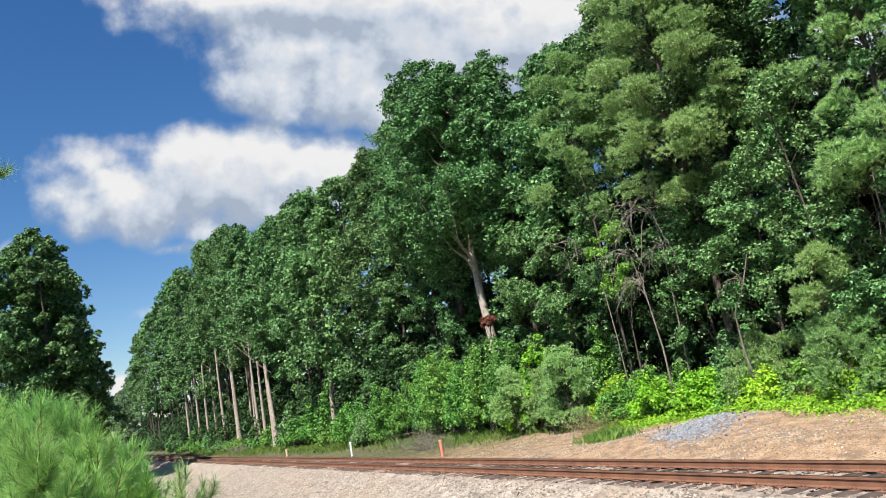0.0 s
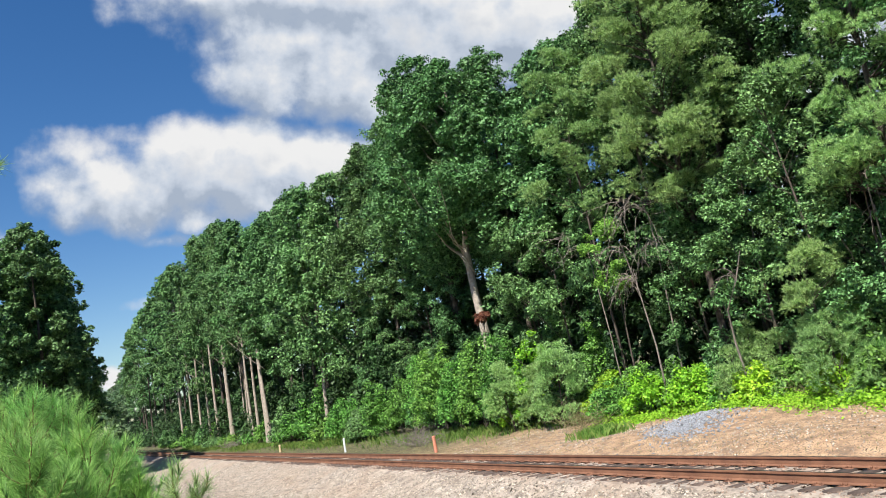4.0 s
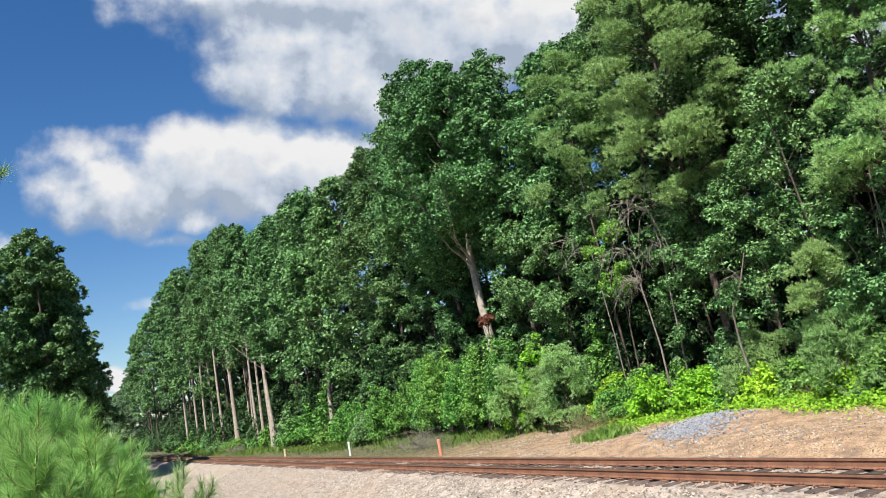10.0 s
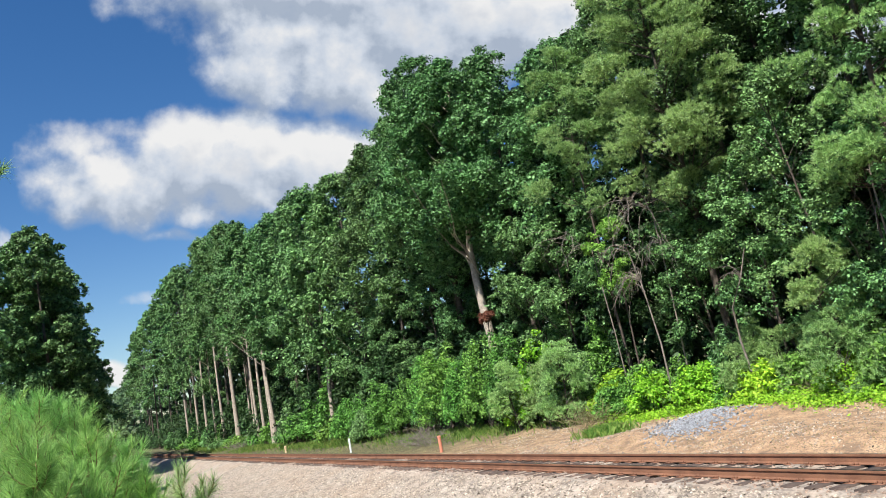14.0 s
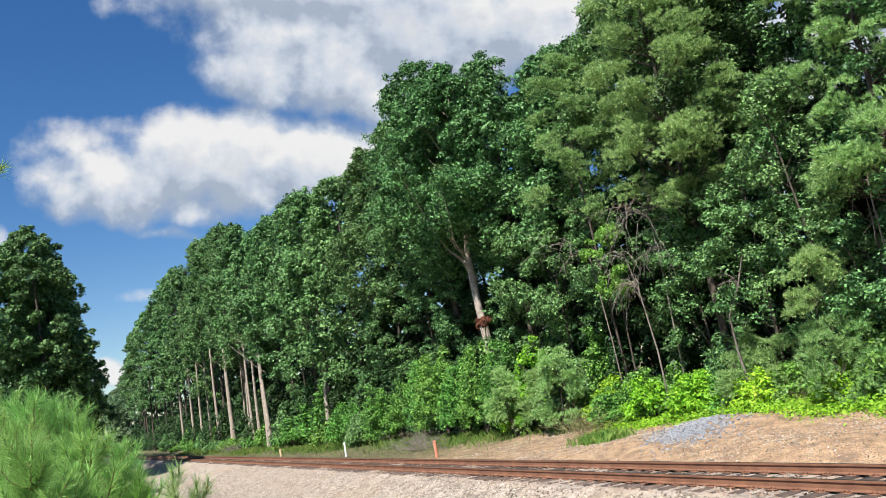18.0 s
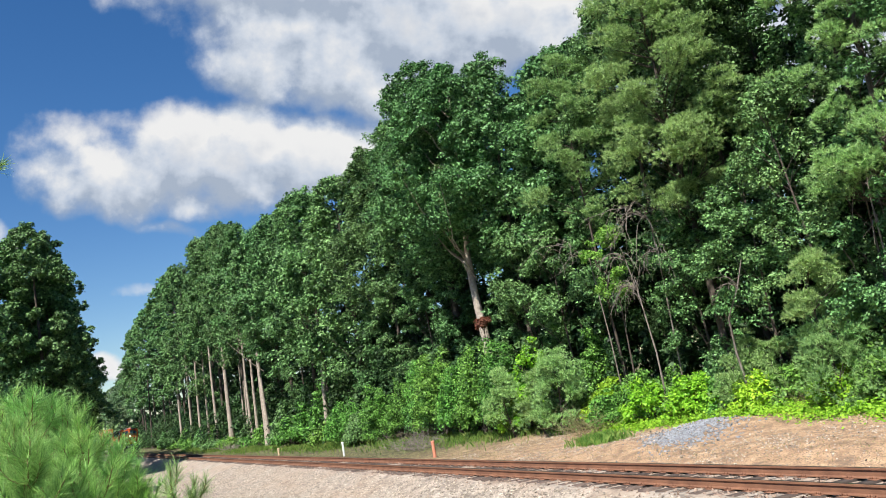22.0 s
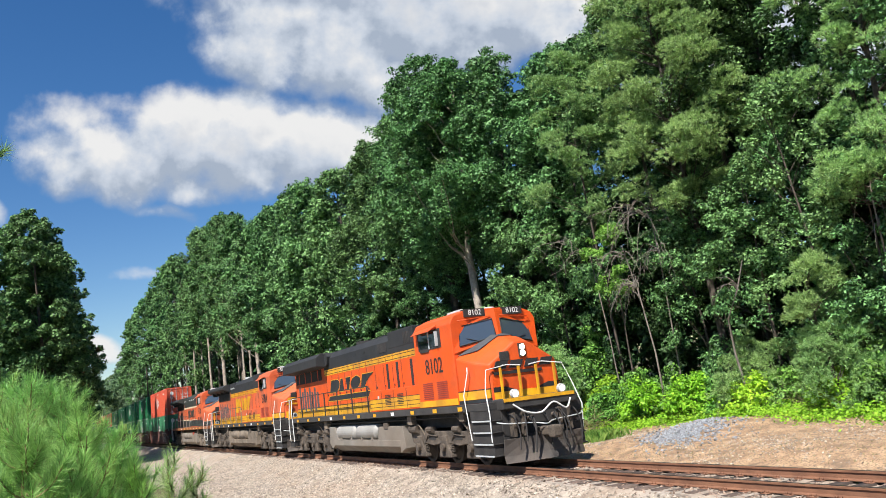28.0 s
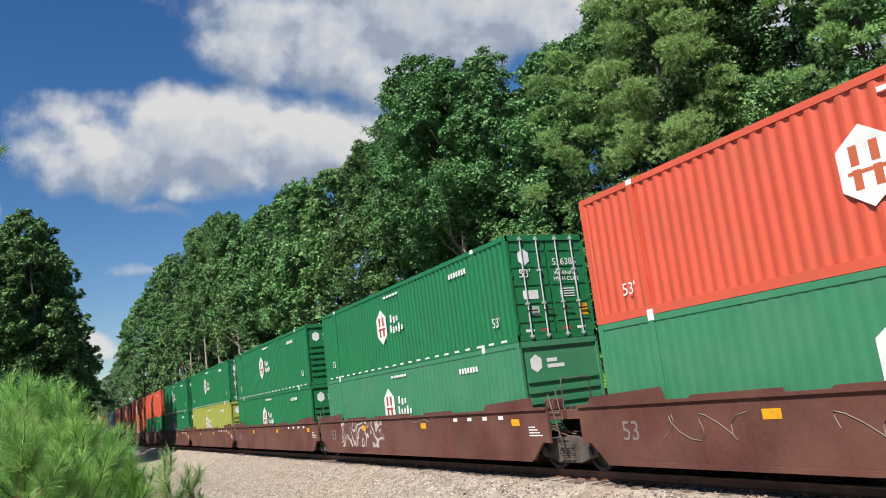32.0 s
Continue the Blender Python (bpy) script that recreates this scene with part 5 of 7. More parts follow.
def loco_truck(parent, x, GRIME):
    """A three-axle truck: cast side frames, journal boxes, springs, wheels, brake gear."""
    t = box_part("truck", (x - 0.5, x + 0.5, -0.95, 0.95, 0.55, 1.05), SHADE_METAL, parent, "three-axle truck caked in brown dust")
    for dx in (-1.88, 0, 1.88):
        # dark boxes nearly fill the truck, added to block light showing through below
        box_part("traction_motor", (x + dx - 0.86, x + dx + 0.86, -0.66, 0.66, 0.22, 1.02), SHADE_METAL, t, "", 0.05)
    for s in (-1, 1):
        side = [(-2.56, 0.70), (-2.30, 0.60), (-1.45, 0.66), (-0.94, 0.60), (-0.4, 0.66), (0.4, 0.66), (0.94, 0.60), (1.45, 0.66), (2.30, 0.60), (2.56, 0.70), (2.62, 1.0), (2.25, 1.16), (1.75, 1.16), (1.4, 1.04), (0.6, 1.06), (-0.6, 1.06), (-1.4, 1.04), (-1.75, 1.16), (-2.25, 1.16), (-2.62, 1.0)]
        # dark plates laid on the frame, standing in for shaded openings
        for dx in (-0.94, 0.94):
            box_part("frame_dark_plate", (x + dx - 0.26, x + dx + 0.26, s * 1.203 - 0.006, s * 1.203 + 0.006, 0.78, 0.92), SHADE_METAL, t)
        for dx in (-2.2, 2.2):
            cyl_part("air_cylinder", (x + dx - 0.30, s * 1.24, 1.14), (x + dx + 0.30, s * 1.24, 1.14), 0.13, GRIME, t, "", 12)
        prism_part("side_frame", [(x + a, z) for a, z in side], s * 1.02, s * 1.20, GRIME, t, bevel=0.02)
        for dx in (-1.88, 0, 1.88):
            add_wheel(t, x + dx, s)
            jb = prism_part("journal_box", [(x + dx - 0.46, 0.24), (x + dx + 0.46, 0.24), (x + dx + 0.44, 0.34), (x + dx + 0.24, 0.62), (x + dx + 0.20, 0.92), (x + dx - 0.20, 0.92), (x + dx - 0.24, 0.62), (x + dx - 0.44, 0.34)], s * 1.06, s * 1.26, GRIME, t, bevel=0.03)
            cyl_part("bearing_cap", (x + dx, s * 1.28, 0.56), (x + dx, s * 1.37, 0.56), 0.13, GRIME, t, "", 12)
            for ds in (-0.38, 0.38):
                bm = bmesh.new()
                for i in range(5):
                    cyl(bm, (x + dx + ds, s * 1.14, 0.40 + 0.052 * i), (x + dx + ds, s * 1.14, 0.43 + 0.052 * i), 0.085, 10)
                part("spring", bm, GRIME, t)
        for dx in (-0.95, 0.95):
            cyl_part("brake_cylinder", (x + dx - 0.22, s * 1.22, 1.12), (x + dx + 0.22, s * 1.22, 1.12), 0.11, GRIME, t, "", 10)
            pipe("brake_rod", [(x + dx - 0.5, s * 1.2, 0.75), (x + dx - 0.2, s * 1.25, 0.95), (x + dx + 0.45, s * 1.22, 0.90)], 0.02, GRIME, t)
        pipe("sand_hose", [(x + 2.3, s * 1.15, 1.3), (x + 2.45, s * 1.12, 0.8), (x + 2.40, s * 0.9, 0.25)], 0.022, SHADE_METAL, t)
    return t


def logo_blocks(parent, x, y, z, w, h, material, slant=0.18, grow=0.0):
    """A side emblem as plain shapes: a rounded block, two opposed wedges, an oval and a tapering flag."""
    arc = [math.pi * k / 8 for k in range(9)]
    shapes = [[(-0.46, -0.5), (0.1, -0.5)] + [(0.1 + 0.36 * math.sin(a), -0.5 * math.cos(a)) for a in arc[1:-1]] + [(0.1, 0.5), (-0.46, 0.5)],
              [(-0.48, -0.5), (-0.02, -0.5), (-0.30, 0.5), (-0.48, 0.5)], [(0.02, 0.5), (0.30, -0.5), (0.46, -0.5), (0.46, 0.5)],
              [(0.46 * math.cos(2 * a), 0.5 * math.sin(2 * a)) for a in arc[:-1]],
              [(-0.46, -0.5), (-0.16, -0.5), (0.05, 0.05), (0.48, 0.5), (-0.46, 0.5)]]
    for i, sh in zip((0, 1, 1, 2, 3), shapes):
        x0, p = x + (i - 1.5) * w / 4, w / 4
        pts = [(x0 + u * (p + 2 * grow) + slant * v * h, z + v * (h + 2 * grow)) for u, v in sh]
        part("emblem_block", prism(bmesh.new(), pts, y - 0.004, y + 0.004), material, parent)


def front_plate(name, outline, x, thick, material, parent, label=""):
    """A flat plate of (y, z) points facing forwards."""
    bm = sweep(bmesh.new(), outline, x, x + thick)
    return part(name, bm, material, parent, label)


def locomotive(style):
    """A six-axle wide-nosed diesel; x=0 is its front plate, the body runs towards -x."""
    names = {1: "bright orange six-axle diesel locomotive, black roof and yellow stripes, headlights lit", 2: "weathered orange diesel locomotive with yellow stripes and yellow side emblem", 3: "faded orange and dark green diesel locomotive with cream stripes"}
    lo = thing("locomotive", names[style], "locomotive", group="locomotives")
    body = {1: ORANGE, 2: ORANGE_WORN, 3: ORANGE_WORN}[style]
    top = {1: BLACK, 2: BLACK, 3: DARK_GREEN}[style]
    low = {1: YELLOW, 2: YELLOW, 3: DARK_GREEN}[style]
    band = {1: YELLOW, 2: YELLOW, 3: CREAM}[style]
    sill_c = {1: SILL_GREY, 2: SILL_GREY, 3: RUSTY_SILL}[style]
    # underframe and walkway
    frame_ = box_part("underframe", (-20.9, -0.1, -1.0, 1.0, 1.15, 1.62), SHADE_METAL, lo, "dark steel underframe")
    deck = box_part("walkway", (-21.2, -0.35, -1.55, 1.55, 1.62, 1.84), sill_c, lo, "dark walkway sill with reflectors", 0.015)
    for s in (-1, 1):
        for i in range(11):
            x = -1.9 - i * 1.75
            box_part("reflector", (x - 0.26, x + 0.02, s * 1.552 - 0.004, s * 1.552 + 0.004, 1.66, 1.78), REFLECT if i % 4 != 3 else WHITE, deck)
    # long hood in painted bands
    w = 0.97
    LOCKER = {1: -9.4, 2: -9.9, 3: -9.2}[style]
    z_low = 2.30
    low_top = {1: 2.28, 2: 2.34, 3: 2.46}[style]
    band_z = {1: (3.65, 3.92), 2: (3.62, 3.90), 3: (3.54, 3.67)}[style]
    h0, h1 = -21.35 if style == 1 else -20.45, -4.75
    hr = h0 + (4.9 if style == 1 else 4.6)
    box_part("hood_base", (h0, h1, -w, w, 1.84, low_top), low, lo, "lower hood stripe", 0.01)
    box_part("hood_side", (h0, h1, -w, w, low_top, band_z[0]), body, lo, "orange hood side")
    box_part("hood_band", (hr, h1, -w - 0.004, w + 0.004, band_z[0], band_z[1]), band, lo, "painted stripe along the hood")
    box_part("rear_hood", (h0, hr, -w, w, band_z[0], 4.05), body, lo, "orange radiator end")
    sweep_part("hood_roof", [(-w, band_z[1]), (w, band_z[1]), (w, 4.42), (w - 0.22, 4.68), (-w + 0.22, 4.68), (-w, 4.42)], hr, h1, top, lo, "dark hood roof")
    # pinstripes and door seams
    for s in (-1, 1):
        y = s * (w + 0.004)
        if style != 3:
            for zz in (low_top - 0.02, low_top - 0.16, band_z[0] + 0.06, band_z[1] - 0.07):
                box_part("pinstripe", (h0 if zz < 3 else hr, h1, y - 0.003, y + 0.003, zz - 0.012, zz + 0.012), BLACK if style == 1 else RUST_RED, lo)
        else:
            box_part("pinstripe", (h0, h1, y - 0.004, y + 0.004, low_top, low_top + 0.10), CREAM, lo)
        if style != 3:
            for i in range(15):
                x = -5.2 - i * 0.72
                box_part("band_seam", (x - 0.01, x + 0.01, y - 0.005, y + 0.005, band_z[0], band_z[1]), RUST_RED, lo)
        for i, x in enumerate((-5.6, -6.5, -7.35, -8.2, -9.1, -10.0, -10.9, -11.8, -12.7, -13.6, -14.5, -15.4, -16.2)):
            box_part("door_seam", (x - 0.012, x + 0.012, y - 0.003, y + 0.003, 1.95, band_z[0] - 0.05), SHADE_METAL, lo)
            box_part("latch", (x + 0.06, x + 0.12, y - 0.012, y + 0.012, 2.72, 2.80), SHADE_METAL, lo)
        if style == 1:
            for x in (-6.45, -7.75, -8.7):
                box_part("dark_strip", (x - 0.10, x + 0.10, y - 0.006, y + 0.006, 2.35, 3.58), BLACK, lo)
        # vertical vents ahead of the radiator
        for i in range(8):
            x = h0 + 0.55 + i * 0.42
            box_part("vent_slot", (x, x + 0.26, y - 0.008, y + 0.008, 2.12 + 0.12 * (i % 2), 3.36 - 0.22 * (i % 2) - 0.02 * i), DULL_GREY, lo)
        # louvre panels
        for x in (-6.2, -7.7):
            for i in range(6):
                box_part("louvre", (x - 0.24, x + 0.24, y - 0.014, y + 0.014, 2.08 + i * 0.055, 2.11 + i * 0.055), SHADE_METAL, lo)
        # radiator intake under the wing
        prism_part("radiator_intake", [(h0 + 0.2, 3.50), (h0 + 4.5, 3.50), (h0 + 4.5, 4.02), (h0 + 0.2, 4.02)], y - 0.01, y + 0.02 * s, SHADE_METAL, lo, "dark radiator intake grille")
        for i in range(4):
            # on styles 2 and 3 the wing's shade is put into the post colour
            box_part("intake_post", (h0 + 0.75 + i * 1.05, h0 + 0.83 + i * 1.05, y - 0.03, y + 0.03, 3.50, 4.02), body if style == 1 else SHADE_METAL, lo)
    lip = 4.12 if style == 1 else 4.30
    sweep_part("radiator_wing", [(-1.52, lip), (-0.9, 4.02), (0.9, 4.02), (1.52, lip), (1.52, 4.50 if style == 1 else 4.44), (1.28, 4.70 if style == 1 else 4.60), (-1.28, 4.70 if style == 1 else 4.60), (-1.52, 4.50 if style == 1 else 4.44)], -21.75, -15.88, top, lo, "flared dark radiator housing", 0.02)
    if style == 1:
        prism_part("wing_front", [(-15.88, 4.06), (-15.88, 4.69), (-15.65, 4.66), (-15.5, 4.5), (-15.6, 4.15)], -1.1, 1.1, top, lo)
    else:
        box_part("silencer_hatch", (-15.85, -14.2, -w - 0.012, w + 0.012, 4.10, 4.62), top, lo, "dark access hatch ahead of the radiator", 0.03)
        for s in (-1, 1):
            for i in range(3):
                box_part("hatch_plate", (-15.6 + i * 0.45, -15.25 + i * 0.45, s * 0.985 - 0.012, s * 0.985 + 0.012, 4.22, 4.30), PALE_METAL, lo)
            for i in range(4):
                # brackets coloured dark in place of the wing's shade
                prism_part("wing_bracket", [(-20.9 + i * 1.5, 3.96), (-20.84 + i * 1.5, 3.96), (-20.84 + i * 1.5, 4.20), (-20.9 + i * 1.5, 4.20)], *sorted((s * 0.96, s * 1.30)), SHADE_METAL, lo)
    # roof fittings
    cyl_part("exhaust_stack", (-13.2, 0, 4.66), (-13.2, 0, 4.88), 0.42, PALE_METAL if style == 2 else SHADE_METAL, lo, "round exhaust stack", 18)
    box_part("roof_hatch", (-10.9, -9.2, -0.75, 0.75, 4.66, 4.73), top, lo, bevel=0.02)
    box_part("dynamic_brake_box", (-8.4, -6.1, -w - 0.01, w + 0.01, 4.10, 4.74), top, lo, "raised brake blister", 0.04)
    for s in (-1, 1):
        for i in range(5):
            box_part("brake_grille", (-6.95 + i * 0.13, -6.88 + i * 0.13, s * 0.985 - 0.012, s * 0.985 + 0.012, 4.18, 4.58), SHADE_METAL, lo)
        box_part("access_panel", (-9.5, -8.6, s * w - 0.014, s * w + 0.014, 4.05, 4.40), SHADE_METAL if style != 2 else top, lo)
        for i in range(3):
            box_part("placard", (-12.4 + i * 1.1, -12.05 + i * 1.1, s * w - 0.012, s * w + 0.012, 4.22, 4.32), WHITE if style == 3 else BLACK, lo)
    # cab
    cab_out = [(-1.55, 1.84), (1.55, 1.84), (1.55, 4.30), (1.42, 4.52), (0.95, 4.70), (-0.95, 4.70), (-1.42, 4.52), (-1.55, 4.30)]
    cab = sweep_part("cab", cab_out, -4.80, -2.05, body, lo, "orange crew cab with side windows", 0.03)
    roof_box = box_part("roof_unit", (-4.2, -3.3, -0.5, 0.5, 4.70, 4.86), PALE_METAL, cab, "pale rooftop air conditioner", 0.03)
    cyl_part("antenna_dome", (-2.7, 0.3, 4.70), (-2.7, 0.3, 4.80), 0.16, WHITE, cab, "", 12)
    for s in (-1, 1):
        y = s * 1.556
        win = box_part("side_window", (-4.45, -2.78, y - 0.010, y + 0.010, 3.66, 4.26), SHADE_METAL, cab, "dark sliding cab window in a silver frame")
        box_part("pane", (-4.38, -3.66, y - 0.014, y + 0.014, 3.72, 4.20), SIDE_GLASS, win)
        box_part("pane", (-3.58, -2.85, y - 0.014, y + 0.014, 3.72, 4.20), SIDE_GLASS, win)
        box_part("window_post", (-3.66, -3.58, y - 0.018, y + 0.018, 3.68, 4.24), PALE_METAL, win)
        box_part("mirror_wing", (-2.98, -2.94, y + s * 0.02 - 0.09, y + s * 0.02 + 0.09, 3.72, 4.18), PALE_METAL, win)
        bm = bmesh.new()
        tri = [(-4.55, y, 4.32), (-2.95, y, 4.36), (-3.0, y + s * 0.30, 4.18), (-4.5, y + s * 0.22, 4.18)]
        bm.faces.new([bm.verts.new(p_) for p_ in tri])
        bmesh.ops.recalc_face_normals(bm, faces=bm.faces[:])
        bmesh.ops.solidify(bm, geom=bm.faces[:], thickness=0.02)
        part("sunshade", bm, body, cab, "folding sunshade over the window")
        box_part("arm_rest", (-4.3, -3.7, y - 0.03, y + 0.03, 3.60, 3.66), SHADE_METAL, cab)
        # vents under the cab
        for x in (-4.05, -3.0):
            for i in range(9):
                box_part("louvre", (x - 0.36, x + 0.36, y - 0.008, y + 0.008, 2.10 + i * 0.06, 2.135 + i * 0.06), RUST_RED if style != 3 else SHADE_METAL, cab)
        box_part("cab_stripe", (-4.80, -2.05, y - 0.005, y + 0.005, 1.86, 2.05 if style != 3 else 2.36), YELLOW if style != 3 else DARK_GREEN, cab)
        box_part("notice", (-1.95, -1.60, s * 1.40 - 0.02, s * 1.40 + 0.02, 1.98, 2.28), WHITE, cab)
    # nose, lofted from the cab front
    bm = bmesh.new()
    back = [(-2.05, -1.50, 1.84), (-2.05, 1.50, 1.84), (-2.05, 1.50, 3.22), (-2.05, 0.26, 3.86), (-2.05, -0.26, 3.86), (-2.05, -1.50, 3.22)]
    mid = [(-1.15, -1.38, 1.84), (-1.15, 1.38, 1.84), (-1.15, 1.36, 3.00), (-1.15, 0.23, 3.68), (-1.15, -0.23, 3.68), (-1.15, -1.36, 3.00)]
    fr = [(-0.62, -1.18, 1.84), (-0.62, 1.18, 1.84), (-0.66, 1.14, 2.90), (-0.66, 0.22, 3.50), (-0.66, -0.22, 3.50), (-0.66, -1.14, 2.90)]
    rings = [[bm.verts.new(p) for p in ring] for ring in (back, mid, fr)]
    for a, b in zip(rings, rings[1:]):
        for i in range(6):
            bm.faces.new([a[i], a[(i + 1) % 6], b[(i + 1) % 6], b[i]])
    bm.faces.new(rings[2])
    bm.faces.new(rings[0][::-1])
    bmesh.ops.recalc_face_normals(bm, faces=bm.faces[:])
    bmesh.ops.bevel(bm, geom=bm.edges[:], offset=0.05, segments=2, affect="EDGES", profile=0.5)
    nose = part("nose", bm, body, lo, "blunt orange nose")
    # windshields: two panes leaning back, with posts and wipers
    for s in (-1, 1):
        q = [Vector(p) for p in ((-1.78, 0, 3.74), (-2.03, s * 1.50, 3.38), (-2.20, s * 1.44, 4.50), (0, 0, 4.66))]
        nrm = (q[1] - q[0]).cross(q[2] - q[0])
        q[3].x = q[0].x - (nrm.y * (q[3].y - q[0].y) + nrm.z * (q[3].z - q[0].z)) / nrm.x
        bm = bmesh.new()
        f_, b_ = [bm.verts.new(p) for p in q], [bm.verts.new((-2.5, p.y, p.z)) for p in q]
        bm.faces.new(f_)
        bm.faces.new(b_[::-1])
        for i in range(4):
            bm.faces.new([f_[i], b_[i], b_[(i + 1) % 4], f_[(i + 1) % 4]])
        bmesh.ops.recalc_face_normals(bm, faces=bm.faces[:])
        part("cab_front", bm, body, cab)

        def at(u, v):
            return (q[0] * (1 - u) + q[1] * u) * (1 - v) + (q[3] * (1 - u) + q[2] * u) * v

        c = [at(0.08, 0.08) + Vector((0.006, 0, 0)), at(0.88, 0.14) + Vector((0.006, 0, 0)), at(0.84, 0.68) + Vector((0.006, 0, 0)), at(0.10, 0.68) + Vector((0.006, 0, 0))]
        bm = bmesh.new()
        v1 = [bm.verts.new(p + Vector((0.012, 0, 0))) for p in c]
        v2 = [bm.verts.new(p - Vector((0.02, 0, 0))) for p in c]
        bm.faces.new(v1)
        bm.faces.new(v2[::-1])
        for i in range(4):
            bm.faces.new([v1[i], v2[i], v2[(i + 1) % 4], v1[(i + 1) % 4]])
        bmesh.ops.recalc_face_normals(bm, faces=bm.faces[:])
        ws = part("windshield", bm, GLASS, cab, "dark windshield pane")
        pipe("windshield_seal", [tuple(p + Vector((0.012, 0, 0))) for p in (*c, c[0])], 0.024, SHADE_METAL, ws)
        pipe("wiper", [tuple(at(0.45, 0.10) + Vector((0.03, 0, 0))), tuple(at(0.72, 0.30) + Vector((0.04, 0, 0)))], 0.010, SHADE_METAL, ws)
        pipe("visor_rail", [(-2.02, s * 0.15, 4.46), (-1.90, s * 0.18, 4.44), (-1.98, s * 1.25, 4.36), (-2.15, s * 1.28, 4.38)], 0.014, ORANGE, cab)
        nb = box_part("number_board", (-2.24, -1.965, s * 0.68 - 0.36, s * 0.68 + 0.36, 4.46, 4.70), SHADE_METAL, cab, "lit number board with white digits")
        writing({1: "8102", 2: "5084", 3: "1120"}[style], 0.17, on_front(-1.960, s * 0.68, 4.58), WHITE, nb)
    bm = bmesh.new()

    def shoulder(u, v, s):
        """A point just over the nose's shoulder: u from the windshield forwards, v from its outer edge to its crown."""
        p0, p1, p2, p3 = (Vector((q_[0], s * abs(q_[1]), q_[2])) for q_ in (back[2], back[3], mid[2], mid[3]))
        return (p0 * (1 - v) + p1 * v) * (1 - u) + (p2 * (1 - v) + p3 * v) * u + Vector((0, s * 0.008, 0.014))

    vs = [bm.verts.new(p) for p in (shoulder(0.03, 0.08, -1), shoulder(0.0, 1, -1), (-1.9, 0.0, 3.872), shoulder(0.0, 1, 1), shoulder(0.03, 0.08, 1), shoulder(0.55, 0.40, 1), shoulder(0.62, 1, 1), shoulder(0.62, 1, -1), shoulder(0.55, 0.40, -1))]
    for f in ((0, 1, 7, 8), (1, 2, 6, 7), (2, 3, 6), (3, 4, 5, 6)):
        bm.faces.new([vs[i] for i in f])
    bmesh.ops.recalc_face_normals(bm, faces=bm.faces[:])
    bmesh.ops.solidify(bm, geom=bm.faces[:], thickness=-0.012)
    part("glare_panel", bm, DULL_GREY, nose, "matt grey anti-glare panel under the windshield")
    for s in (-1, 1):
        for (xa, ya), (xb, yb) in (((-2.05, 1.50), (-1.15, 1.38)), ((-1.15, 1.38), (-0.64, 1.185))):
            for z0, z1, mm in ((1.96, 2.20, YELLOW if style != 3 else DARK_GREEN), (2.21, 2.235, BLACK if style != 3 else CREAM), (1.85, 1.95, BLACK)):
                bm = bmesh.new()
                o = 0.012
                a_, b_ = Vector((xa, s * (ya + o), 0)), Vector((xb, s * (yb + o), 0))
                quad = [bm.verts.new((v.x, v.y, z)) for v, z in ((a_, z0), (b_, z0), (b_, z1), (a_, z1))]
                bm.faces.new(quad)
                bmesh.ops.recalc_face_normals(bm, faces=bm.faces[:])
                bmesh.ops.solidify(bm, geom=bm.faces[:], thickness=0.008)
                part("nose_stripe", bm, mm, nose)
    # front stripe band and emblem on the nose
    prism_part("nose_apron", [(-0.60, 1.88), (-0.585, 1.88), (-0.605, 2.10), (-0.62, 2.10)], -1.12, 1.12, YELLOW if style != 3 else DARK_GREEN, nose)
    for s in (-1, 1):
        front_plate("chevron", [(s * 0.30, 2.10), (s * 1.12, 2.10), (s * 1.12, 2.24), (s * 0.75, 2.24)], -0.628, 0.03, BLACK if style != 2 else YELLOW, nose)
    for i in range(4):
        y = -0.78 + i * 0.52
        bm = bmesh.new()
        for v in box_bm(bm, -0.66, -0.612, y - 0.20, y + 0.20, 2.74, 2.97):
            v.co.y += 0.5 * (v.co.z - 2.85)
        part("nose_mark", bm, BLACK if style != 2 else YELLOW, nose)
    box_part("nose_bar", (-0.65, -0.606, -1.05, 0.6, 2.58, 2.67), BLACK if style != 2 else YELLOW, nose)
    hl = box_part("headlight_box", (-0.70, -0.61, -0.11, 0.11, 3.04, 3.44), SHADE_METAL, nose, "twin headlight housing")
    for z in (3.15, 3.33):
        cyl_part("headlight", (-0.62, 0, z), (-0.575, 0, z), 0.085, HEADLIGHT if style == 1 else GLASS, hl, "lit headlight" if style == 1 else "", 16)
    box_part("nose_window", (-0.68, -0.615, -0.78, -0.46, 2.96, 3.24), SHADE_METAL, nose, "small dark nose-door window", 0.02)
    # front platform: anticlimber, pilot plow, steps, coupler, hoses
    fp = box_part("anticlimber", (-0.62, -0.02, -1.25, 1.25, 1.60, 1.90), sill_c, lo, "front end plate", 0.03)
    box_part("platform_edge", (-0.03, 0.004, -1.2, 1.2, 1.80, 1.90), YELLOW, fp)
    for s in (-1, 1):
        dl = cyl_part("ditch_light", (-0.10, s * 0.80, 2.01), (0.0, s * 0.80, 2.01), 0.13, PALE_METAL, fp, "ditch light", 18)
        cyl_part("lens", (-0.02, s * 0.80, 2.01), (0.012, s * 0.80, 2.01), 0.085, HEADLIGHT if style == 1 else GLASS, dl, "", 18)
        st = box_part("step_well", (-1.45, -0.25, s * 1.38 - 0.16, s * 1.38 + 0.16, 0.35, 1.62), SHADE_METAL, lo, "black corner step well")
        for i in range(4):
            box_part("step", (-1.30, -0.20, s * 1.40 - 0.18, s * 1.40 + 0.18, 0.37 + i * 0.32, 0.395 + i * 0.32), SILL_GREY, st)
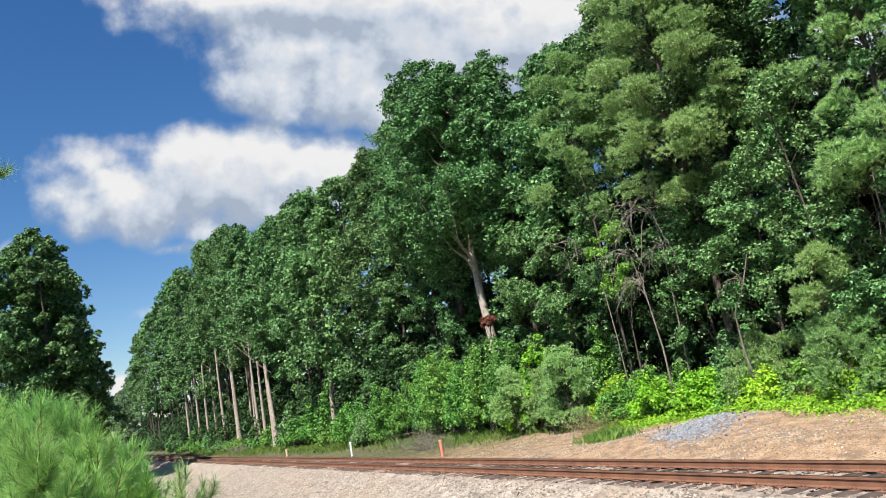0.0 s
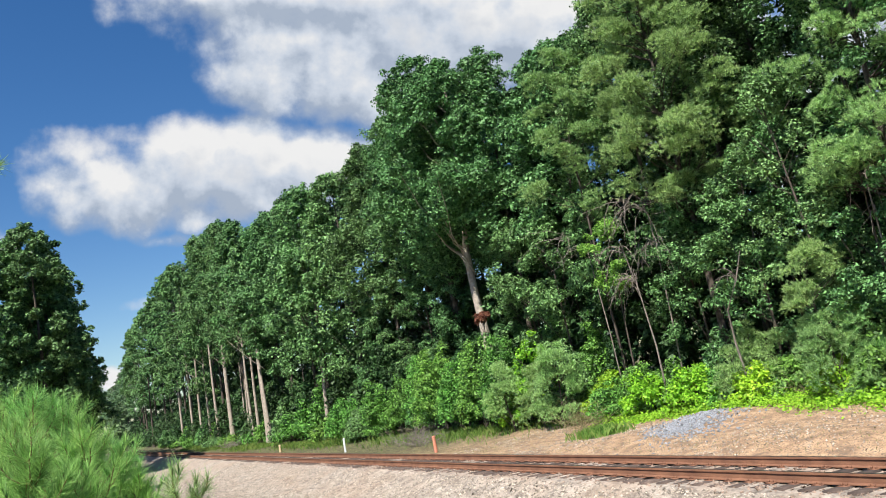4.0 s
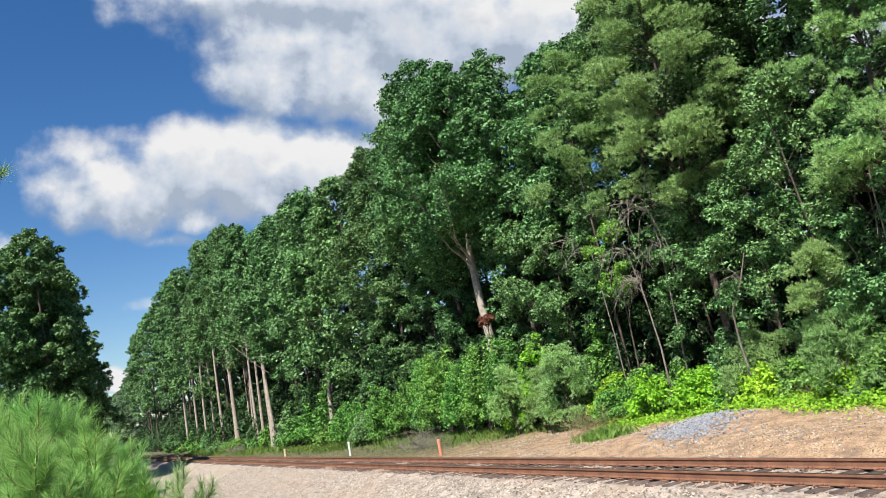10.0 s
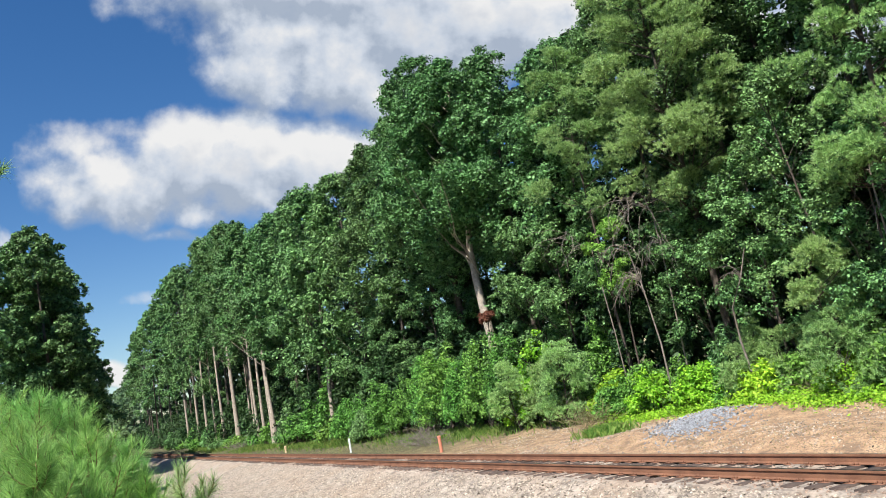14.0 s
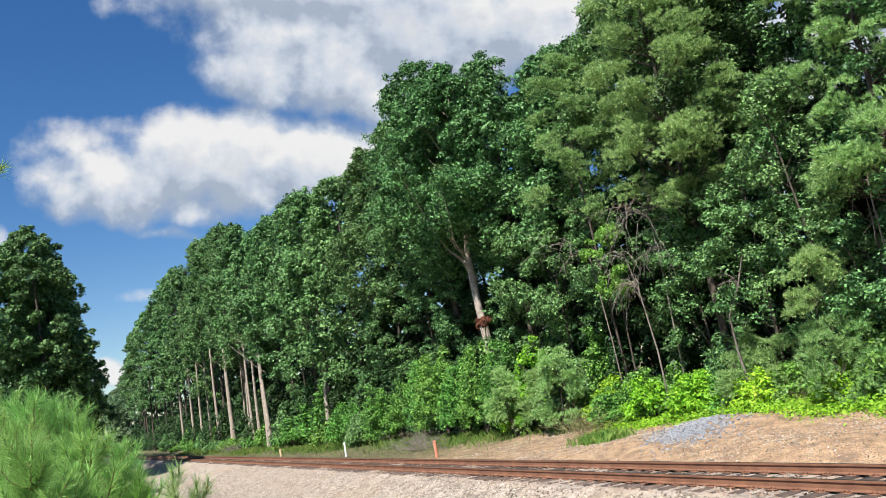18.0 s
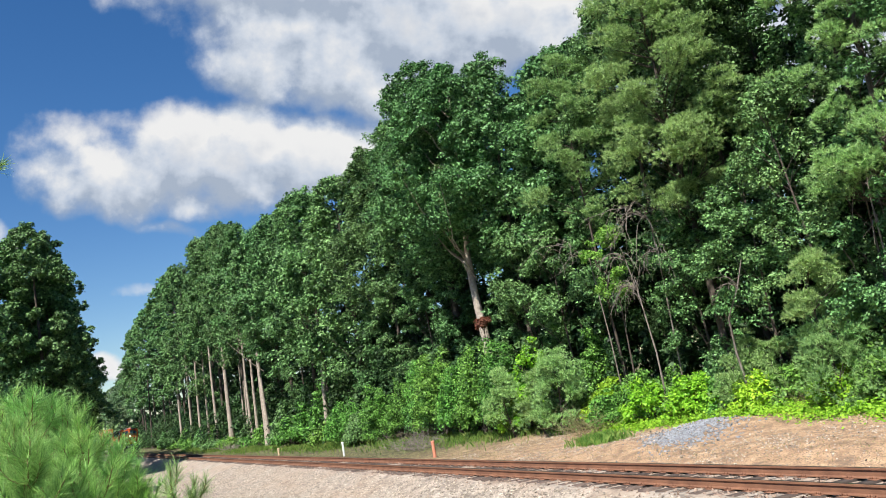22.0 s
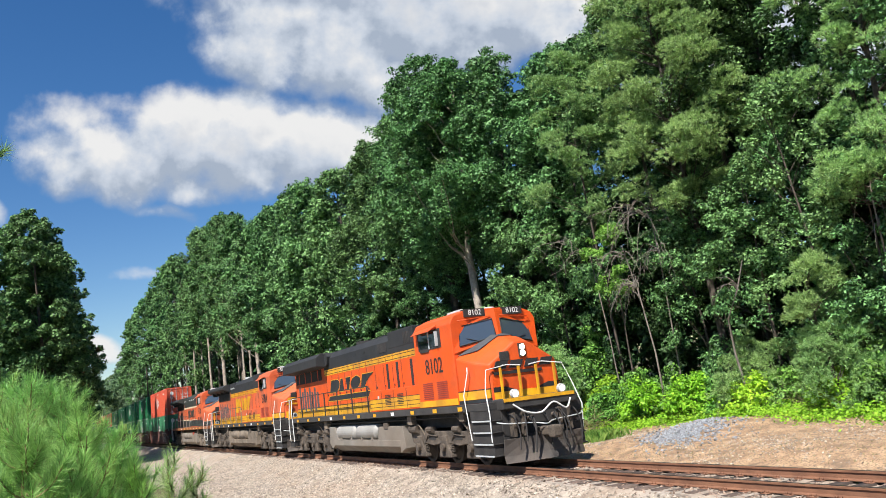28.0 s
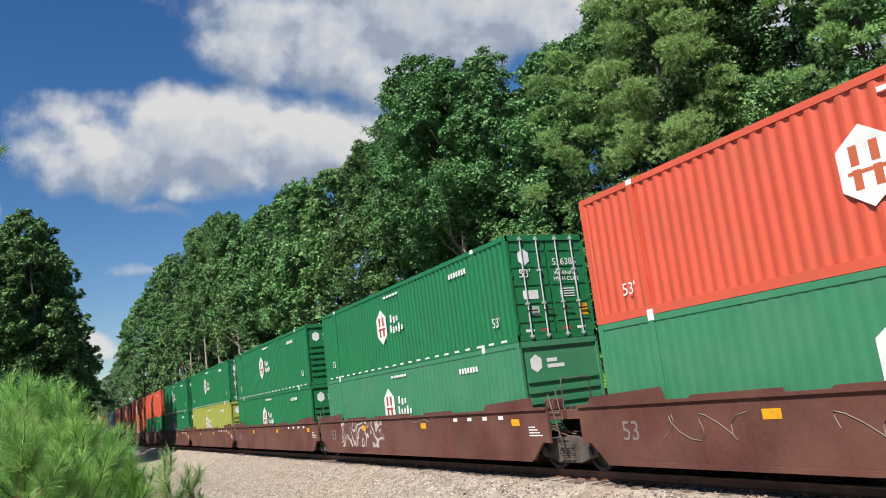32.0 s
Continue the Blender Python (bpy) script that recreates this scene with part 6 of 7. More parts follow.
            box_part("step_edge", (-1.30, -0.22, s * 1.585 - 0.012, s * 1.585 + 0.012, 0.36 + i * 0.32, 0.40 + i * 0.32), PALE_METAL, st)
        pipe("grab_rail", [(-0.30, s * 1.56, 0.75), (-0.22, s * 1.58, 1.5), (-0.45, s * 1.50, 2.15), (-0.60, s * 1.32, 2.75), (-0.60, s * 0.6, 2.85), (-0.60, s * 0.15, 2.80)], 0.018, WHITE, lo, "white bent grab rail")
        pipe("grab_rail", [(-1.42, s * 1.58, 0.80), (-1.50, s * 1.60, 1.5), (-1.62, s * 1.58, 2.1), (-1.35, s * 1.52, 2.75), (-1.38, s * 1.50, 2.9)], 0.018, WHITE, lo, "white bent grab rail")
        pipe("grab_rail", [(-21.0, s * 1.56, 0.70), (-21.05, s * 1.58, 1.6), (-20.9, s * 1.52, 2.8)], 0.022, WHITE, lo, "white rear grab rail")
        pipe("grab_rail", [(-20.3, s * 1.57, 0.70), (-20.32, s * 1.59, 1.55), (-20.55, s * 1.55, 2.1), (-20.5, s * 1.52, 2.8)], 0.020, WHITE, lo, "white rear grab rail")
        box_part("rear_step_well", (-21.25, -20.45, s * 1.38 - 0.14, s * 1.38 + 0.14, 0.40, 1.62), SHADE_METAL, lo)
        for i in range(4):
            box_part("rear_step", (-21.3, -20.4, s * 1.40 - 0.19, s * 1.40 + 0.19, 0.43 + i * 0.32, 0.455 + i * 0.32), TAN_DUST, lo)
        # equipment lockers flush with the sill between cab and walkway
        lk = box_part("equipment_locker", (LOCKER, -4.81, s * 1.25 - 0.27, s * 1.25 + 0.27, 1.845, 2.62), body, lo, "wide equipment locker beside the hood", 0.015)
        yl = s * 1.522
        box_part("locker_stripe", (LOCKER + 0.02, -4.83, yl - 0.004, yl + 0.004, 1.90, 2.30 if style != 3 else 2.40), low, lk)
        for zz in ((2.0, 2.14, 2.30) if style != 3 else (2.44, 2.47)):
            box_part("pinstripe", (LOCKER + 0.02, -4.83, yl - 0.006, yl + 0.006, zz - 0.010, zz + 0.010), (BLACK if style == 1 else RUST_RED) if style != 3 else CREAM, lk)
        for x in (-5.9, -7.05, -8.2):
            box_part("door_seam", (x - 0.010, x + 0.010, yl - 0.007, yl + 0.007, 1.90, 2.58), SHADE_METAL, lk)
        for x in (-6.45, -7.6):
            for i in range(7):
                box_part("louvre", (x - 0.26, x + 0.26, yl - 0.012, yl + 0.012, 2.06 + i * 0.055, 2.085 + i * 0.055), SHADE_METAL, lk)
        box_part("latch", (-8.55, -8.45, yl - 0.02, yl + 0.02, 2.30, 2.42), PALE_METAL, lk)
        # pipes, valves and boxes hung under the sill
        for i in range(9):
            x = (-5.9, -6.4, -1.9, -2.6, -15.4, -15.9, -16.8, -19.6, -20.1)[i]
            pipe("air_pipe", [(x - 0.5, s * 1.22, 1.56), (x - 0.2, s * (1.26 + 0.03 * (i % 3)), 1.30 + 0.05 * (i % 4)), (x + 0.25, s * 1.30, 1.28), (x + 0.45, s * 1.20, 0.95 + 0.08 * (i % 3))], 0.022 + 0.006 * (i % 2), GRIME if i % 3 else TAN_DUST, lo)
        for x, ww, hh in ((-6.2, 0.34, 0.30), (-15.6, 0.40, 0.34), (-2.3, 0.30, 0.26), (-20.2, 0.30, 0.30)):
            box_part("valve_box", (x - ww / 2, x + ww / 2, s * 1.30 - 0.10, s * 1.30 + 0.10, 1.60 - hh, 1.61), TAN_DUST, lo, "", 0.02)
        # handrails along the walkway
        pipe("handrail", [(-20.6, s * 1.50, 2.85), (-13, s * 1.50, 2.85), (LOCKER - 0.25, s * 1.50, 2.85), (LOCKER - 0.08, s * 1.50, 2.70)], 0.020, SHADE_METAL if style == 1 else GRIME, lo, "walkway handrail")
        for i in range(7):
            x = -20.6 + i * (LOCKER + 20.3) / 6
            box_part("stanchion", (x - 0.030, x + 0.030, s * 1.50 - 0.02, s * 1.50 + 0.02, 1.84, 2.86), SHADE_METAL if style == 1 else TANK, lo)
        # nose yellow posts
        for y in (0.30, 0.92):
            box_part("gate_post", (-0.50, -0.44, s * y - 0.03, s * y + 0.03, 1.90, 2.78), YELLOW, fp)
    bm = bmesh.new()                            # a V of two swept blades
    rows_ = [[bm.verts.new((xc - sw * abs(yy) ** 1.3, yy, z)) for yy in (-1.32, -0.9, -0.45, 0, 0.45, 0.9, 1.32)] for xc, sw, z in ((0.26, 0.24, 0.14), (0.14, 0.20, 0.34), (0.05, 0.12, 0.58), (0.02, 0.06, 0.80))]
    for p0, p1 in zip(rows_, rows_[1:]):
        for i in range(6):
            bm.faces.new([p0[i], p0[i + 1], p1[i + 1], p1[i]])
    bmesh.ops.recalc_face_normals(bm, faces=bm.faces[:])
    bmesh.ops.solidify(bm, geom=bm.faces[:], thickness=0.04)
    part("pilot_plow", bm, PLOW, lo, "dusty dark snow plow pilot")
    box_part("plow_carrier", (-0.50, -0.16, -1.22, 1.22, 0.32, 0.86), SHADE_METAL, lo)
    pipe("cut_lever", [(-0.12, -1.45, 1.28), (0.06, -1.2, 1.22), (0.10, -0.4, 1.16), (0.34, -0.1, 1.10), (0.10, 0.3, 1.16), (0.06, 1.2, 1.22), (-0.12, 1.45, 1.28)], 0.018, PALE_METAL, lo, "pale bent uncoupling lever")
    for i in range(5):
        yh = -1.05 + 0.52 * i
        pipe("brake_hose", [(-0.18, yh, 1.50), (0.10, yh + 0.05, 1.36), (0.20, yh + 0.12, 0.95), (0.24, yh + 0.05, 0.50 + 0.1 * (i % 2))], 0.022, SHADE_METAL, lo)
    box_part("end_plate", (-0.50, -0.22, -1.22, 1.22, 0.86, 1.60), SHADE_METAL, lo, "near-black end plate behind the coupler", 0.02)
    for y in (-0.95, -0.62, 0.62, 0.95):
        box_part("pilot_brace", (-0.22, 0.02, y - 0.04, y + 0.04, 0.84, 1.50), GRIME, lo)
    for y in (-0.42, 0.42):
        cyl_part("angle_cock", (-0.2, y, 1.30), (0.06, y, 1.30), 0.07, GRIME, lo, "", 10)
    cp = box_part("coupler", (-0.2, 0.62, -0.13, 0.13, 0.78, 1.02), GRIME, lo, "rusty knuckle coupler", 0.04)
    box_part("knuckle", (0.50, 0.78, -0.24, 0.10, 0.72, 1.06), GRIME, cp, "", 0.06)
    for s in (-1, 1):
        pipe("air_hose", [(0.05, s * 0.35, 1.35), (0.22, s * 0.40, 1.05), (0.26, s * 0.48, 0.55), (0.30, s * 0.55, 0.38)], 0.028, SHADE_METAL, lo)
        pipe("air_hose", [(0.05, s * 0.62, 1.42), (0.20, s * 0.70, 1.10), (0.24, s * 0.74, 0.70)], 0.024, SHADE_METAL, lo)
    pipe("cable", [(0.04, -0.95, 1.72), (0.12, -0.6, 1.48), (0.14, -0.1, 1.42), (0.12, 0.35, 1.66), (0.14, 0.75, 1.45), (0.05, 1.0, 1.70)], 0.026, WHITE if style == 1 else GRIME, lo, "looped pale jumper cable")
    box_part("rear_coupler", (-21.95, -20.9, -0.13, 0.13, 0.78, 1.02), GRIME, lo, "", 0.03)
    # side writing and emblems
    num = {1: "8102", 2: "5084", 3: "1120"}[style]
    for s in (-1, 1):
        writing(num, 0.50, on_side(-3.45, s * 1.562, 3.10, s, 0.92), BLACK, cab, "road_number", "dark road number on the cab side")
        ex, ew, eh, em = {1: (-13.0, 5.4, 0.54, BLACK), 2: (-11.8, 4.8, 0.95, YELLOW), 3: (-11.7, 3.5, 0.74, DARK_GREEN)}[style]
        logo_blocks(lo, ex, s * (w + 0.009), 3.12 if style == 1 else 3.02, ew, eh, em, 0.5 if style == 1 else 0.1)
        if style == 1:
            logo_blocks(lo, ex, s * (w + 0.005), 3.12, ew, eh, YELLOW, 0.5, 0.03)
            for g, mm in ((0.03, YELLOW), (0.0, BLACK)):
                bm = bmesh.new()
                for v in box_bm(bm, -16.0 - g, -10.8 + g, s * (w + 0.009 - 0.1 * g) - 0.004, s * (w + 0.009 - 0.1 * g) + 0.004, 2.48 - g, 2.68 + g):
                    v.co.x += 1.2 * (v.co.z - 2.58)
                part("emblem_bar", bm, mm, lo)
    # fuel tank with air reservoirs
    tm = {1: TANK, 2: TAN_DUST, 3: TANK}[style]
    tank = sweep_part("fuel_tank", [(-1.02, 0.28), (1.02, 0.28), (1.40, 0.56), (1.40, 0.80), (-1.40, 0.80), (-1.40, 0.56)], -14.8, -7.2, tm, lo, "dusty grey fuel tank with a recess for the reservoirs", 0.02)
    prism_part("tank_end", [(-7.2, 0.34), (-6.75, 0.50), (-6.85, 1.28), (-9.15, 1.28), (-9.30, 0.78), (-7.2, 0.78)], -1.395, 1.395, tm, tank, "", 0.02)
    prism_part("tank_end", [(-15.1, 1.34), (-15.15, 0.60), (-14.8, 0.40), (-14.0, 0.78), (-14.35, 1.34)], -1.395, 1.395, tm, tank, "", 0.02)
    for s in (-1, 1):
        for x0, x1 in ((-14.0, -11.75), (-11.55, -9.4)):
            res = cyl_part("air_reservoir", (x0 + 0.12, s * 1.20, 1.10), (x1 - 0.12, s * 1.20, 1.10), 0.29, PALE_TANK if style == 1 else tm, tank, "pale cylindrical air reservoir", 20)
            cyl_part("dome", (x0 + 0.12, s * 1.20, 1.10), (x0, s * 1.20, 1.10), 0.29, PALE_TANK if style == 1 else tm, res, "", 20, 0.15)
            cyl_part("dome", (x1 - 0.12, s * 1.20, 1.10), (x1, s * 1.20, 1.10), 0.29, PALE_TANK if style == 1 else tm, res, "", 20, 0.15)
            for x in (x0 + 0.5, x1 - 0.5):
                box_part("cradle", (x - 0.08, x + 0.08, s * 1.30 - 0.12, s * 1.30 + 0.12, 0.78, 0.92), tm, tank)
        box_part("filler", (-8.6, -8.2, s * 1.36 - 0.06, s * 1.36 + 0.06, 1.18, 1.40), RUST_RED if style == 3 else GRIME, tank, "", 0.02)
        pipe("sill_pipe", [(-20.0, s * 1.30, 1.50), (-10, s * 1.34, 1.46), (-2.0, s * 1.30, 1.50)], 0.03, SHADE_METAL, lo)
    loco_truck(lo, -3.95, TAN_DUST if style == 3 else GRIME)
    loco_truck(lo, -18.0, TAN_DUST if style == 3 else GRIME)
    return lo


def container(style, doors, label, digits="", smooth_sides=False):
    """A 53-foot box: frame, corrugated sides, roof, door or ribbed end; x=0 is its front, z=0 its underside."""
    c = thing("container", label, "shipping container", group="stacked containers")
    mat = CONT[style]
    L, hw, H = 16.15, 1.295, 2.896
    for s in (-1, 1):
        # corrugated side sheet
        prof, x, i = [], 0.16, 0
        d = 0.008 if smooth_sides else 0.036
        while x < L - 0.16:
            for dx, y in ((0.0, 0.0), (0.085, 0.0), (0.13, d), (0.215, d), (0.26, 0.0)):
                if x + dx < L - 0.16:
                    prof.append((-(x + dx), s * (hw - 0.012 - y)))
            x += 0.28
        prof.append((-(L - 0.16), s * (hw - 0.012)))
        v = [(a, b, z) for z in (0.17, H - 0.12) for a, b in prof]
        k = len(prof)
        f = [(j, j + 1, k + j + 1, k + j) if s < 0 else (j + 1, j, k + j, k + j + 1) for j in range(k - 1)]
        raw("side_panel", v, f, mat, c)
        box_part("top_rail", (-L, 0, *sorted((s * (hw - 0.05), s * (hw + 0.001))), H - 0.13, H), mat, c)
        box_part("bottom_rail", (-L, 0, *sorted((s * (hw - 0.05), s * (hw + 0.002))), 0, 0.18), mat, c)
        for x in (-0.001, -1.83, -14.32, -L + 0.16):
            box_part("post", (x - 0.158, x, *sorted((s * (hw - 0.05), s * (hw + 0.005))), 0.012, H - 0.004), mat, c)
        for x in (-1.83, -14.32):
            for z0 in (-0.004, H - 0.11):
                box_part("corner_casting", (x - 0.16, x + 0.02, *sorted((s * (hw - 0.05), s * (hw + 0.009))), z0, z0 + 0.115), WHITE, c)
        # markings
        y = s * (hw + 0.010)
        for x in (-1.0, -15.2):
            writing("53'", 0.27, on_side(x if x > -2 else x + 0.3, y, 0.62, s), WHITE, c, "size_mark")
        lx = -9.2 if s < 0 else -6.9
        k = 0.62
        bm = bmesh.new()
        hexa = [(lx + k * 0.86 * math.sin(a), 1.55 + k * 1.05 * math.cos(a)) for a in (math.pi / 3 * j for j in range(6))]
        prism(bm, hexa, y - 0.003, y + 0.003)
        sign = part("hexagon_sign", bm, WHITE, c, "white hexagon emblem")
        ink = RUST_RED if style in ("green", "lime", "pale") else CONT["rust"]
        for dx in (-0.17, 0.17):
            box_part("sign_bar", (lx + dx - 0.07, lx + dx + 0.07, y - 0.006, y + 0.006, 1.20, 1.52), ink, sign)
            box_part("sign_bar", (lx + dx - 0.07, lx + dx + 0.07, y - 0.006, y + 0.006, 1.58, 1.90), ink, sign)
        box_part("sign_bar", (lx - 0.32, lx + 0.32, y - 0.005, y + 0.005, 1.44, 1.50), ink, sign)
        for i, (a, b, z) in enumerate(((0.85, 1.65, 1.72), (0.78, 2.0, 1.36))):
            n = 3 + 2 * i
            for j in range(n):
                w0 = (b - a) / n
                box_part("name_bar", (lx + a + j * w0, lx + a + (j + 0.55) * w0, y - 0.003, y + 0.003, z - 0.10 - 0.05 * (j % 2), z + (0.17 if j % 3 == 0 else 0.08)), WHITE, c)
        for j in range(7):
            box_part("code_bar", (-3.5 + j * 0.17, -3.39 + j * 0.17, y - 0.003, y + 0.003, 2.30, 2.46), WHITE, c)
        for j in range(5):
            box_part("code_bar", (-8.8 + j * 0.28, -8.58 + j * 0.28, y - 0.003, y + 0.003, 2.54, 2.62), WHITE, c)
        if style == "green":
            for j in range(22):
                xj = -0.55 - j * 0.70
                box_part("reflective_tape", (xj - 0.30, xj, y - 0.004, y + 0.002 * s, 0.05, 0.11), WHITE, c)
    box_part("roof", (-L + 0.02, -0.02, -hw + 0.03, hw - 0.03, H - 0.05, H - 0.015), mat, c)
    box_part("floor", (-L + 0.02, -0.02, -hw + 0.04, hw - 0.04, 0.03, 0.16), SHADE_METAL, c)
    for e, x in ((1, 0.0), (-1, -L)):
        x0, x1 = sorted((x, x - e * 0.10))
        box_part("end_header", (x0, x1, -hw, hw, H - 0.16, H - 0.002), mat, c)
        box_part("end_sill", (x0, x1, -hw, hw, 0.002, 0.16), mat, c)
        xi = x - e * 0.055
        if doors and e == 1:
            for s in (-1, 1):
                y0, y1 = sorted((s * 0.02, s * (hw - 0.06)))
                dr = box_part("door", (xi - 0.03, xi + 0.02, y0, y1, 0.17, H - 0.17), mat, c, "ribbed steel cargo door")
                for z in (0.55, 1.05, 1.55, 2.05, 2.50):
                    box_part("rib", (xi + 0.0, xi + 0.04, y0 + 0.05, y1 - 0.05, z - 0.05, z + 0.05), mat, dr)
                for yy in (0.32, 0.85):
                    cyl_part("lock_rod", (xi + 0.075, s * yy, 0.05), (xi + 0.075, s * yy, H - 0.04), 0.022, PALE_METAL, dr, "", 8)
                    for z in (0.12, 1.0, 1.9, H - 0.12):
                        box_part("rod_keeper", (xi + 0.02, xi + 0.10, s * yy - 0.05, s * yy + 0.05, z - 0.03, z + 0.03), PALE_METAL, dr)
                    box_part("handle", (xi + 0.08, xi + 0.10, s * yy - 0.05, s * yy + 0.28, 0.78, 0.82), SHADE_METAL, dr)
                for j in range(2):
                    box_part("reflector", (xi + 0.021, xi + 0.024, s * (0.35 + 0.5 * j) - 0.14, s * (0.35 + 0.5 * j) + 0.14, 0.24, 0.31), WHITE if j else RUST_RED, dr)
                for z in (0.5, 1.1, 1.8, 2.4):
                    box_part("hinge", (xi + 0.0, xi + 0.05, s * (hw - 0.07) - 0.03, s * (hw - 0.07) + 0.03, z - 0.06, z + 0.06), mat, dr)
                if s < 0:
                    front_plate("door_sign", [(-0.78 + 0.2 * math.sin(a), 2.28 + 0.24 * math.cos(a)) for a in (math.pi / 3 * j for j in range(6))], xi + 0.042, 0.006, WHITE, dr)
                    writing("53'", 0.24, on_front(xi + 0.045, -0.80, 1.82), WHITE, dr, "size_mark")
                    box_part("plate", (xi + 0.02, xi + 0.045, -0.92, -0.45, 1.12, 1.36), WHITE, dr)
                    box_part("decal", (xi + 0.02, xi + 0.046, -0.70, -0.48, 0.66, 0.92), PALE_METAL, dr)
                else:
                    if digits:
                        writing(digits, 0.20, on_front(xi + 0.047, 0.56, 2.12), WHITE, dr, "serial_number")
                    writing("WARNING", 0.12, on_front(xi + 0.045, 0.56, 1.80), WHITE, dr, "notice_text")
                    writing("HIGH CUBE", 0.12, on_front(xi + 0.045, 0.56, 1.64), WHITE, dr, "notice_text")
                    box_part("placard", (xi + 0.02, xi + 0.045, 0.88, 1.14, 0.60, 0.92), REFLECT, dr)
                    for j in range(4):
                        box_part("notice_bar", (xi + 0.02, xi + 0.044, 0.30, 0.78, 1.14 + j * 0.07, 1.17 + j * 0.07), WHITE, dr)
        else:
            sheet = box_part("end_sheet", (min(xi, xi - e * 0.03), max(xi, xi - e * 0.03), -hw + 0.06, hw - 0.06, 0.15, H - 0.15), mat, c, "ribbed container end")
            for j in range(6):
                z = 0.40 + j * 0.28
                box_part("end_rib", (min(xi, xi + e * 0.05), max(xi, xi + e * 0.05), -hw + 0.15, hw - 0.15, z, z + 0.13), mat, sheet)
            if e == 1:
                front_plate("end_sign", [(-0.80 + 0.2 * math.sin(a), 2.30 + 0.24 * math.cos(a)) for a in (math.pi / 3 * j for j in range(6))], xi + 0.002, 0.006, WHITE, sheet)
                for j, (z, n) in enumerate(((2.36, 3), (2.20, 5))):
                    box_part("name_bar", (xi + 0.002, xi + 0.008, -0.45, -0.45 + n * 0.11, z - 0.05, z + 0.05), WHITE, sheet)
        for s in (-1, 1):
            box_part("corner_post", (min(x, x - e * 0.12), max(x, x - e * 0.12), *sorted((s * (hw - 0.07), s * (hw + 0.004))), 0.004, H - 0.001), mat, c)
    return c


def graffiti_material():
    m = bpy.data.materials.new("graffiti_on_brown")
    n, l = nodes_of(m)
    tc, wv, ns = n.new("ShaderNodeTexCoord"), n.new("ShaderNodeTexWave"), n.new("ShaderNodeTexNoise")
    wv.wave_type = "RINGS"
    wv.inputs["Scale"].default_value, wv.inputs["Distortion"].default_value, wv.inputs["Detail"].default_value = 0.9, 24.0, 2.0
    ns.inputs["Scale"].default_value, ns.inputs["Detail"].default_value = 1.1, 3
    l.new(tc.outputs["Object"], wv.inputs["Vector"])
    l.new(tc.outputs["Object"], ns.inputs["Vector"])
    mul = n.new("ShaderNodeMath")
    mul.operation = "MULTIPLY"
    l.new(wv.outputs["Fac"], mul.inputs[0])
    l.new(ns.outputs["Fac"], mul.inputs[1])
    r = ramp_node(n, [(0.30, (0.13, 0.055, 0.042)), (0.36, (0.55, 0.49, 0.42)), (0.50, (0.44, 0.37, 0.31)), (0.56, (0.15, 0.065, 0.05))])
    l.new(mul.outputs[0], r.inputs[0])
    l.new(r.outputs[0], n["Principled BSDF"].inputs["Base Color"])
    n["Principled BSDF"].inputs["Roughness"].default_value = 0.7
    return m


GRAFFITI = graffiti_material()


def freight_truck(parent, x):
    t = box_part("truck", (x - 0.35, x + 0.35, -0.9, 0.9, 0.42, 0.75), SHADE_METAL, parent, "two-axle cast freight truck")
    for s in (-1, 1):
        side = [(-1.15, 0.40), (-0.80, 0.32), (-0.45, 0.22), (0.45, 0.22), (0.80, 0.32), (1.15, 0.40), (1.15, 0.62), (0.85, 0.74), (0.40, 0.86), (-0.40, 0.86), (-0.85, 0.74), (-1.15, 0.62)]
        prism_part("side_frame", [(x + a, z) for a, z in side], s * 0.98, s * 1.12, GRIME, t, bevel=0.02)
        for dx in (-0.89, 0.89):
            add_wheel(t, x + dx, s, 0.48)
            cyl_part("bearing_cap", (x + dx, s * 1.05, 0.48), (x + dx, s * 1.20, 0.48), 0.13, GRIME, t, "", 12)
        for dx in (-0.2, 0.0, 0.2):
            bm = bmesh.new()
            for i in range(6):
                cyl(bm, (x + dx, s * 1.12, 0.30 + 0.055 * i), (x + dx, s * 1.12, 0.335 + 0.055 * i), 0.085, 10)
            part("spring", bm, GRIME, t)
    return t


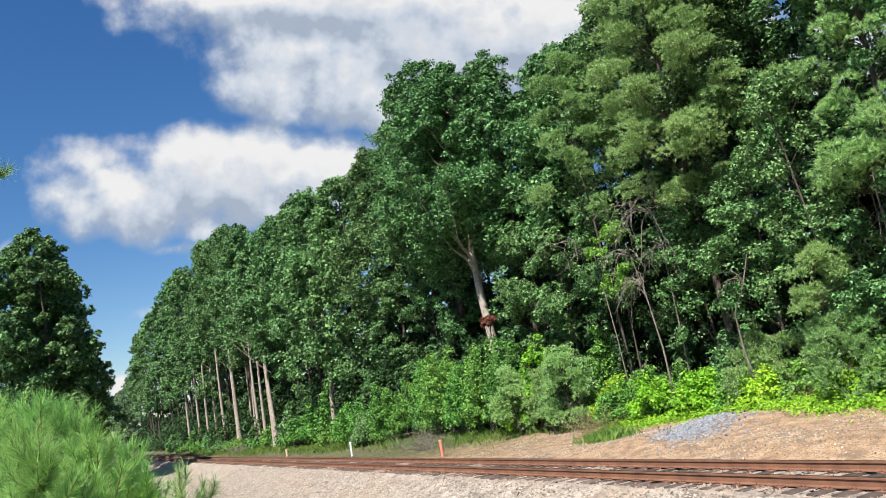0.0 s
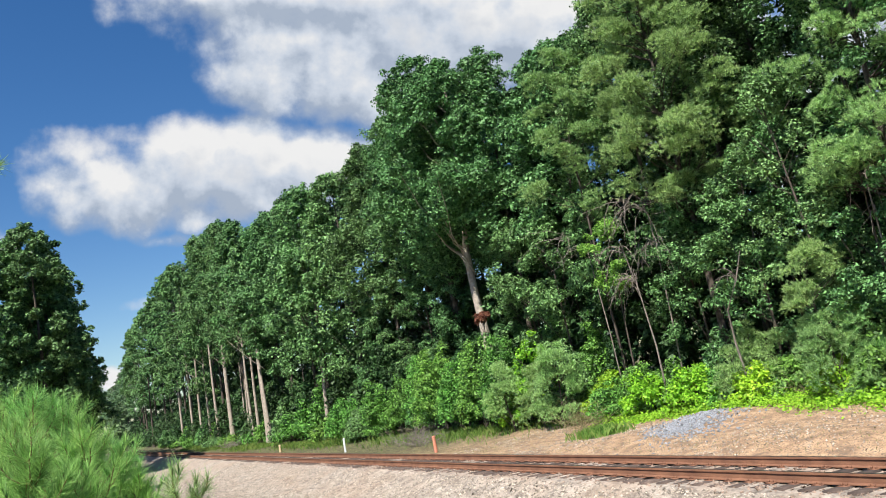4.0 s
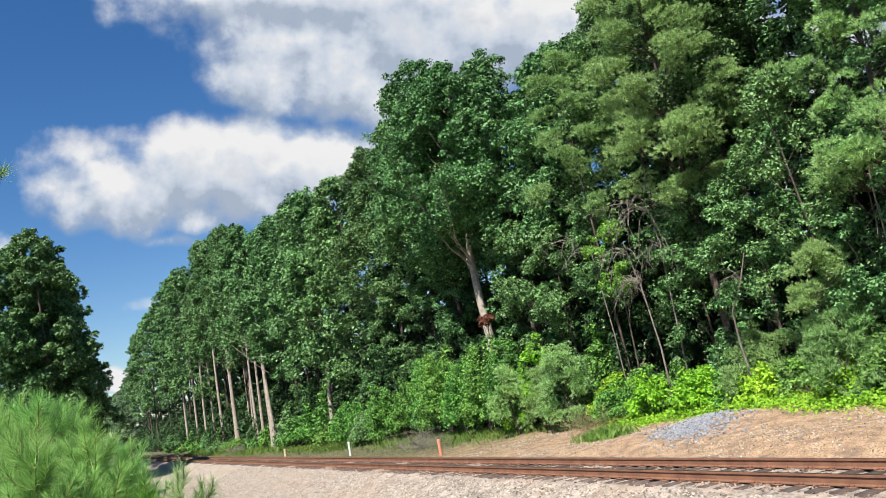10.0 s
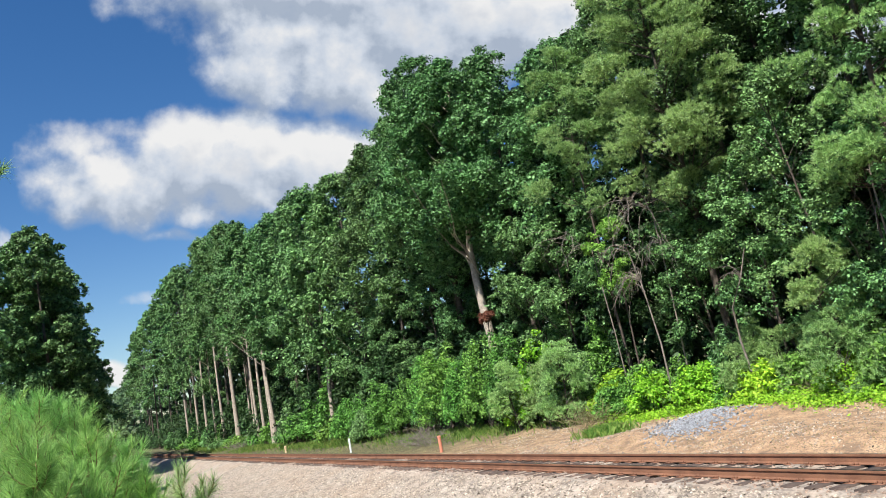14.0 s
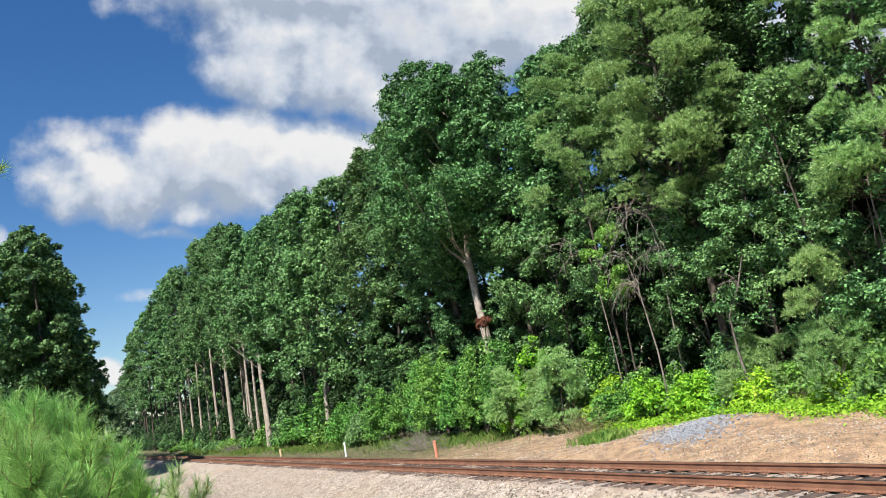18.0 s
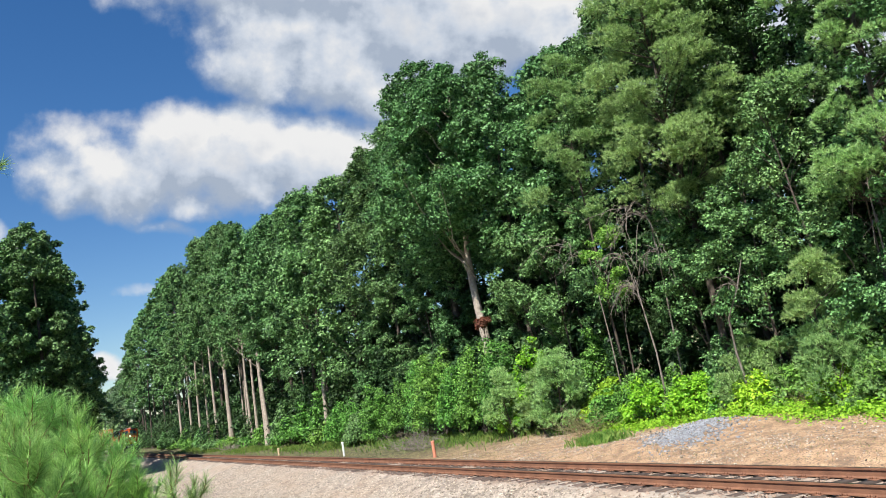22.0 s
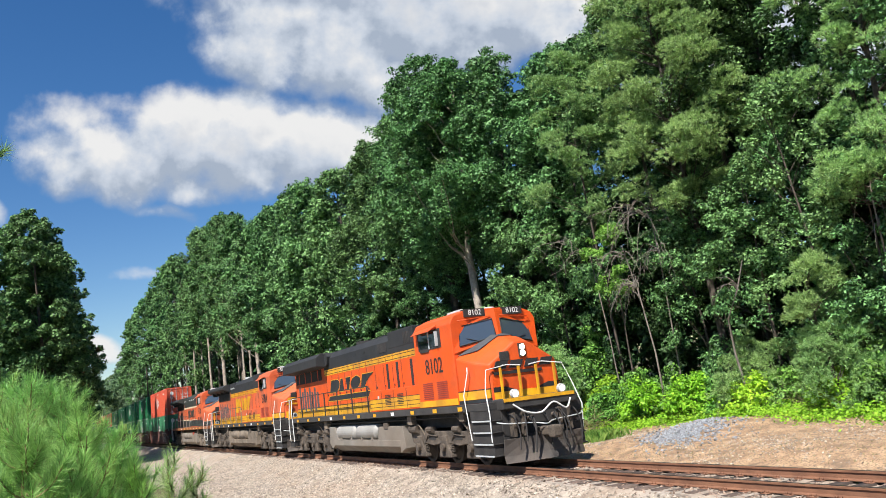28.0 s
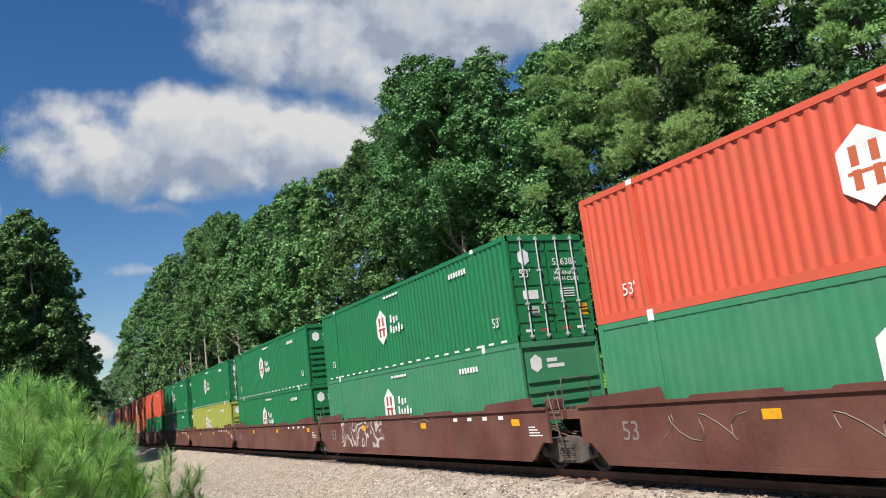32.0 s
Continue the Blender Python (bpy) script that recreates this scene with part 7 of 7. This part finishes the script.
def well_car(index, gap_front, last=False):
    """One platform of an articulated well car: deep side girders, end platforms, a truck under its front joint."""
    w = thing("well_car", "oxide-brown double-stack well car with faded graffiti" if index in (0, 1) else "oxide-brown double-stack well car", "well car", group="well cars")
    for s in (-1, 1):
        side = [(0.20, 0.30), (0.72, 0.74), (1.05, 0.72), (1.05, 1.56), (-17.15, 1.56), (-17.15, 0.72), (-16.85, 0.74), (-16.35, 0.30)]
        prism_part("side_girder", side, s * 1.36, s * 1.44, BROWN, w, "deep oxide-brown side girder", 0.01)
        box_part("top_chord", (-17.15, 1.05, s * 1.40 - 0.09, s * 1.40 + 0.09, 1.54, 1.60), BROWN, w)
        box_part("bottom_chord", (-16.3, 0.15, s * 1.38 - 0.10, s * 1.38 + 0.10, 0.27, 0.36), BROWN, w)
        for x0 in (-2.05, -16.75):
            prism_part("guide_flange", [(x0, 1.58), (x0 + 2.5, 1.58), (x0 + 2.42, 1.86), (x0 + 0.12, 1.76)], s * 1.40, s * 1.46, BROWN, w, "raised container guide")
        y = s * 1.444
        for x in (-0.25, -6.0, -11.5):
            box_part("reflector", (x - 0.40, x, y - 0.004, y + 0.004, 1.16, 1.34), REFLECT, w)
        for j in range(4):
            box_part("stencil_bar", (-1.3 - 0.9 * j, -1.05 - 0.9 * j, y - 0.003, y + 0.003, 1.34, 1.44), WHITE, w)
            box_part("stencil_bar", (0.15, 0.75 - 0.1 * j, y - 0.003, y + 0.003, 0.90 + 0.07 * j, 0.93 + 0.07 * j), WHITE, w)
        writing("53", 0.42, on_side(-15.4, y + s * 0.003, 0.98, s), TANK, w, "size_mark")
        if index in (0, 1):
            g0 = (-4.6, -1.2) if index == 0 else (-14.4, -9.8)
            box_part("graffiti", (*g0, y - 0.003, y + 0.003, 0.52, 1.50), GRAFFITI, w, "pale spray-painted scrawl")
            for x0, n, zc in ((-5.3, 16, 1.42), (-12.2, 22, 1.05), (-9.3, 12, 1.0)):
                q = [0.42 * k for k in range(n)]
                pipe("scrawl", [(x0 - 0.26 * k - 0.22 * math.sin(2.1 * k), y, zc + (0.07 if zc > 1.3 else 0.26) * math.cos(1.7 * k)) for k in q], 0.012, TANK, w, "", 4)
        for x0, x1 in ((-10.5, -7.3), (-6.1, -4.1), (-13.6, -11.4)):
            prism_part("guide_flap", [(x0, 1.58), (x1 + 0.06, 1.58), (x1, 1.68), (x0 + 0.1, 1.66)], s * 1.41, s * 1.455, BROWN, w)
        for x in (-4.2, -8.9, -13.4):
            box_part("plate_seam", (x - 0.012, x + 0.012, y - 0.006, y + 0.006, 0.38, 1.52), BROWN, w)
    for x0, x1 in ((0.2, 1.6), (-17.75, -16.35)):
        box_part("end_platform", (x0, x1, -1.36, 1.36, 1.28, 1.50), BROWN, w, "end platform", 0.01)
        box_part("end_beam", (x0 + 0.3, x1 - 0.3, -0.6, 0.6, 0.74, 1.28), SHADE_METAL, w)
    box_part("well_floor", (-16.3, 0.15, -1.28, 1.28, 0.33, 0.40), SHADE_METAL, w)
    for s in (-1, 1):
        pipe("grab_iron", [(1.45, s * 1.38, 0.72), (1.50, s * 1.40, 0.70), (1.15, s * 1.40, 1.9), (1.45, s * 1.38, 2.0), (1.55, s * 1.38, 1.5)], 0.018, GRIME, w, "ladder grab iron")
        for i in range(3):
            pipe("ladder_rung", [(1.10, s * 1.40, 0.85 + 0.3 * i), (1.55, s * 1.40, 0.85 + 0.3 * i)], 0.014, GRIME, w)
    if index == 0:
        cyl_part("brake_reservoir", (0.75, -0.2, 1.98), (2.1, -0.2, 1.98), 0.24, BROWN, w, "brown air reservoir on the end platform", 18)
        for x in (1.0, 1.5):
            box_part("reservoir_bracket", (x - 0.05, x + 0.05, -0.35, -0.05, 1.48, 1.80), BROWN, w)
    if index < 4:
        for s in (-1, 1):
            for i in range(4):
                pipe("air_pipe", [(0.5 + 0.25 * i, s * 1.30, 1.50), (0.75 + 0.2 * i, s * (1.36 - 0.1 * i), 1.25 - 0.1 * i), (1.2 + 0.12 * i, s * (1.2 - 0.12 * i), 0.95), (1.7 + 0.1 * i, s * 0.8, 0.70 + 0.1 * i)], 0.020, GRIME if i % 2 else BROWN, w)
            box_part("brake_valve", (0.85, 1.20, s * 1.15 - 0.16, s * 1.15 + 0.16, 1.50, 1.78), BROWN, w, "", 0.03)
        for i in range(5):
            box_part("crossover_slat", (1.22 + 0.09 * i, 1.26 + 0.09 * i, -1.05, 1.05, 1.50, 1.56), GRIME, w)
        pipe("end_rail", [(1.55, -1.25, 1.5), (1.58, -1.25, 2.25), (1.58, -0.4, 2.25), (1.55, -0.4, 1.5)], 0.018, GRIME, w)
    box_part("drawbar", (1.3, gap_front, -0.12, 0.12, 0.82, 1.02), SHADE_METAL, w)
    freight_truck(w, gap_front - (0.95 if index else 1.25))
    if last:
        freight_truck(w, -17.6)
    return w


vehicles = []
for i in range(3):
    vehicles.append((locomotive(i + 1), 71.1 - 22.6 * i, 0.0))
STACK = [("orange", True, "pale", False), ("green", True, "pale", False), ("green", False, "green", False), ("green", True, "lime", False), ("green", False, "green", False), ("orange", False, "green", False),
         ("rust", False, "rust", False), ("red", False, "red", False), ("red", False, "rust", False), ("blue", False, "red", False), ("red", False, "blue", False), ("rust", False, "red", False)]
WORDS = {"orange": "orange-red", "green": "deep green", "pale": "faded mid-green", "lime": "lime green", "red": "dark red", "blue": "dark blue", "rust": "brick orange"}
made, off = {}, 0.0
LOWER_Z, UPPER_Z = 0.42, 3.325
for i, (up, door, lowc, ldoor) in enumerate(STACK):
    vehicles.append((well_car(i, 4.05 if i == 0 else (2.25 if i == 1 else 1.75), i == len(STACK) - 1), off, 0.0))
    for colour, dr, z, lvl in ((lowc, ldoor, LOWER_Z, "lower"), (up, door, UPPER_Z, "upper")):
        label = "%s corrugated steel container %s" % (WORDS[colour], "stacked on another, doors forward" if dr else ("stacked on another container" if lvl == "upper" else "sunk in a well car"))
        serial = {0: "637365", 1: "526385"}.get(i, "") if lvl == "upper" else ""
        key = (colour, dr, lvl, serial)
        if key in made:
            c = copy_thing(made[key], Matrix.Identity(4))
        else:
            c = made[key] = container(colour, dr, label, serial, colour in ("pale", "lime"))
        vehicles.append((c, off, z))
    off -= 19.52 if i == 0 else 18.74


def front_at(t):
    return -43.733 + 23.017 * (t - 30) - 0.014 * (t - 30) ** 2


def motions():
    walk(clouds, [(0, cloud_pose(24, -38)), (9, cloud_pose(0, 0)), (20, cloud_pose(-29, 46)), (32, cloud_pose(-61, 97))])
    cant = Matrix.Rotation(-CANT, 4, "X")
    ticks = [27.0 + i / 30 for i in range(151)]
    for w, x, s, r in spinning[:48]:
        base = pose(x, s * 0.745, r, 0, 0, 0 if s < 0 else 180)
        walk(w, [(0, base)] + [(t, base @ Matrix.Rotation((-s) * 1.43 * (t - 27) * 30, 4, "Y")) for t in ticks])
    for ob, dx, dz in vehicles:
        walk(ob, [(t, Matrix.Translation((front_at(t) + dx, 0, 0)) @ cant @ Matrix.Translation((0, 0, dz))) for t in range(0, 33, 2)])

motions()
